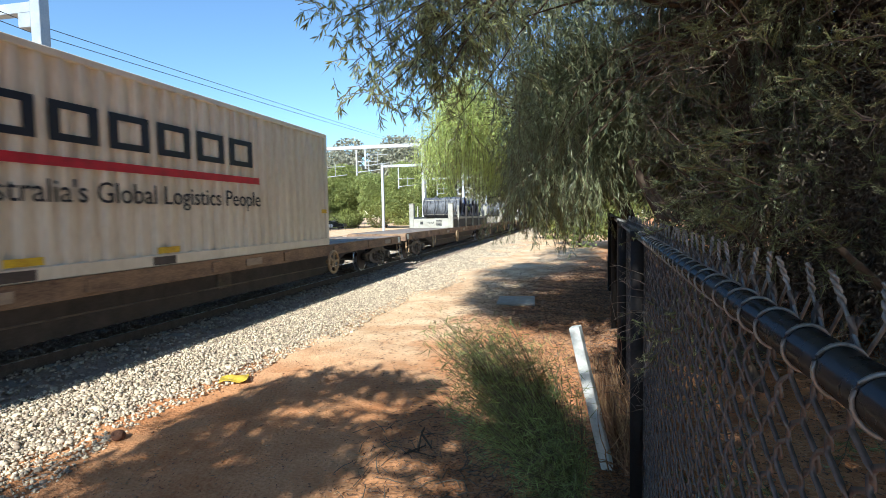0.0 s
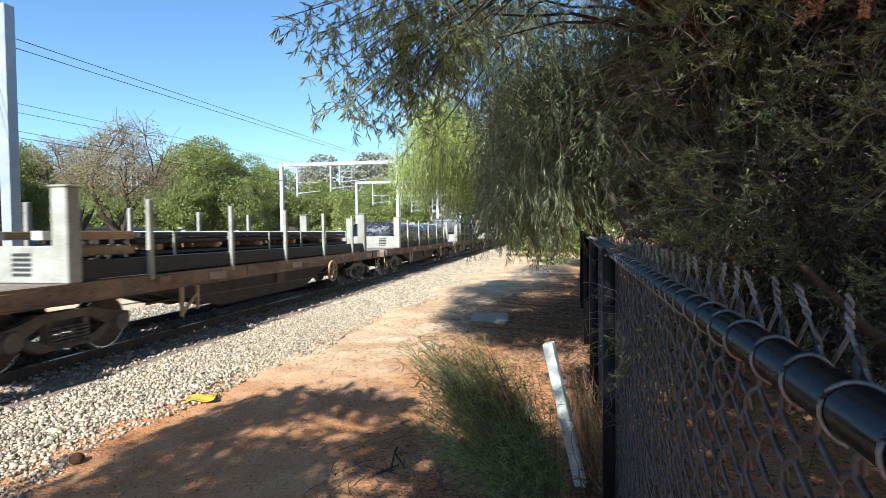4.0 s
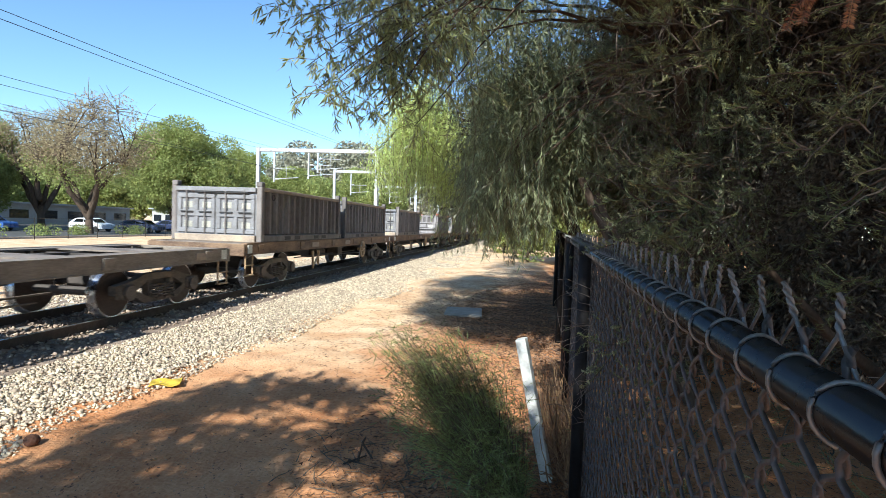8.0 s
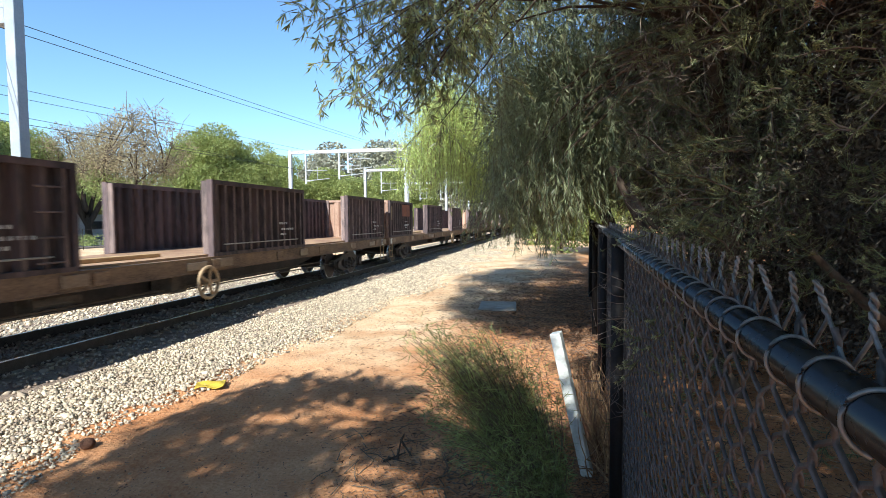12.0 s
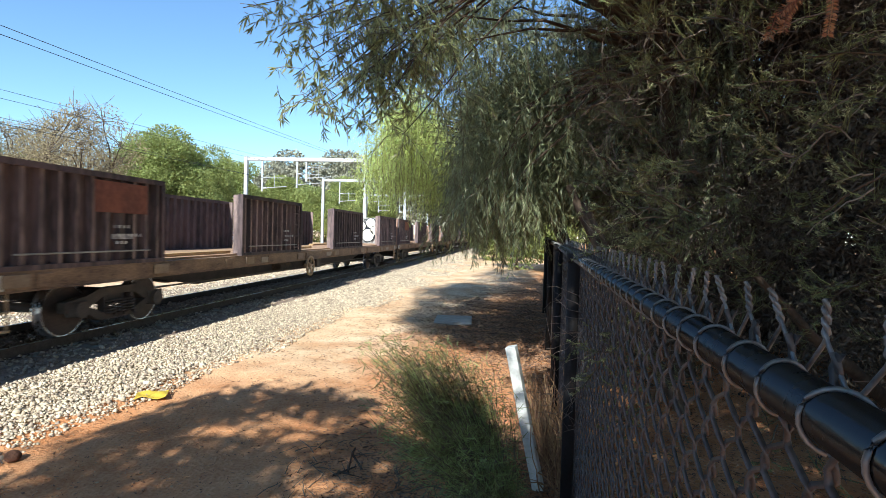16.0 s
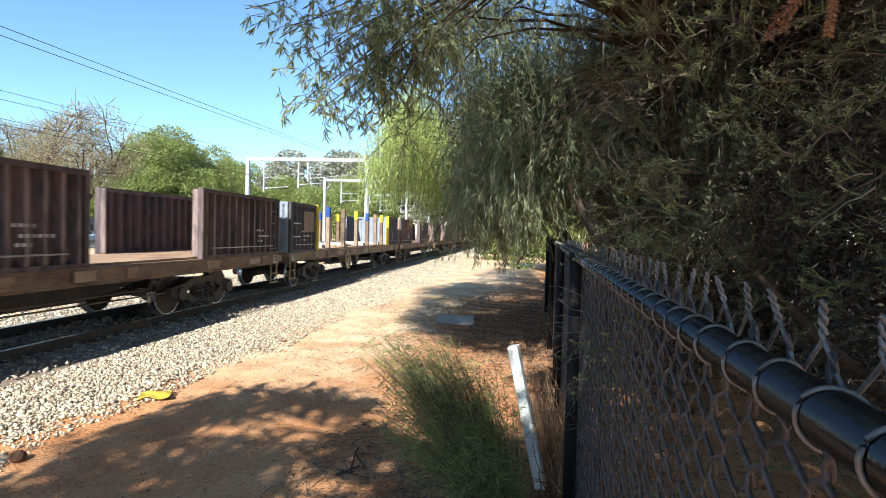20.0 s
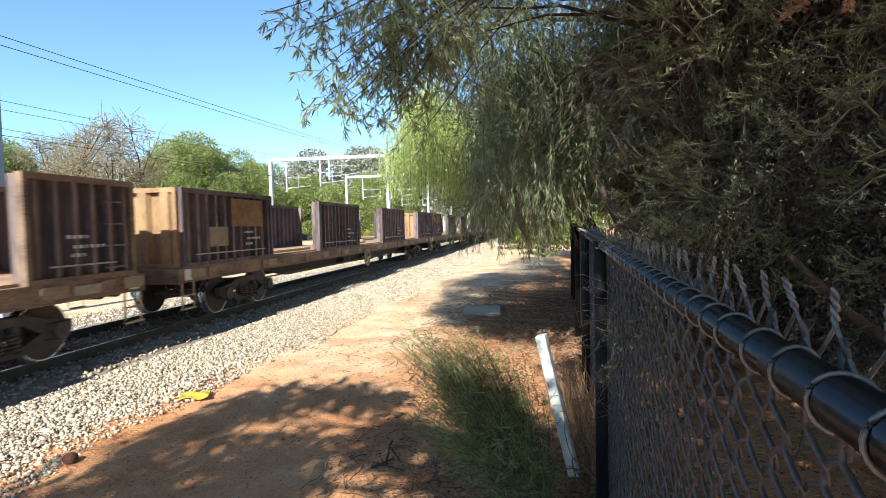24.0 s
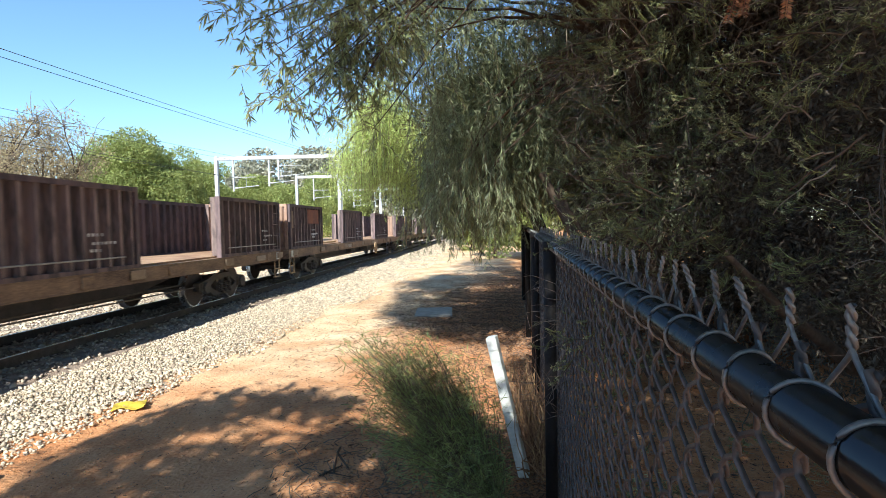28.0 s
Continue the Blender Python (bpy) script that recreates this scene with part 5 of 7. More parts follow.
for s, proto in ((258.6, proto_brown), (282.8, proto_brown), (306.9, proto_brown), (331.3, proto_ochre), (355.8, proto_graf), (380.0, proto_brown), (404.1, proto_brown), (428.2, proto_ochre), (467.7, proto_brown), (491.9, proto_brown), (534.0, proto_ochre), (557.6, proto_brown), (581.6, proto_ochre), (605.4, proto_brown), (629.7, proto_brown), (653.9, proto_ochre)):
    if proto.name not in first:
        first[proto.name] = True
        rolling(proto, s)
    else:
        rolling(copy_thing(proto, pose(0, 0, 0)), s)

# Blue-grey stanchion wagon
M_BLUEGREY = mat("blue_grey_paint", (0.12, 0.105, 0.115), 0.65, (0.05, 0.045, 0.05), 2.2, 25, 0.2, vary=0.2)
M_PALEBLUE = mat("pale_blue_paint", (0.30, 0.33, 0.39), 0.7, (0.20, 0.21, 0.24), 2.2, 25, 0.15)
stake_wagon = gondola(15.2, [(0.4, 2.5), (12.6, 14.7)], "blue-grey open wagon with yellow-edged walls and stanchions", M_BLUEGREY, M_PALEBLUE, seed=31, brake=5.6, patches=[(1.4, 2.2, 1.72, 2.35, M_TANPAINT, "faded brown sign panel"), (0.6, 1.1, 1.55, 1.58, M_SIGN, ""), (0.6, 1.1, 1.95, 1.98, M_SIGN, "")])
stake_wagon.name = "stanchion_wagon"
for sx in (1, -1):
    for y in (2.42, 12.5):
        bm = bmesh.new()
        x0, x1 = sorted((sx * 1.12, sx * 1.262))
        box(bm, x0, x1, y, y + 0.17, 1.106, 2.6, 0.01)
        part("edge_post", bm, M_YELLOW, stake_wagon, "yellow painted edge post")
rolling(stake_wagon, 452.5)
for sx in (1, -1):
    for i, (y, m) in enumerate(((3.9, M_TANPAINT), (5.6, M_SILL), (7.3, M_TANPAINT), (9.0, M_SILL), (10.4, M_TANPAINT), (11.6, M_SILL))):
        bm = bmesh.new()
        x0, x1 = sorted((sx * 1.04, sx * 1.18))
        box(bm, x0, x1, y - 0.08, y + 0.08, 1.15, 2.25, 0.012)
        st = part("stanchion", bm, m, stake_wagon)
        bm = bmesh.new()
        box(bm, x0 - 0.004, x1 + 0.004, y - 0.084, y + 0.084, 2.25, 2.6, 0.012)
        part("stanchion_cap", bm, (M_BLUE, M_SILL, M_YELLOW)[i % 3], st, "painted cap")
for k in range(4):
    bm = bmesh.new()
    box(bm, -1.0, 1.0, 3.6 + 2.6 * k, 3.9 + 2.6 * k, 1.146, 1.28, 0.01)
    part("cross_bearer", bm, M_GREYPAINT, stake_wagon)

# Short-walled wagon with orange graffiti
M_GRAF_D = mat("orange_graffiti", (0.48, 0.16, 0.05), 0.7, (0.12, 0.055, 0.04), 1.6, 8, 0.05, mixes=0.2)
SHORT = [(0.5, 2.35), (5.3, 7.15), (10.0, 11.9), (15.3, 17.15)]
graf = gondola(17.65, SHORT, "brown open wagon with orange graffiti on short walls", M_BROWN, M_OCHRE, seed=41, patches=[(0.62, 1.5, 1.25, 2.5, M_GRAF_D, "orange graffiti"), (5.45, 6.6, 1.25, 2.5, M_GRAF_D, "orange graffiti"), (10.2, 11.1, 1.25, 2.5, M_GRAF_D, "orange graffiti")], edge_mat=M_SILL)
rolling(graf, 516.1)


# ---- the fence ----
F0 = Vector((0.254, -0.022, 0.0))                       # a foot point on the fence line beside the camera
FD = Vector((math.sin(radians(4.8)), math.cos(radians(4.8)), 0))
FN = Vector((FD.y, -FD.x, 0))                           # away from the path


def rail_z(d):
    """The rail climbs slightly with the ground."""
    return 1.783 + 0.0085 * d


def on_fence(d, side=0.0, z=0.0):
    p = F0 + FD * d + FN * side
    return Vector((p.x, p.y, z))


def build_fence():
    fence = empty("chain_link_fence", pose(F0.x, F0.y, 0), "black coated chain-link fence with pipe top rail and posts", "fence")
    inv = Vector((F0.x, F0.y, 0))

    def loc(p):
        return p - inv

    bm = bmesh.new()
    rod(bm, loc(on_fence(-3, 0, rail_z(-3))), loc(on_fence(14.2, 0, rail_z(14.2))), 0.0265, 24)
    ob = part("top_rail", bm, M_BLACK, fence, "glossy black pipe")
    ob.data.polygons.foreach_set("use_smooth", [len(p.vertices) == 4 for p in ob.data.polygons])
    for d, r in ((-1.4, 0.03), (3.6, 0.04), (6.0, 0.04), (6.5, 0.035), (9.6, 0.045), (14.2, 0.05)):
        bm = bmesh.new()
        p = on_fence(d, -0.02, 0)
        rod(bm, loc(p) + Vector((0, 0, -0.15)), loc(p) + Vector((0, 0, rail_z(d) + (0.0 if d < 14 else 0.06))), r, 16)
        rod(bm, loc(p) + Vector((0, 0, rail_z(d) - 0.03)), loc(p) + Vector((0, 0, rail_z(d) + 0.028)), r + 0.006, 16)
        post = part("post", bm, M_POST, fence)
        post.data.polygons.foreach_set("use_smooth", [len(q.vertices) == 4 for q in post.data.polygons])
    # woven wire: zigzag strands that hook round their neighbours
    w, n = 0.102, 134
    lines, radii = [], []
    for i in range(n):
        d0 = -0.495 + i * w / 2
        pts = []
        for a in range(36):
            s = -1 if (a + i) % 2 == 0 else 1
            z = rail_z(d0) + 0.03 - a * w / 2
            for dz, k, dep in ((0.30, 0.72, 0.25), (0.0, 1.0, 1.0), (-0.30, 0.72, 0.25)):
                p = loc(on_fence(d0 + s * k * (w / 4 + 0.004), 0.037 + (s if dz >= 0 else -s) * 0.010 * (dep if dz else 0.0) + 0.003 * math.sin(i * 1.7 + a * 0.3), z + dz * w / 2))
                pts.append((p.x, p.y, p.z))
        lines.append(pts)
        radii.append(0.0048)
    V, F = tubes(lines, radii, 3)
    mesh_part("chain_wire", V, F, M_MESH, fence, True, "black diamond wire mesh")["kind"] = "stuff"
    lines, radii = [], []
    for i in range(92):
        pts = []
        for a in range(20):
            s = -1 if (a + i) % 2 == 0 else 1
            p = loc(on_fence(6.0 + i * 0.09 + s * 0.045, 0.037, rail_z(6.0 + i * 0.09) + 0.03 - a * 0.09))
            pts.append((p.x, p.y, p.z))
        lines.append(pts)
        radii.append(0.0035)
    V, F = tubes(lines, radii, 3)
    mesh_part("chain_wire", V, F, M_MESH, fence, True, "black diamond wire mesh")["kind"] = "stuff"
    # twisted barbs over the rail
    rg = np.random.default_rng(4)
    lines, radii = [], []
    for i in range(64):
        d = -0.495 + i * w
        lean, lx = rg.normal(0, 0.006), rg.normal(0, 0.006)
        base = rail_z(d) + 0.002
        for s in (1, -1):
            pts = []
            for a in np.linspace(0, 1, 15):
                if a < 0.4:
                    q = on_fence(d + s * w / 2 * (1 - a / 0.4), 0.037, base + 0.052 * a / 0.4)
                else:
                    b = (a - 0.4) / 0.6
                    q = on_fence(d + lean * b + 0.0026 * math.cos(11 * b + (0 if s > 0 else math.pi)), 0.037 + lx * b + 0.0026 * math.sin(11 * b + (0 if s > 0 else math.pi)), base + 0.052 + 0.042 * b)
                q = loc(q)
                pts.append((q.x, q.y, q.z))
            lines.append(pts)
            radii.append(0.0027)
    V, F = tubes(lines, radii, 5)
    mesh_part("twisted_barb", V, F, M_TIE, fence, True, "twisted wire ends")["kind"] = "stuff"
    # tie wires hooked over the rail
    proto = None
    for i in range(132):
        d = 0.115 + i * 0.104 + float(rg.normal(0, 0.006))
        m = Matrix.Translation(loc(on_fence(d, 0.0, rail_z(d)))) @ pose(0, 0, 0, 0, 0, -5.2 + float(rg.normal(0, 7)))
        if proto is None:
            a = np.linspace(radians(-15), radians(255), 18)
            rr = 0.0292 + 0.0 * a
            pts = np.stack([rr * np.cos(a) * 1.02, -0.002 * (a - 1.5), rr * np.sin(a)], -1)
            V, F = tubes([pts], [0.0025], 6)
            proto = mesh_part("tie_wire", V, F, M_TIE, fence, True)
            proto.matrix_basis = m
        else:
            share("tie_wire", proto, fence, m)


build_fence()


# ---- plants ----
def make_tree(name, at, label, trunk_lines, trunk_radii, leaf_sets, twigs=None, group=""):
    """A plant: an empty at its foot with a trunk, twigs and crown meshes."""
    t = empty(name, pose(*at), label, "bush" if "bush" in name else "tree", group)
    o = np.array(at)
    if trunk_lines:
        V, F = tubes([np.asarray(trunk_lines[0], float) - o], trunk_radii[:1], 9)
        mesh_part("trunk", V, F, M_BARK, t, True)
        few = len(trunk_lines) < 16
        for a, b in ([(i, i + 1) for i in range(1, len(trunk_lines))] if few else [(1, len(trunk_lines))]):
            V, F = tubes([np.asarray(p, float) - o for p in trunk_lines[a:b]], trunk_radii[a:b], 6)
            ob = mesh_part("bough" if few else "limbwork", V, F, M_BARK, t, True)
            if not few:
                ob["kind"] = "stuff"
    if twigs:
        V, F = tubes([np.asarray(p, float) - o for p in twigs[0]], twigs[1], 4)
        mesh_part("branchwork", V, F, twigs[2], t, True)["kind"] = "stuff"
    for (V, F, m) in leaf_sets:
        mesh_part("crown", V - o, F, m, t)["kind"] = "stuff"
    return t


def bend(p, q, rg, n=7, wob=0.12, sag=0.0):
    p, q = np.asarray(p, float), np.asarray(q, float)
    k = np.linspace(0, 1, n)[:, None]
    line = p + (q - p) * k
    L = np.linalg.norm(q - p)
    line += np.cumsum(rg.normal(0, wob * L / n / 2, (n, 3)), 0) * np.sin(np.pi * k)
    line[:, 2] -= sag * np.sin(np.pi * k[:, 0])
    return line


def weeping(rg, tops, lengths, leaf_len, leaf_w, spacing, sway=0.25, droop=1.0, splay=0.9):
    """Hanging strands with leaves along them. Returns twig lines and leaf data."""
    lines, P, D = [], [], []
    for p, L in zip(tops, lengths):
        n = max(4, int(L / 0.12))
        drift = rg.normal(0, sway, 3) * (1, 1, 0)
        k = np.linspace(0, 1, n)[:, None]
        line = p + drift * L * np.sqrt(k) + np.array([0, 0, -droop]) * L * k ** 1.15
        line += np.cumsum(rg.normal(0, 0.008, (n, 3)), 0)
        lines.append(line)
        m = max(3, int(L / spacing))
        u = rg.uniform(0.05, 1, m) * (n - 1)
        i = np.minimum(u.astype(int), n - 2)
        f = (u - i)[:, None]
        P.append(line[i] * (1 - f) + line[i + 1] * f)
        d = (line[i + 1] - line[i])
        d /= np.linalg.norm(d, axis=1, keepdims=True) + 1e-9
        D.append(d + rg.normal(0, splay, (m, 3)) * (1, 1, 0.6) * 0.6 + np.array([0, 0, -0.25]))
    P, D = np.concatenate(P), np.concatenate(D)
    n = len(P)
    V, F = leaf_quads(P, D, leaf_len * rg.uniform(0.55, 1.2, n), leaf_w * rg.uniform(0.7, 1.25, n), rg)
    return lines, V, F


def clumps(rg, centres, radii, n_each, leaf, flat=0.8, droop=-0.2, shell=0.55, narrow=0.62):
    """Leaves spread through clumps, thicker towards each clump's skin."""
    P, D = [], []
    for c, r in zip(centres, radii):
        m = int(n_each * r * r)
        d = rg.normal(size=(m, 3))
        d /= np.linalg.norm(d, axis=1, keepdims=True)
        rad = r * (shell + (1.06 - shell) * rg.random(m) ** 0.6)
        q = d * rad[:, None] * (1, 1, flat)
        P.append(c + q)
        D.append(d * 0.6 + rg.normal(0, 0.6, (m, 3)) + (0, 0, droop))
    P, D = np.concatenate(P), np.concatenate(D)
    n = len(P)
    return leaf_quads(P, D, leaf * rg.uniform(0.6, 1.3, n), leaf * narrow * rg.uniform(0.6, 1.2, n), rg)


def round_tree(x, y, h, r, seed, leaf_mat, label, n_each=290, leaf=0.32, trunk_h=0.17, clump=0.46, nclump=34, sparse=False, group="trees beyond the car park"):
    rg = np.random.default_rng(seed)
    th = h * trunk_h
    lines = [bend((x, y, -0.1), (x + rg.normal(0, 0.3), y + rg.normal(0, 0.3), th), rg, 6, 0.06)]
    radii = [np.linspace(0.036 * h * 0.55, 0.026 * h * 0.55, 6) * (1.5 if sparse else 1)]
    C, R = [], []
    for i in range(nclump):
        d = rg.normal(size=3)
        d /= np.linalg.norm(d)
        d[2] = d[2] * 0.95
        k = rg.uniform(0.62, 1.05) if sparse else rg.uniform(0.5, 1.0)
        c = np.array([x, y, th + (h - th) * 0.5]) + d * k * np.array([r * 0.78, r * 0.78, (h - th) * 0.56])
        c[2] = max(c[2], th * 0.75) if not sparse else max(c[2], h * (0.5 + 0.1 * rg.random()))
        C.append(c)
        R.append(min(c[2], r * 9) ** 0 * r * clump * rg.uniform(0.6, 1.15))
    stems = [lines[0][-1]]
    if sparse:
        stems = []
        for k in range(5):
            a = 2 * np.pi * (k + rg.uniform(0, 0.6)) / 5
            e = np.array([x + r * 0.5 * np.cos(a), y + r * 0.5 * np.sin(a), h * rg.uniform(0.42, 0.56)])
            lines.append(bend(lines[0][-2], e, rg, 8, 0.35))
            radii.append(np.linspace(0.024 * h, 0.013 * h, 8))
            stems.append(e)
    for c in C[:: 1 if sparse else 2]:
        s = min(stems, key=lambda q: np.linalg.norm(q - c))
        lines.append(bend(s, c, rg, 7, 0.3))
        radii.append(np.linspace((0.015 if sparse else 0.011) * h * 0.5, 0.03, 7))
    twigs = None
    if sparse:
        tl, tr = [], []
        for c, rr in zip(C, R):
            for _ in range(9):
                tl.append(bend(c + rg.normal(0, 0.2, 3), c + rg.normal(0, rr * 0.5, 3) + (0, 0, rr * 0.3), rg, 5, 0.4))
                tr.append(np.linspace(0.045, 0.015, 5))
        twigs = (tl, tr, M_TWIG)
    V, F = clumps(rg, C, R, n_each, leaf)
    sets = [(V, F, leaf_mat)]
    if sparse:
        low = [c - np.array([0, 0, 0.12 * h]) for c in C[::3] if c[2] < h * 0.66]
        V, F = clumps(rg, low, [r * clump * 0.8] * len(low), n_each, leaf)
        sets.append((V, F, M_LEAF_G))
    return make_tree("tree", (x, y, 0), label, lines, radii, sets, twigs, group)


# Beyond the tracks
GREEN = "leafy green tree beside the car park"
round_tree(-57, 44, 14.5, 6.5, 1, M_LEAF_G, GREEN)
round_tree(-40.5, 49.0, 13.4, 5.9, 2, M_LEAF_O, "half-bare brownish tree with forked dark trunk beside the car park", n_each=125, leaf=0.2, sparse=True, clump=0.36, nclump=36, trunk_h=0.14)
round_tree(-56, 60, 15.5, 5.5, 3, M_LEAF_O, "half-bare brownish tree beside the car park", n_each=125, leaf=0.21, sparse=True, clump=0.42, nclump=26, trunk_h=0.14)
round_tree(-63, 56, 13.0, 6.0, 4, M_LEAF_G, GREEN)
round_tree(-46.5, 72, 15.6, 6.8, 5, M_LEAF_G, GREEN, nclump=34)
round_tree(-41.5, 74, 13.0, 5.0, 6, M_LEAF_G, GREEN, nclump=24, trunk_h=0.15)
round_tree(-45, 92, 14.8, 4.2, 7, M_LEAF_G, GREEN)
round_tree(-55, 88, 14.0, 7.0, 8, M_LEAF_G, GREEN)
round_tree(-38, 96, 11.0, 5.5, 9, M_LEAF_G, GREEN, trunk_h=0.12)
round_tree(-29, 92, 10.0, 4.8, 10, M_LEAF_G, GREEN, trunk_h=0.12)
round_tree(-23, 105, 9.5, 5.0, 11, M_LEAF_G, GREEN, trunk_h=0.12)
for i in range(11):
    a = radians(25 + 2.6 * i)
    round_tree(-155 * math.sin(a), 155 * math.cos(a), 12.5 + 1.5 * math.sin(i * 2.1), 6.5, 50 + i, M_LEAF_G, "green tree behind the low building", n_each=110, leaf=0.6, trunk_h=0.06, group="trees behind the low building", nclump=28)
round_tree(-33, 120, 12.5, 6.0, 12, M_LEAF_G, GREEN, trunk_h=0.12)
for i, (x, y, h, r) in enumerate(((-58, 150, 24, 9), (-44, 155, 25, 9), (-33, 160, 25.5, 9), (-24, 150, 22, 8), (-15, 140, 19, 8), (-8, 120, 15, 7), (-70, 120, 18, 9), (-2, 95, 14, 7), (3, 60, 10, 5), (8, 45, 10, 5), (4, 120, 15, 7), (14, 60, 13, 7), (22, 45, 13, 7), (1.5, 78, 11, 5), (-4.5, 135, 16, 7))):
    round_tree(x, y, h, r, 30 + i, M_LEAF_GUM, "tall grey-green gum tree in the distance", n_each=40, leaf=0.95, group="gum trees in the distance", nclump=24)

for i, (x, y, h, r) in enumerate(((1.6, 33, 5.5, 2.2), (0.2, 43, 5.5, 2.4), (3.6, 30, 6.5, 2.6), (-0.4, 56, 6.5, 3.0), (2.6, 50, 7.5, 3.4))):
    round_tree(x, y, h, r, 70 + i, M_LEAF_G, "dense green shrub where the path narrows", n_each=420, leaf=0.2, trunk_h=0.08, clump=0.42, nclump=26, group="shrubs along the path")

# The weeping pepper tree over the path
def pepper_tree():
    rg = np.random.default_rng(21)
    lines = [bend((2.5, 14.2, -0.1), (1.2, 13.8, 3.6), rg, 7, 0.15)]
    radii = [np.linspace(0.2, 0.13, 7)]
    tops, lens = [], []
    for i in range(40):
        a, r = rg.uniform(0, 2 * np.pi), rg.uniform(0.1, 1.0) ** 0.6
        c = np.array([-2.0 + 0.95 * r * np.cos(a), 13.6 + 1.9 * r * np.sin(a), 5.0 - 1.3 * r ** 2 + rg.normal(0, 0.25)])
        lines.append(bend(lines[0][-1], c, rg, 8, 0.25, -0.4))
        radii.append(np.linspace(0.04, 0.008, 8))
        for _ in range(15):
            p = c + rg.normal(0, (0.26, 0.5, 0.3))
            low = rg.uniform(2.45, 3.3) if p[0] < -1.7 else rg.uniform(2.0, 3.0)
            tops.append(p)
            lens.append(max(0.3, min(rg.uniform(0.6, 2.2), p[2] - low)))
    # farther boughs mostly hidden by the willow, added to shade the path beyond
    back = []
    for i in range(95):
        y = rg.uniform(15.5, 25)
        back.append(np.array([y * rg.uniform(-0.06, 0.05), y, rg.uniform(3.9, 6.6)]))
    for c in back[::6]:
        lines.append(bend(lines[0][-1], c, rg, 8, 0.2, -0.4))
        radii.append(np.linspace(0.06, 0.012, 8))
    V3, F3 = clumps(rg, back, rg.uniform(0.45, 0.75, len(back)), 330, 0.13, 0.9, -0.7, 0.1, 0.3)
    tl, V, F = weeping(rg, tops, lens, 0.085, 0.013, 0.014, 0.10)
    V2, F2 = clumps(rg, [t + np.array([0, 0, -0.1]) for t in tops[::2]], np.full(len(tops[::2]), 0.36), 650, 0.08, 0.9, -0.7, 0.1, 0.26)
    make_tree("pepper_tree", (2.5, 14.2, 0), "weeping pepper tree with long hanging bright green fronds", lines, radii, [(V, F, M_LEAF_P), (V2, F2, M_LEAF_P), (V3, F3, M_LEAF_P)], (tl[::2], [0.004] * len(tl[::2]), M_TWIG))


pepper_tree()


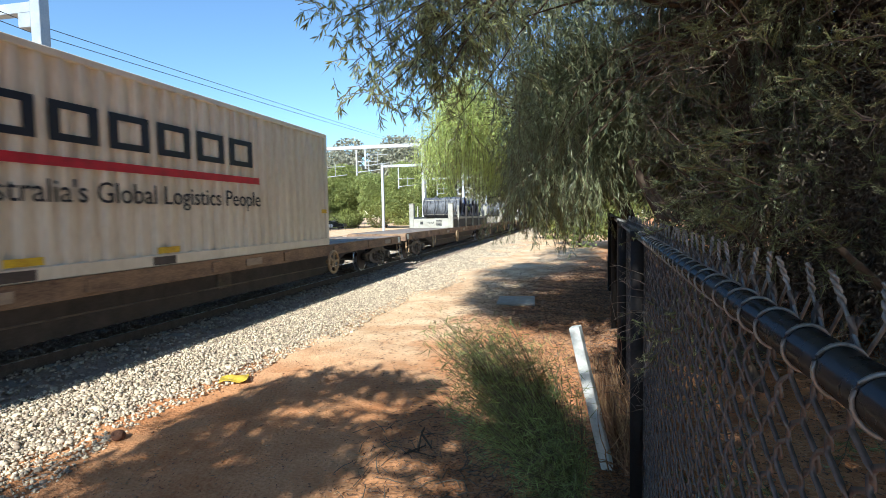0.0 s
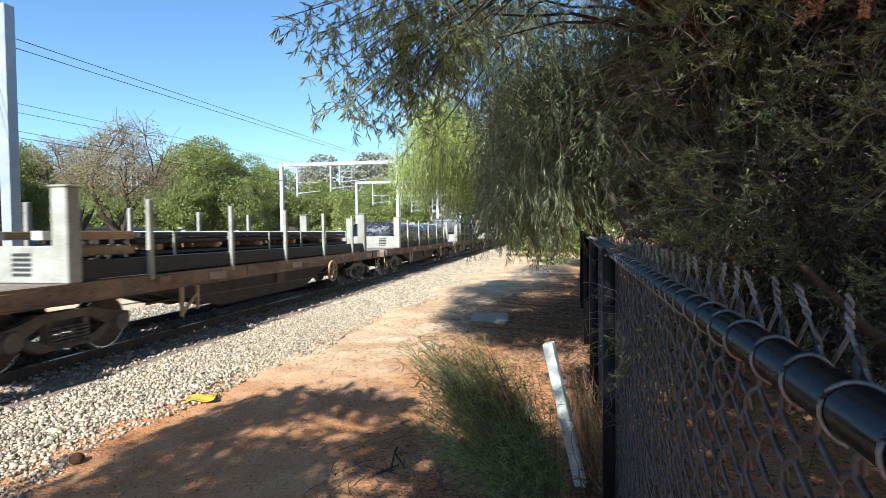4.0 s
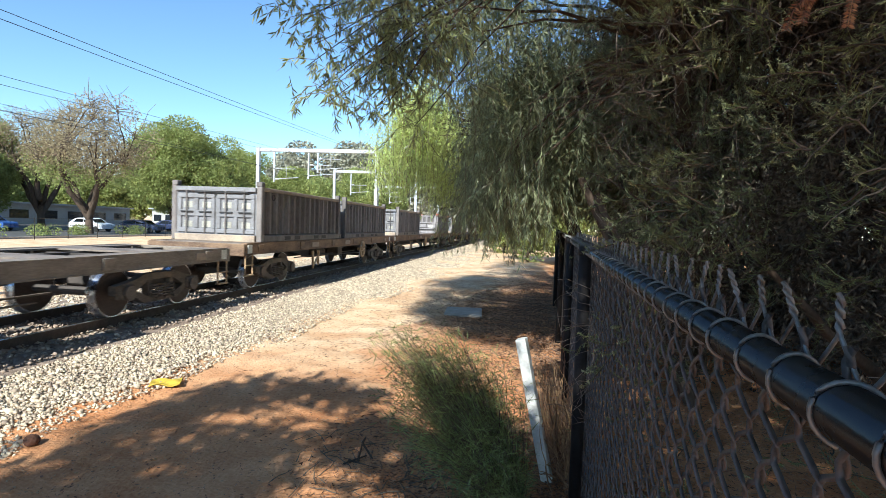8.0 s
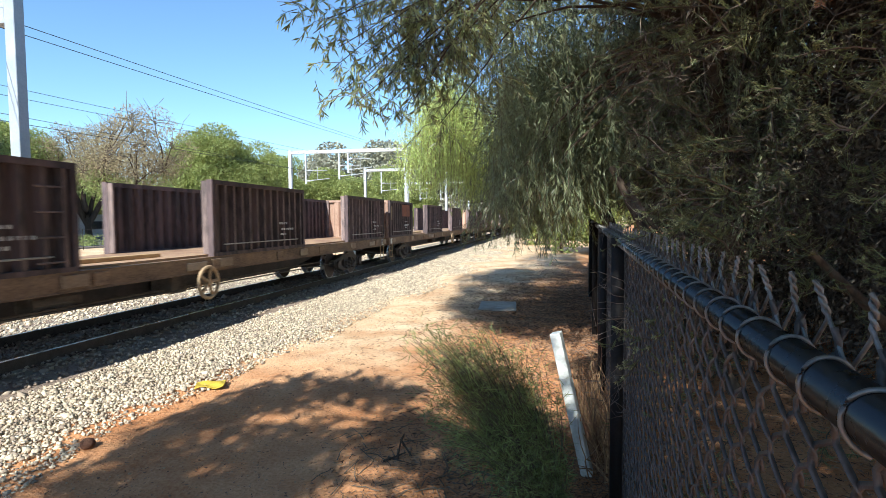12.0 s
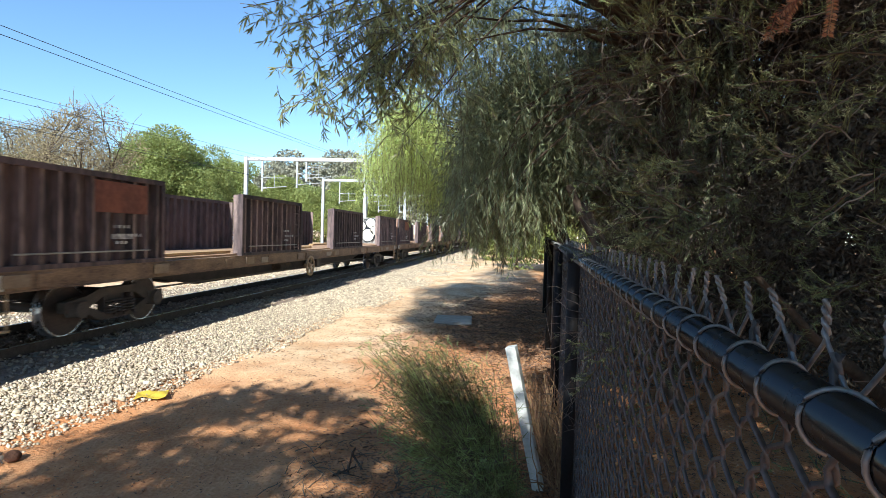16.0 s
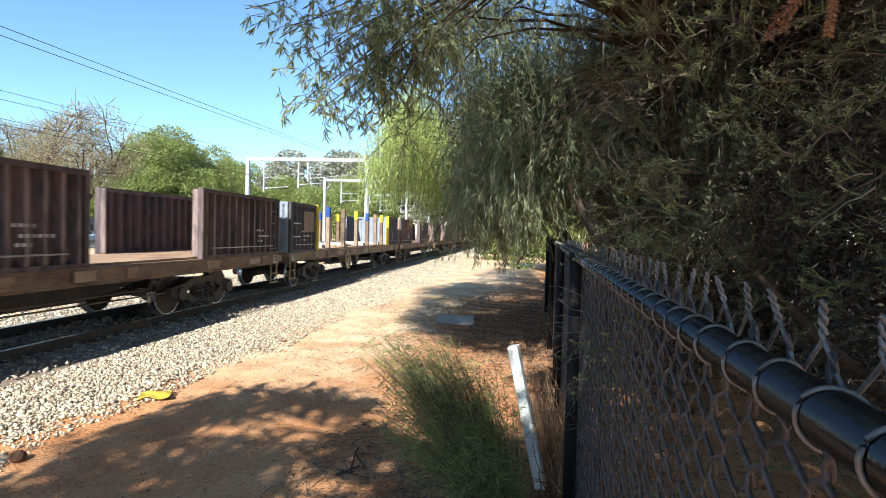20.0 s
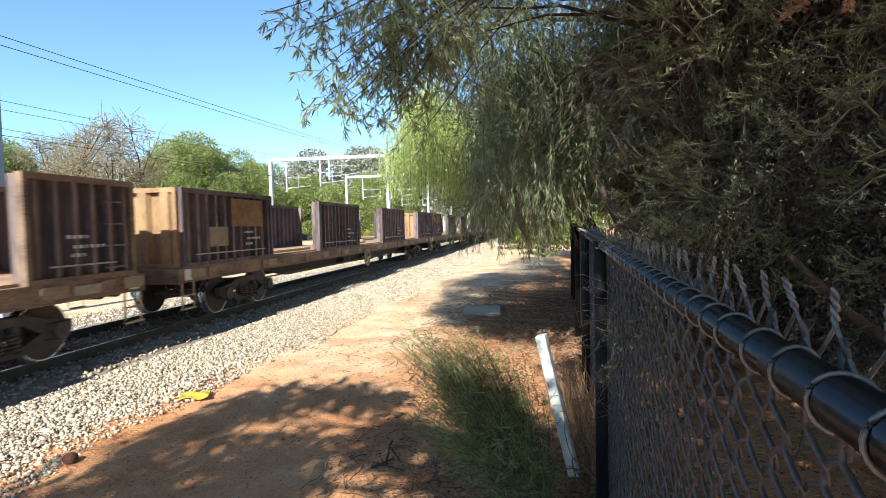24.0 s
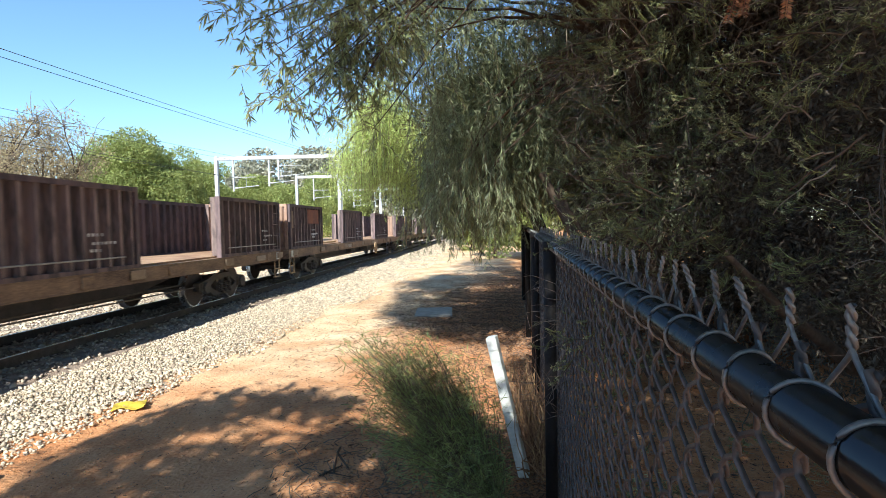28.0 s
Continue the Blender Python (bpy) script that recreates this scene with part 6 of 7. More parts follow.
def near_willow():
    """The narrow-leaved tree whose boughs hang in front of the sky."""
    rg = np.random.default_rng(5)
    foot = (2.9, 8.2, -0.1)
    lines = [bend(foot, (2.3, 7.6, 4.4), rg, 7, 0.15)]
    radii = [np.linspace(0.17, 0.11, 7)]
    hub = np.array([0.4, 6.6, 5.3])
    lines.append(bend(lines[0][-1], hub, rg, 8, 0.15, -0.2))
    radii.append(np.linspace(0.08, 0.035, 8))
    tops, lens = [], []
    ends = [(-2.62, 5.4, 4.22), (-2.2, 5.6, 4.12), (-1.95, 5.3, 3.72), (-1.8, 5.6, 3.45), (-1.35, 5.5, 3.55), (-1.2, 5.8, 4.3), (-1.05, 5.4, 3.35), (-1.7, 5.9, 4.0), (-1.5, 5.2, 3.3), (-2.0, 5.9, 4.5), (-1.0, 6.2, 4.7), (-1.4, 5.0, 4.15),
            (-2.12, 5.5, 3.55), (-2.1, 5.6, 3.3), (-1.9, 5.4, 3.12), (-1.62, 5.5, 3.05), (-1.4, 5.6, 3.15), (-1.75, 5.5, 3.7), (-1.18, 5.4, 3.2), (-1.3, 5.7, 3.6), (-0.95, 5.5, 2.95), (-2.3, 5.5, 3.95)]
    for e in ends:
        b = bend(hub + rg.normal(0, 0.12, 3), e, rg, 12, 0.16, -0.12)
        lines.append(b)
        radii.append(np.linspace(0.016, 0.004, 12))
        for j in range(27):
            u = rg.uniform(0.58, 1.0) * 11
            i = min(int(u), 10)
            tops.append(b[i] + (b[i + 1] - b[i]) * (u - i) + rg.normal(0, 0.11, 3))
            lens.append(rg.uniform(0.12, 0.42))
    tl, V, F = weeping(rg, tops, lens, 0.13, 0.018, 0.021, 0.6, 0.7, 1.0)
    tops2, lens2 = [], []
    for i in range(560):
        y = rg.uniform(6.3, 10.8)
        k = rg.uniform(-0.125, 0.42)
        x = y * k
        z = rg.uniform(2.3, 5.9)
        if k < -0.075 and z < 4.1 + 6 * (-0.075 - k):
            continue
        low = (1.75 + 0.6 * rg.random()) if k > -0.07 else (2.1 + 0.8 * rg.random())
        if z < low + 0.3:
            continue
        tops2.append(np.array([x, y, z]))
        lens2.append(max(0.3, min(rg.uniform(0.4, 1.2), z - low)))
    # a ragged low fringe over the path
    for i in range(280):
        y, k = rg.uniform(6.8, 9.6), rg.uniform(-0.075, 0.08)
        low = 1.36 + 0.8 * rg.random() ** 0.7 + (0.25 if math.sin(k * 95) > 0.2 else 0.0)
        z = low + rg.uniform(0.45, 0.95)
        tops2.append(np.array([k * y, y, z]))
        lens2.append(z - low)
    tl2, V2, F2 = weeping(rg, tops2, lens2, 0.12, 0.0095, 0.0105, 0.36, 0.97, 0.85)
    C = []
    while len(C) < 230:
        y = rg.uniform(7.5, 11.0)
        k = rg.uniform(-0.108, 0.42)
        z = rg.uniform(1.9, 5.9)
        if k < -0.03 and z > 3.4 and rg.random() < 0.7:
            continue
        if k < 0.2 and z < (2.4 if k > -0.07 else 3.9):
            continue
        C.append((k * y, y, z))
    for i in range(230):
        y, k = rg.uniform(8.0, 11.0), rg.uniform(-0.05, 0.27)
        C.append((k * y, y, rg.uniform(2.45 if k > -0.065 else 3.9, 4.7)))
    for i in range(20):
        y, k = rg.uniform(8.5, 11.5), rg.uniform(-0.10, 0.10)
        C.append((k * y, y, rg.uniform(4.4, 6.3)))
    V3, F3 = clumps(rg, C, rg.uniform(0.32, 0.6, len(C)), 1150, 0.125, 1.0, -0.9, 0.0, 0.17)
    for i in range(26):
        e = tops2[int(rg.integers(len(tops2)))]
        lines.append(bend(lines[0][-1], e, rg, 8, 0.3, -0.3))
        radii.append(np.linspace(0.04, 0.006, 8))
    # unseen high crown above the path, added to cast the shade on it
    C = []
    while len(C) < 200:
        z, gx, gy = rg.uniform(6.4, 8.2), rg.uniform(-3.0, 0.2), rg.uniform(7.2, 15.6)
        edge = np.interp(gy, (7, 8.5, 9.8, 10.9, 11.9, 14.9, 16.5, 18.0, 21.5), (0.5, 0.1, -0.75, -1.5, -2.0, -2.1, -2.6, -1.6, -0.8)) + 0.15 * math.sin(gy * 5.0)
        gap = math.sin(gx * 3.7 + 0.8 * gy) + math.sin(gy * 1.7 - gx) + (0.15 if gy < 11.5 else 0.0)
        if gx < edge + 0.25 or gap > 1.2 or gy - 1.36 * z > (z - 1.95) / 0.5:
            continue
        C.append((gx - 0.25 * z, gy - 1.36 * z, z))
    while len(C) < 240:
        z, gx, gy = rg.uniform(6.4, 8.2), rg.uniform(0.2, 2.2), rg.uniform(9.0, 12.6)
        if gy - 1.36 * z > (z - 1.95) / 0.5:
            continue
        C.append((gx - 0.25 * z, gy - 1.36 * z, z))
    while len(C) < 315:
        z, gx, gy = rg.uniform(6.6, 8.6), rg.uniform(-0.2, 2.4), rg.uniform(15.5, 25.0)
        if gx < -1.6 + 0.09 * gy or gy - 1.36 * z > (z - 1.95) / 0.48 or math.sin(gx * 4.1 + 1.0) + math.sin(gy * 1.9) > 1.2:
            continue
        C.append((gx - 0.25 * z, gy - 1.36 * z, z))
    while len(C) < 340:
        z, gx, gy = rg.uniform(6.8, 8.4), rg.uniform(-2.2, 0.4), rg.uniform(15.4, 16.5)
        if gy - 1.36 * z > (z - 1.95) / 0.5 or math.sin(gx * 3.7 + 0.8 * gy) + math.sin(gy * 1.7 - gx) > 1.1:
            continue
        C.append((gx - 0.25 * z, gy - 1.36 * z, z))
    # low clumps hidden behind the pepper tree, added for the same shade
    while len(C) < 410:
        z, gx, gy = rg.uniform(2.4, 4.4), rg.uniform(-1.9, 1.2), rg.uniform(17.6, 21.5)
        x, y = gx - 0.25 * z, gy - 1.36 * z
        if y < 14.3 or x < -0.13 * y:
            continue
        C.append((x, y, z))
    # hidden boughs behind the curtain, added to shade the path farther along
    while len(C) < 610:
        z, gx, gy = rg.uniform(2.8, 6.5), rg.uniform(-2.4, 2.0), rg.uniform(16.0, 33.0)
        x, y = gx - 0.25 * z, gy - 1.36 * z
        edge = np.interp(gy, (16.2, 18.0, 21.3, 24.6, 29.6, 33.5), (-2.4, -2.1, -1.7, -1.3, -0.3, 1.4))
        if gx < edge + 0.25 or not 12.5 < y < 26 or x < -0.13 * y or (x < -0.08 * y and z > 3.8) or math.sin(gx * 2.9 + 1.3) + math.sin(gy * 1.3 + gx) > 1.45:
            continue
        C.append((x, y, z))
    V4, F4 = clumps(rg, C, rg.uniform(0.25, 0.5, len(C)), 480, 0.15, 0.8, -0.5, 0.0, 0.3)
    for e in C[::14]:
        lines.append(bend(lines[0][-1], e, rg, 8, 0.3, -0.3))
        radii.append(np.linspace(0.06, 0.015, 8))
    V3, F3 = np.concatenate([V3, V4]), np.concatenate([F3, F4 + len(V3)])
    make_tree("willow_leaved_tree", foot, "narrow-leaved tree with drooping boughs over the fence", lines, radii, [(V, F, M_LEAF_WS), (V2, F2, M_LEAF_W), (V3, F3, M_LEAF_W)], (tl + tl2[::2], [0.003] * (len(tl) + len(tl2[::2])), M_TWIG))


near_willow()


M_DEAD = mat("dead_frond", (0.36, 0.17, 0.09), 0.85, (0.2, 0.09, 0.05), 6, 40, 0.0, vary=0.3, island=True)
FROND_A = ((1.06, 1.92, 2.80), (1.0, 1.9, 2.765), (0.95, 1.9, 2.73), (0.91, 1.9, 2.69), (0.889, 1.9, 2.62))
FROND_B = ((0.98, 1.9, 2.75), (0.95, 1.91, 2.70), (0.935, 1.9, 2.64))
FROND_C = ((1.08, 1.9, 2.80), (1.085, 1.9, 2.72), (1.075, 1.9, 2.63))


def needle_tree():
    """The dark needle-leaved tree close beyond the fence: brush-like sprays on bare inner twigs."""
    rg = np.random.default_rng(9)
    foot = (4.6, 6.2, -0.1)
    lines = [bend(foot, (4.3, 6.0, 4.5), rg, 8, 0.1), bend((2.3, 6.4, -0.1), (0.95, 6.9, 2.6), rg, 8, 0.12), bend((3.2, 4.6, 0.7), (1.75, 3.8, 1.75), rg, 8, 0.12)]
    radii = [np.linspace(0.2, 0.1, 8), np.linspace(0.09, 0.05, 8), np.linspace(0.06, 0.02, 8)]
    P, D, P2, D2, tw, P3 = [], [], [], [], [], []
    ropes = []

    def spray(c, way, L, tip, dry, stems=tw):
        n = 10
        k = np.linspace(0, 1, n)[:, None]
        way = way / np.linalg.norm(way)
        line = c + way * L * k + np.array([0, 0, -0.30 * L]) * k ** 2 + np.cumsum(rg.normal(0, 0.005, (n, 3)), 0)
        stems.append(line)
        flat = rg.normal(0, 0.4, 3) + np.array([0, 0, 1.0])
        flat /= np.linalg.norm(flat)
        near = math.hypot(c[0], c[1]) < 3.6
        for j in range(0 if dry else int(6 + L * 26) if near else int(7 + L * 30)):
            u = rg.uniform(0.15, 1) * (n - 1)
            i = min(int(u), n - 2)
            b = line[i] + (line[i + 1] - line[i]) * (u - i)
            d = line[i + 1] - line[i]
            d = d / np.linalg.norm(d) * 0.8 + 0.9 * (1 if j % 2 else -1) * np.cross(d / np.linalg.norm(d), flat) + rg.normal(0, 0.16, 3)
            d /= np.linalg.norm(d)
            sl = rg.uniform(0.03, 0.12) * (1.25 - 0.5 * u / (n - 1)) * (1 if near else 1.1)
            m = int(8 + sl * 260) if near else 1
            kk = rg.random(m)[:, None] ** 0.7
            e = b + d * sl * kk + np.array([0, 0, 0.45 * sl]) * kk ** 2
            ropes.append(np.stack([b + d * sl * q + np.array([0, 0, 0.45 * sl]) * q * q for q in (0, 0.5, 1)]))
            dd = d * 0.7 + rg.normal(0, 0.6, (m, 3))
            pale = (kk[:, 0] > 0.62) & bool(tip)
            P.append(e[~pale])
            D.append(dd[~pale])
            P2.append(e[pale])
            D2.append(dd[pale])
        if dry:
            for j in range(13):
                b = line[int(rg.integers(1, n))]
                P3.append(bend(b, b + rg.normal(0, 0.12, 3) + way * 0.06, rg, 5, 0.7))

    for i in range(1400):
        y = rg.uniform(1.6, 7.5)
        ang = rg.uniform(0.12, 1.15)
        x = max(0.55 + 0.09 * y, y * math.tan(ang))
        z = rg.uniform(1.3, 5.2) if rg.random() < 0.85 else rg.uniform(0.4, 2.5)
        if x > 6 or (x < 0.19 * y and z < 3.0) or (y < 2.0 and x < 1.3):
            continue
        way = np.array([-0.75, -0.5, 0.05]) + rg.normal(0, 0.5, 3)
        deep = rg.random()
        spray(np.array([x, y, z]), way, rg.uniform(0.25, 0.6), (deep > 0.6 if math.hypot(x, y) < 3.0 else deep > 0.9), deep < (0.42 if x < 0.31 * y else 0.04))
    # sprays that reach outwards, the light on their tips put into the pale colour
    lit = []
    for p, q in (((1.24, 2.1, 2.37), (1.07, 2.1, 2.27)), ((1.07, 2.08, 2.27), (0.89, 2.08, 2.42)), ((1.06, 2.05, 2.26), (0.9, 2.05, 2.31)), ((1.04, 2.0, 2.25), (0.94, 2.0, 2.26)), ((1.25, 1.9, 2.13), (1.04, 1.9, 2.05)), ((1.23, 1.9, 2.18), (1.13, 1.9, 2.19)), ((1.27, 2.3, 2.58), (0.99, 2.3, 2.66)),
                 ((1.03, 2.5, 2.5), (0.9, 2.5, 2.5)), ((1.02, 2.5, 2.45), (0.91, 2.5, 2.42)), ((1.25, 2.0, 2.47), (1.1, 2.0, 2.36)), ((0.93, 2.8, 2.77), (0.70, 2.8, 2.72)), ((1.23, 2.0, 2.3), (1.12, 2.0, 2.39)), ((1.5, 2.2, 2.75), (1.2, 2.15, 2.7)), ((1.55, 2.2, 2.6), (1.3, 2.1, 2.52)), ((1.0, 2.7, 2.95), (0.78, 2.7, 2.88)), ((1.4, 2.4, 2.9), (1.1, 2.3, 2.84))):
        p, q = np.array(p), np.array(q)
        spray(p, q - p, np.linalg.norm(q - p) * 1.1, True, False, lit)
    leafs = []
    V, F = tubes(lit, [np.linspace(0.0036, 0.0016, len(t)) for t in lit], 5)
    leafs.append((V, F, M_LEAF_DRY))
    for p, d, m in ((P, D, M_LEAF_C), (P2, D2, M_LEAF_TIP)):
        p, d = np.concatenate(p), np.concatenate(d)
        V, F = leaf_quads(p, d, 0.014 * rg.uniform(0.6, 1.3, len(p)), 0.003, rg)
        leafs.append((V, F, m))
    V, F = tubes(ropes, [(0.0017, 0.0024, 0.0010)] * len(ropes), 3)
    leafs.append((V, F, M_LEAF_C))
    V, F = tubes(P3, [0.0015] * len(P3), 3)
    leafs.append((V, F, M_LEAF_DRY))
    # a dead brown frond hanging among the sprays
    P4, D4, ribs = [], [], []
    for path in (FROND_A, FROND_B, FROND_C):
        path = np.array(path)
        k = np.linspace(0, len(path) - 1, 40)
        rib = np.stack([np.interp(k, np.arange(len(path)), path[:, c]) for c in range(3)], -1)
        ribs.append(rib)
        t = np.gradient(rib, axis=0)
        t /= np.linalg.norm(t, axis=1, keepdims=True)
        for s in (1, -1):
            P4.append(rib)
            D4.append(t * 0.5 + s * np.cross(t, [0.3, 1, 0.2]) + rg.normal(0, 0.1, t.shape))
    V, F = leaf_quads(np.concatenate(P4), np.concatenate(D4), 0.022, 0.006, rg)
    V2, F2 = tubes(ribs, [0.002] * 3, 4)
    leafs.append((np.concatenate([V, V2]), np.concatenate([F, F2 + len(V)]), M_DEAD))
    # bare pale boughs in the gaps
    for a, b, r in (((0.82, 5.0, 2.28), (1.08, 5.0, 1.86), 0.035), ((1.36, 5.0, 2.1), (1.62, 5.0, 1.97), 0.03), ((1.3, 5.6, 2.6), (0.85, 5.2, 2.75), 0.008), ((1.5, 5.4, 2.1), (0.8, 5.3, 2.5), 0.01), ((1.55, 2.2, 2.28), (1.21, 2.2, 2.03), 0.006), ((2.6, 3.2, 3.2), (1.6, 2.8, 2.7), 0.008)):
        lines.append(bend(a, b, rg, 8, 0.25))
        radii.append(np.linspace(r, r * 0.5, 8))
    # leaf mass deeper in and behind, in the shade-darkened leaf colour
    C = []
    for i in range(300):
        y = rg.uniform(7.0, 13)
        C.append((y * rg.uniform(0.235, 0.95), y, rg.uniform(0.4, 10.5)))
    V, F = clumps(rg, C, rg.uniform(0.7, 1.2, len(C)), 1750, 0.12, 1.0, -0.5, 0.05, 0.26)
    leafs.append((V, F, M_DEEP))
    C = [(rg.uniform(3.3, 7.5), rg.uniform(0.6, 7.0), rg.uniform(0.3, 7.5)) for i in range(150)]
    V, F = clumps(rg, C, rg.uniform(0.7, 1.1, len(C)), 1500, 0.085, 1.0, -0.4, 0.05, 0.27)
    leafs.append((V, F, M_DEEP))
    # its own unseen high crown over the fence, added to shade what is below
    C = [(rg.uniform(0.3, 6.5), rg.uniform(-0.5, 5.0), rg.uniform(6.2, 8.6)) for i in range(120)]
    V, F = clumps(rg, C, rg.uniform(0.5, 0.9, len(C)), 310, 0.185, 0.8, -0.3, 0.05)
    leafs.append((V, F, M_LEAF_C))
    make_tree("needle_leaved_tree", foot, "dark needle-leaved tree crowding over the fence", lines, radii, leafs, (tw, [np.linspace(0.0042, 0.0014, len(t)) for t in tw], M_TWIG_D))


needle_tree()


def shade_tree():
    """The tree behind the camera whose crown spreads overhead and shades the path."""
    rg = np.random.default_rng(19)
    foot = (3.2, -4.6, -0.1)
    lines = [bend(foot, (2.6, -4.2, 4.2), rg, 8, 0.1)]
    radii = [np.linspace(0.24, 0.15, 8)]
    C, R = [], []
    while len(C) < 330:
        z, gx, gy = rg.uniform(5.0, 7.4), rg.uniform(-3.9, 0.7), rg.uniform(0.5, 6.8)
        edge = np.interp(gx, (-3.9, -3.75, -3.42, -3.23, -2.88, -2.47, -1.92, -1.41, -1.05, -0.6, 0.2, 0.6), (3.2, 4.6, 5.35, 6.03, 6.59, 6.74, 6.48, 6.2, 5.6, 4.9, 4.6, 4.8))
        gap = math.sin(2.3 * gx + 1.1 * gy + 0.4) + math.sin(3.1 * gy - 1.7 * gx + 1.0) + 0.7 * math.sin(5.1 * gx + 2.0 * gy)
        if gy > edge - 0.3 or (gy < edge - 0.75 and gap > 0.2):
            continue
        C.append(np.array([gx - 0.25 * z, gy - 1.36 * z, z]))
        R.append(rg.uniform(0.22, 0.40))
    for i in range(84):
        z, gx, gy = rg.uniform(5.8, 7.4), rg.uniform(-0.2, 2.4), rg.uniform(0.6, 5.5)
        C.append(np.array([gx - 0.25 * z, gy - 1.36 * z, z]))
        R.append(rg.uniform(0.3, 0.5))
    for i in range(80):
        z, gx, gy = rg.uniform(4.6, 6.8), rg.uniform(0.75, 3.6), rg.uniform(1.8, 9.0)
        C.append(np.array([gx - 0.25 * z, gy - 1.36 * z, z]))
        R.append(rg.uniform(0.3, 0.5))
    for i in range(260):
        C.append(np.array([rg.uniform(0.5, 6.5), rg.uniform(-8.5, 2.2), rg.uniform(4.6, 7.0)]))
        R.append(rg.uniform(0.35, 0.65))
    V, F = clumps(rg, C, R, 420, 0.16, 0.7, -0.3, 0.1)
    for c in C[::9]:
        lines.append(bend(lines[0][-1], c, rg, 9, 0.2, -0.5))
        radii.append(np.linspace(0.07, 0.015, 9))
    make_tree("shade_tree", foot, "spreading tree that shades the path behind the fence", lines, radii, [(V, F, M_LEAF_W)])


shade_tree()


def bush():
    """Thin stems that fan up and away from the fence, thick with long grassy leaves."""
    rg = np.random.default_rng(13)
    foot = np.array((0.10, 3.50, -0.03))
    tw, P, D = [], [], []
    for i in range(510):
        d = rg.normal(size=3)
        d *= rg.random() ** 0.4 / np.linalg.norm(d)
        if i < 250:
            e = np.array((-0.32, 3.66, 0.70)) + d * (0.54, 0.42, 0.48)
        elif i < 330:
            e = np.array((-0.52, 3.62, 1.02)) + d * (0.32, 0.32, 0.22)
        elif i < 460:
            e = np.array((-0.07, 3.42, 0.38)) + d * (0.30, 0.40, 0.34)
        else:
            e = np.array((-0.50, 3.6, 1.16)) + d * (0.48, 0.3, 0.13)
        low = 0.04 + 0.95 * max(0.0, -0.24 - e[0])
        e[2] = max(e[2], low + 0.1 * rg.random())
        mid = foot + (e - foot) * 0.5 + np.array((0.06, 0.02, 0.06))
        line = np.concatenate([bend(foot + rg.normal(0, (0.05, 0.06, 0.0)), mid, rg, 5, 0.25), bend(mid, e, rg, 6, 0.3, -0.03)[1:]])
        tw.append(line)
        m = 40 if i < 250 else 28
        u = rg.uniform(0.42, 1.0, m) * 9
        i0 = np.minimum(u.astype(int), 8)
        f = (u - i0)[:, None]
        p = line[i0] * (1 - f) + line[i0 + 1] * f + rg.normal(0, 0.02, (m, 3))
        d = line[i0 + 1] - line[i0]
        d /= np.linalg.norm(d, axis=1, keepdims=True)
        P.append(p)
        D.append(d * 0.35 + rg.normal(0, 0.65, (m, 3)) + (0, 0, -0.1))
    P, D = np.concatenate(P), np.concatenate(D)
    V, F = leaf_quads(P, D, rg.uniform(0.05, 0.125, len(P)), rg.uniform(0.0035, 0.0065, len(P)), rg)
    stems = [bend((0.16, 3.46, -0.05), (-0.02, 3.44, 0.42), rg, 7, 0.12), bend((-0.02, 3.44, 0.42), (-0.32, 3.5, 0.85), rg, 7, 0.15), bend((0.03, 3.45, 0.30), (0.02, 3.5, 0.75), rg, 7, 0.15)]
    make_tree("bush", tuple(foot), "wispy green narrow-leaved bush growing beside the path", stems, [np.linspace(0.014, 0.010, 7), np.linspace(0.009, 0.004, 7), np.linspace(0.008, 0.003, 7)], [(V, F, M_LEAF_B)], (tw, [np.linspace(0.004, 0.001, 10)] * len(tw), M_TWIG))


bush()

# ---- small things by the path ----
stake = empty("white_stake", pose(0.425, 4.25, -0.05), "weathered white-painted timber stake leaning by the fence", "stake")
bm = bmesh.new()
m_st = look((0, 0, 0), (-0.243, 0.10, 1.10)) @ pose(0, 0, 0, 0, 180, 0)
box(bm, -0.066, 0.066, -0.04, 0.04, -0.1, 1.14, 0.004)
ob = part("post", bm, M_STAKE, stake)
v_st = Vector((-0.243, 0.10, 1.10))
ob.matrix_basis = v_st.to_track_quat("Z", "Y").to_matrix().to_4x4() @ pose(0, 0, 0, 0, 0, 12)

bm = bmesh.new()
box(bm, -0.42, 0.42, -0.58, 0.58, -0.08, 0.004, 0.01)
box(bm, -0.36, 0.36, -0.5, 0.5, 0.004, 0.012, 0.004)
lid = part("pit_lid", bm, M_LID, None, "", pose(-0.82, 12.35, 0.0, 0, 0, 2))
tagged(lid, "flat grey concrete service pit lid set in the dirt", "pit lid")

bm = bmesh.new()
bmesh.ops.create_grid(bm, x_segments=8, y_segments=8, size=0.16)
for v in bm.verts:
    v.co.z = 0.02 * math.sin(v.co.x * 22) * math.sin(v.co.y * 17 + 1) + 0.015
    v.co.y *= 0.8
bmesh.ops.solidify(bm, geom=bm.faces[:], thickness=0.008)
sheet = part("yellow_sheet", bm, M_SHEET, None, "", pose(-3.82, 5.8, 0.01, 0, 0, 25))
tagged(sheet, "crumpled yellow plastic sheet lying at the ballast edge", "litter")

bm = bmesh.new()
bmesh.ops.create_icosphere(bm, subdivisions=2, radius=0.06)
for v in bm.verts:
    v.co *= 1 + 0.3 * noise.noise(v.co * 14)
    v.co.z *= 0.8
clod = part("dirt_clod", bm, M_CLOD, None, "", pose(-3.84, 4.02, 0.04))
tagged(clod, "dark reddish clod of earth beside the ballast", "clod")

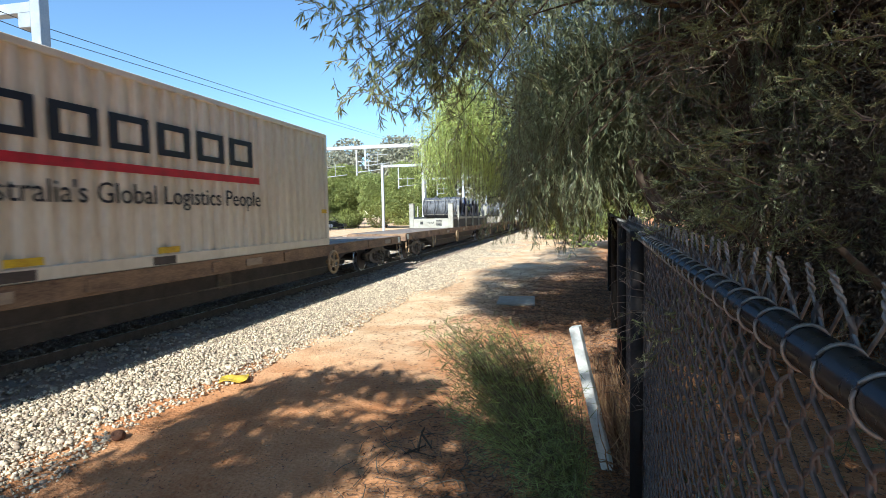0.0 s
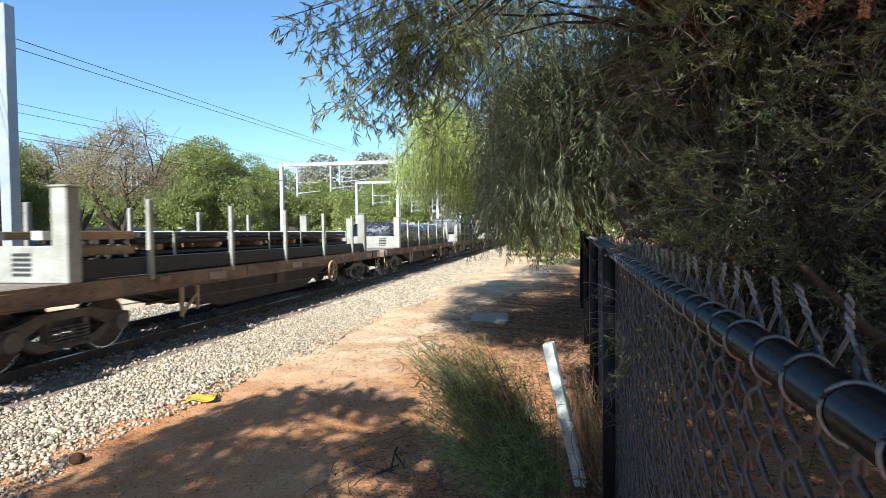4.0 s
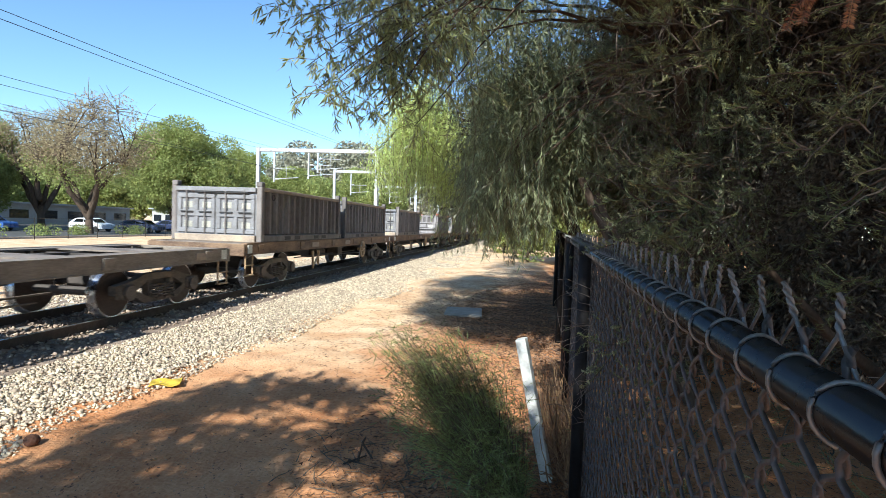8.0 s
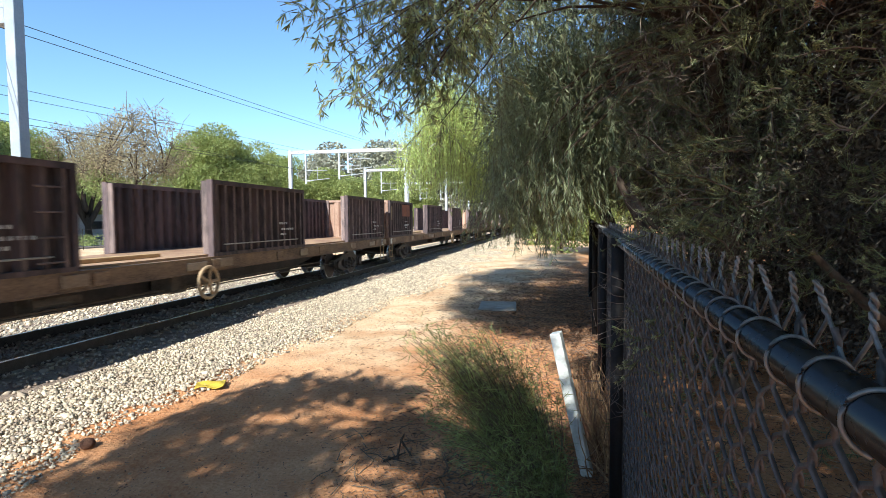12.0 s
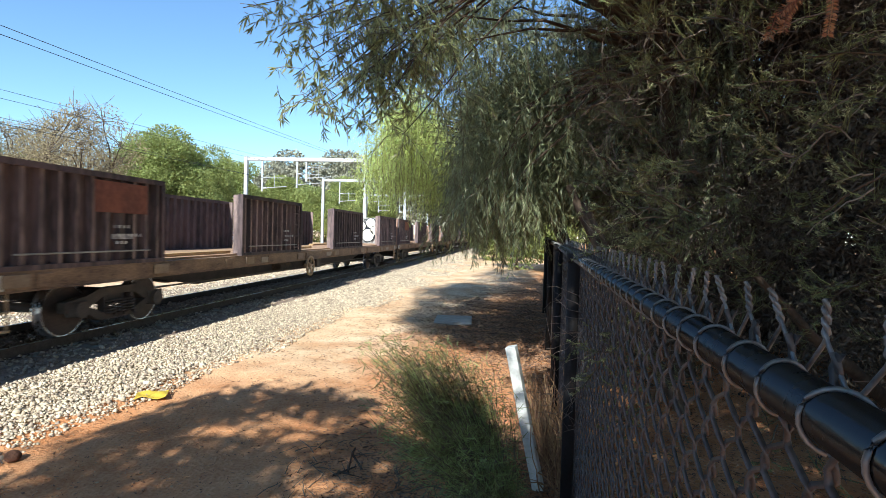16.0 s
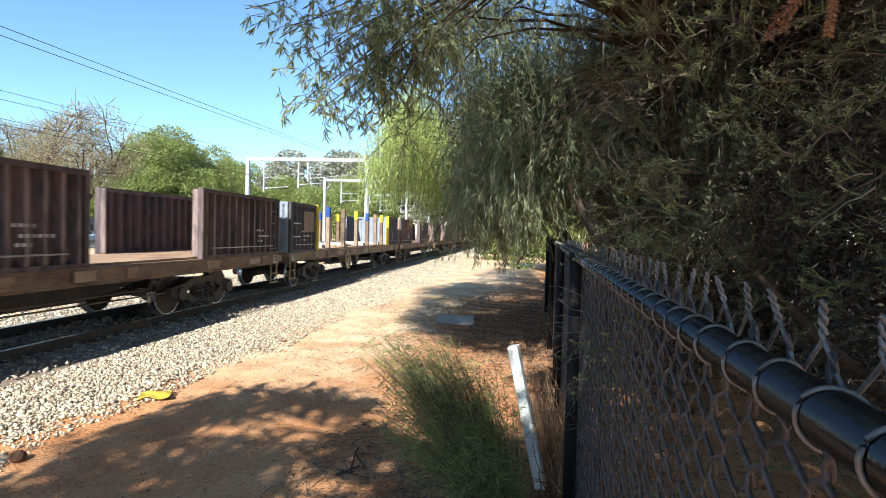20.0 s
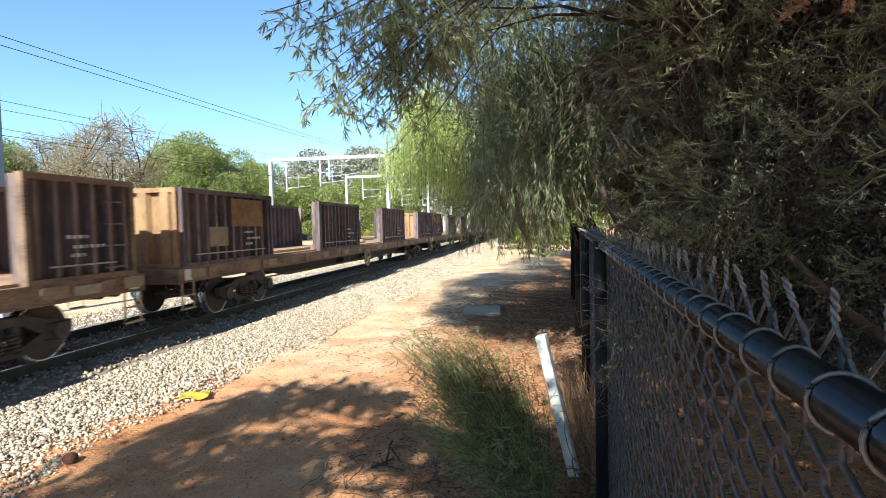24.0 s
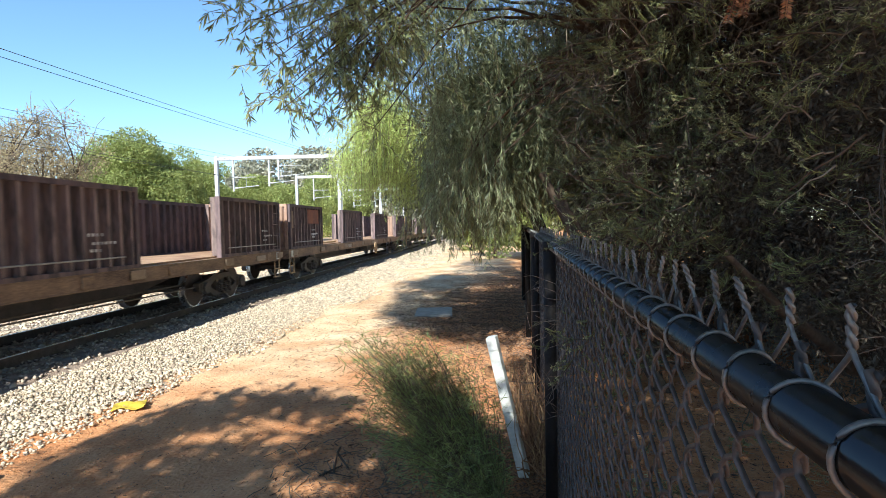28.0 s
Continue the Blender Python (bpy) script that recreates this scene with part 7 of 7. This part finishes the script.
bm = bmesh.new()
for a, b in (((0, 0, 0), (0.03, 0.02, 0.16)), ((0.03, 0.02, 0.16), (0.13, -0.03, 0.06)), ((0.03, 0.02, 0.16), (0.05, 0.05, 0.2)), ((-0.08, 0.02, 0.01), (0.16, -0.1, 0.02)), ((-0.1, -0.06, 0.01), (0.05, 0.09, 0.03))):
    rod(bm, a, b, 0.011, 6, 0.006)
stick = part("broken_twig", bm, M_BARK, None, "", pose(-1.1, 4.2, -0.005))
tagged(stick, "broken dead twig poking up out of the dirt", "twig")

# dead sticks scattered round it
rgd = np.random.default_rng(23)
ln = []
for i in range(150):
    p = np.array([-0.75, 3.9, 0.008]) + rgd.normal(0, (0.42, 0.45, 0.004))
    a, n = rgd.uniform(0, np.pi), rgd.uniform(0.06, 0.3)
    ln.append(bend(p, p + np.array([n * math.cos(a), n * math.sin(a), rgd.uniform(0, 0.03)]), rgd, 5, 0.3))
V, F = tubes(ln, [np.linspace(0.0055, 0.0025, 5)] * len(ln), 4)
tagged(mesh_part("stick_litter", V, F, M_TWIG, None, True), "thin dead sticks scattered on the dirt", "sticks", kind="stuff")

# dry fronds heaped at the foot of the fence
rgd = np.random.default_rng(17)
ln, rd = [], []
for i in range(230):
    p = np.array([0.60, 4.7, 0.02]) + rgd.normal(0, (0.08, 0.38, 0.02))
    q = p + np.array([-0.22 * rgd.random(), rgd.normal(0, 0.25), rgd.uniform(0.1, 0.75)])
    ln.append(bend(p, q, rgd, 7, 0.5))
    rd.append(np.linspace(0.006, 0.002, 7))
V, F = tubes(ln, rd, 4)
M_STRAW = mat("dry_frond", (0.43, 0.25, 0.14), 0.9, (0.21, 0.11, 0.06), 5, 40, 0.1, vary=0.4, island=True)
tagged(mesh_part("dry_frond_tangle", V, F, M_STRAW, None, True), "tangle of dry reddish fronds at the fence foot", "dry fronds", kind="stuff")


# ---- beyond the freight track ----
def portal(x0, x1, y, h, beam_h, label, w=0.32, drops=()):
    p = empty("catenary_portal", pose(x0, y, 0), label, "portal", "catenary portals")
    for x in (x0, x1):
        bm = bmesh.new()
        box(bm, x - x0 - w / 2, x - x0 + w / 2, -w / 2, w / 2, -0.1, h, 0.02)
        part("mast", bm, M_PORTAL, p)
    bm = bmesh.new()
    box(bm, w / 2, x1 - x0 - w / 2, -0.14, 0.14, beam_h, beam_h + 0.34, 0.02)
    part("beam", bm, M_PORTAL, p)
    for dx, low in drops:
        bm = bmesh.new()
        box(bm, dx - 0.07, dx + 0.07, -0.07, 0.07, low, beam_h - 0.002)
        d = part("drop_tube", bm, M_PORTAL, p)
        bm = bmesh.new()
        rod(bm, (dx, 0, low + 0.3), (dx + 2.4, 0, low + 0.5), 0.035, 6)
        rod(bm, (dx, 0, low + 1.3), (dx + 2.2, 0, low + 1.3), 0.03, 6)
        rod(bm, (dx + 1.2, 0, low + 0.4), (dx + 1.2, 0, low + 1.6), 0.025, 6)
        part("cantilever", bm, M_PORTAL, d)
        for z in (low + 0.3, low + 1.3):
            bm = bmesh.new()
            rod(bm, (dx + 0.1, 0, z + 0.0), (dx + 0.45, 0, z + 0.03), 0.07, 8)
            part("insulator", bm, M_ROOF, d, "grey ribbed insulator")
    return p


portal(-23.5, -11.9, 49.6, 8.9, 8.5, "white steel overhead-line portal spanning the tracks", drops=((1.6, 5.6), (5.0, 6.0), (5.9, 6.6)))
portal(-22.0, -11.2, 68.5, 8.9, 8.45, "white steel overhead-line portal farther down the line", drops=((2.2, 5.6), (6.0, 5.6)))
portal(-22.5, -11.5, 95, 9.0, 8.5, "white steel overhead-line portal farther down the line", drops=((2.2, 5.6), (6.0, 5.6)))

mast = empty("catenary_mast", pose(-11.95, 10.95, 0), "pale grey square steel overhead-line mast", "mast")
bm = bmesh.new()
box(bm, -0.135, 0.135, -0.135, 0.135, -0.1, 7.35, 0.012)
part("column", bm, M_MAST, mast)
bm = bmesh.new()
box(bm, -3.6, -0.135, -0.12, 0.12, 6.95, 7.2, 0.012)
box(bm, -0.5, -0.135, -0.13, 0.16, 6.6, 6.95, 0.012)
part("bracket_arm", bm, M_MAST, mast)
bm = bmesh.new()
box(bm, -0.32, 0.32, -0.32, 0.32, -0.02, 0.05)
part("base_plate", bm, M_MAST, mast)


def wire(x, z_mast, z_far, r, sag):
    """A wire along the line, hung from the mast and the portals."""
    pts = []
    hung = ((-40, z_far), (10.95, z_mast), (49.6, z_far), (95, z_far), (160, z_far))
    for (a, za), (b, zb) in zip(hung, hung[1:]):
        for k in np.linspace(0, 1, 14)[:-1]:
            pts.append((x, a + (b - a) * k, za + (zb - za) * k - 4 * sag * k * (1 - k)))
    V, F = tubes([pts], [r], 6)
    return tagged(mesh_part("overhead_wire", V, F, M_WIRE, None, True), "thin dark overhead wire strung along the line", "wire", "overhead wires")


for x, za, zb, s in ((-12.3, 6.55, 8.3, 0.05), (-12.5, 6.85, 8.5, 0.05), (-19.5, 6.9, 8.35, 0.05), (-19.3, 6.5, 8.0, 0.05), (-19.0, 5.9, 6.3, 0.0), (-15.2, 4.9, 5.7, 0.0)):
    wire(x, za, zb, 0.0095, s)

# passenger tracks beyond, low beds of ballast with rails
for c in (-15.5, -19.5):
    bm = bmesh.new()
    V = [(c + dx, y, z) for y in (-400, -60, -10, 20, 60, 120, 500) for dx, z in ((-2.0, -0.05), (-1.5, 0.05), (1.5, 0.05), (2.0, -0.05))]
    F = [(a * 4 + b, a * 4 + b + 1, a * 4 + b + 5, a * 4 + b + 4) for a in range(6) for b in range(3)]
    bm.free()
    far_bed = mesh_part("ballast_bed_far", V, F, M_BED)
    far_bed.matrix_basis = LINE
    tagged(far_bed, "ballast bed of the electrified track", "ballast", kind="structure")
    for x in (c - 0.755, c + 0.755):
        bm = bmesh.new()
        box(bm, x - 0.035, x + 0.035, -400, 500, 0.05, 0.2)
        tagged(part("rail_far", bm, M_RAIL, None, "", LINE), "rusty rail of the electrified track", "rail", "rails of the electrified tracks", "structure")

# trackside cabinet
cab = empty("trackside_cabinet", pose(-13.5, 12.4, 0), "brown-grey trackside equipment cabinet", "cabinet")
bm = bmesh.new()
box(bm, -1.6, 0.0, -0.45, 0.45, 0.1, 2.1, 0.02)
part("body", bm, M_TANPAINT, cab)
bm = bmesh.new()
box(bm, -1.68, 0.08, -0.53, 0.53, 2.1, 2.22, 0.02)
part("lid", bm, M_UNDER, cab)
bm = bmesh.new()
box(bm, -1.7, 0.1, -0.5, 0.5, -0.1, 0.1)
part("plinth", bm, M_LID, cab)
for k in range(2):
    bm = bmesh.new()
    box(bm, -1.55 + 0.78 * k, -0.82 + 0.78 * k, -0.47, -0.452, 0.15, 2.0, 0.008)
    part("door", bm, M_TANPAINT, cab)

# car park
V = [(-130, 20, 0.012), (-34.5, 20, 0.012), (-34.5, 110, 0.012), (-130, 110, 0.012)]
tagged(mesh_part("car_park", V, [(0, 1, 2, 3)], M_ASPHALT), "dark grey asphalt car park beyond the railway", "car park", kind="structure")
bm = bmesh.new()
box(bm, -34.6, -34.4, 20, 110, -0.05, 0.14)
tagged(part("kerb", bm, M_LID), "pale concrete kerb along the car park", "kerb", kind="structure")

fence = empty("railway_fence", pose(-33.2, 20, 0), "thin black wire fence along the car park", "fence")
bm = bmesh.new()
box(bm, -0.02, 0.02, -0.02, 0.02, -0.05, 1.55)
first_post = None
for k in range(31):
    m = pose(0, 3 * k, 0)
    if first_post is None:
        first_post = part("post", bm, M_BLACK, fence, "", m)
    else:
        share("post", first_post, fence, m)
for z in (0.1, 0.55, 1.0, 1.5):
    bm = bmesh.new()
    rod(bm, (0, 0, z), (0, 90, z), 0.012, 5)
    part("wire", bm, M_BLACK, fence)


def car(x, y, turn, paint, label, van=False):
    c = empty("parked_car", pose(x, y, 0.012, 0, 0, turn), label, "car", "cars in the car park")
    W, H = 1.8, 1.5 if not van else 1.75
    prof = [(-2.25, 0.35), (-2.25, 0.75), (-2.1, 0.88), (-1.15, 0.98), (-0.55, H - 0.06), (-0.2, H), (1.1, H - 0.02), (1.55, H - 0.12), (2.1, 1.0), (2.24, 0.85), (2.25, 0.35)]
    bm = bmesh.new()
    f = bm.faces.new([bm.verts.new((-W / 2, a, b)) for a, b in prof])
    for v in bmesh.ops.extrude_face_region(bm, geom=[f])["geom"]:
        if isinstance(v, bmesh.types.BMVert):
            v.co.x = W / 2
    for v in bm.verts:
        if v.co.z > 1.1:
            v.co.x *= 0.82
    bmesh.ops.recalc_face_normals(bm, faces=bm.faces[:])
    part("body", bm, paint, c)
    glass = []
    for sx in (1, -1):
        for a, b, t0, t1 in ((-0.75, 0.25, -0.3, 0.25), (0.32, 1.65, 0.32, 1.25)):
            glass.append([p for p in ((sx * (W / 2 * 0.985), a, 1.02), (sx * (W / 2 * 0.985), b, 1.02), (sx * (W / 2 * 0.84), t1, H - 0.12), (sx * (W / 2 * 0.84), t0, H - 0.12))])
    glass.append([p for p in ((-0.74, -1.14, 1.01), (0.74, -1.14, 1.01), (0.66, -0.64, H - 0.1), (-0.66, -0.64, H - 0.1))])
    glass.append([p for p in ((-0.74, 2.07, 1.05), (0.74, 2.07, 1.05), (0.66, 1.64, H - 0.15), (-0.66, 1.64, H - 0.15))])
    for ps in glass:
        bm = bmesh.new()
        bm.faces.new([bm.verts.new(p) for p in ps])
        bmesh.ops.solidify(bm, geom=bm.faces[:], thickness=0.03)
        part("window", bm, M_GLASS, c, "dark glazing")
    bm = bmesh.new()
    rod(bm, (-0.1, 0, 0), (0.1, 0, 0), 0.32, 18)
    w0 = None
    for sx in (0.82, -0.82):
        for yy in (-1.38, 1.38):
            if w0 is None:
                w0 = part("wheel", bm, M_TYRE, c, "black tyre", pose(sx, yy, 0.32))
            else:
                share("wheel", w0, c, pose(sx, yy, 0.32))
    return c


M_CARS = [mat("car_" + n, col, 0.3, tuple(v * 0.8 for v in col), 2, 9, 0.0, spec=0.6) for n, col in (("white", (0.75, 0.76, 0.78)), ("navy", (0.025, 0.035, 0.09)), ("red", (0.25, 0.02, 0.02)), ("silver", (0.4, 0.41, 0.42)), ("blue", (0.03, 0.09, 0.3)), ("black", (0.02, 0.02, 0.022)))]
CARS = ((-47, 38, 92, 3, "silver"), (-58, 43, 80, 0, "white"), (-50, 47.5, 95, 4, "blue"), (-60, 52, 88, 0, "white"), (-46, 56, 84, 0, "white"), (-41, 57.5, 96, 1, "navy"), (-42.5, 66, 90, 1, "navy"), (-41, 68.5, 88, 2, "dark red"), (-40, 71, 92, 4, "blue"), (-40.5, 76, 90, 0, "white"), (-39, 79, 85, 4, "blue"), (-38, 83, 90, 0, "white"), (-37.5, 88, 95, 5, "black"), (-62, 36, 90, 5, "black"))
for x, y, a, k, n in CARS:
    car(x, y, a, M_CARS[k], n + " parked car in the car park")

# hedge clumps and a long low building behind the cars
for i, (x, y) in enumerate(((-38.5, 36), (-38.2, 41), (-38.4, 46), (-38, 51), (-38, 60.5), (-37.5, 64))):
    rgh = np.random.default_rng(60 + i)
    V, F = clumps(rgh, [(x + rgh.normal(0, 0.4), y + rgh.normal(0, 0.5), 0.45) for _ in range(5)], np.full(5, 0.62), 420, 0.15, 0.8)
    make_tree("hedge_bush", (x, y, 0), "low clipped green hedge bush by the car park", None, None, [(V, F, M_LEAF_G)], None, "hedge bushes")


def building(x0, x1, y0, y1, h, label, bays):
    b = empty("building", pose(x0, y0, 0), label, "building")
    bm = bmesh.new()
    box(bm, 0, x1 - x0, 0, y1 - y0, -0.1, h)
    part("wall", bm, M_WALL, b)
    bm = bmesh.new()
    box(bm, -0.5, x1 - x0 + 0.5, -0.5, y1 - y0 + 0.5, h, h + 0.25)
    part("roof", bm, M_ROOF, b)
    p = (y1 - y0) / bays
    proto = None
    for i in range(bays):
        m = pose(x1 - x0 + 0.03, (i + 0.5) * p, 1.6)
        if proto is None:
            bm = bmesh.new()
            box(bm, -0.02, 0.03, -p * 0.3, p * 0.3, -0.6, 0.7)
            proto = part("window", bm, M_GLASS, b, "dark window", m)
        else:
            share("window", proto, b, m)
    proto = None
    n = 8
    for i in range(n):
        m = pose((i + 0.5) * (x1 - x0) / n, -0.03, 1.6)
        if proto is None:
            bm = bmesh.new()
            box(bm, -0.8, 0.8, -0.03, 0.02, -0.6, 0.7)
            proto = part("window", bm, M_GLASS, b, "dark window", m)
        else:
            share("window", proto, b, m)
    return b


building(-120, -74, 45, 100, 3.2, "long low pale grey building behind the car park", 10)
building(-72, -52, 104, 130, 3.4, "pale low building behind the trees", 6)


def motions():
    """The whole train rolls along the track at one speed."""
    for thing, s, z, *side in RIDERS:
        x = side[0] if side else TRACK
        turn = thing.matrix_basis.to_euler()
        a = [math.degrees(v) for v in turn]
        walk(thing, [(0.0, LINE @ pose(x, s, z, *a)), (28.0, LINE @ pose(x, s - SPEED * 28.0, z, *a))])


motions()
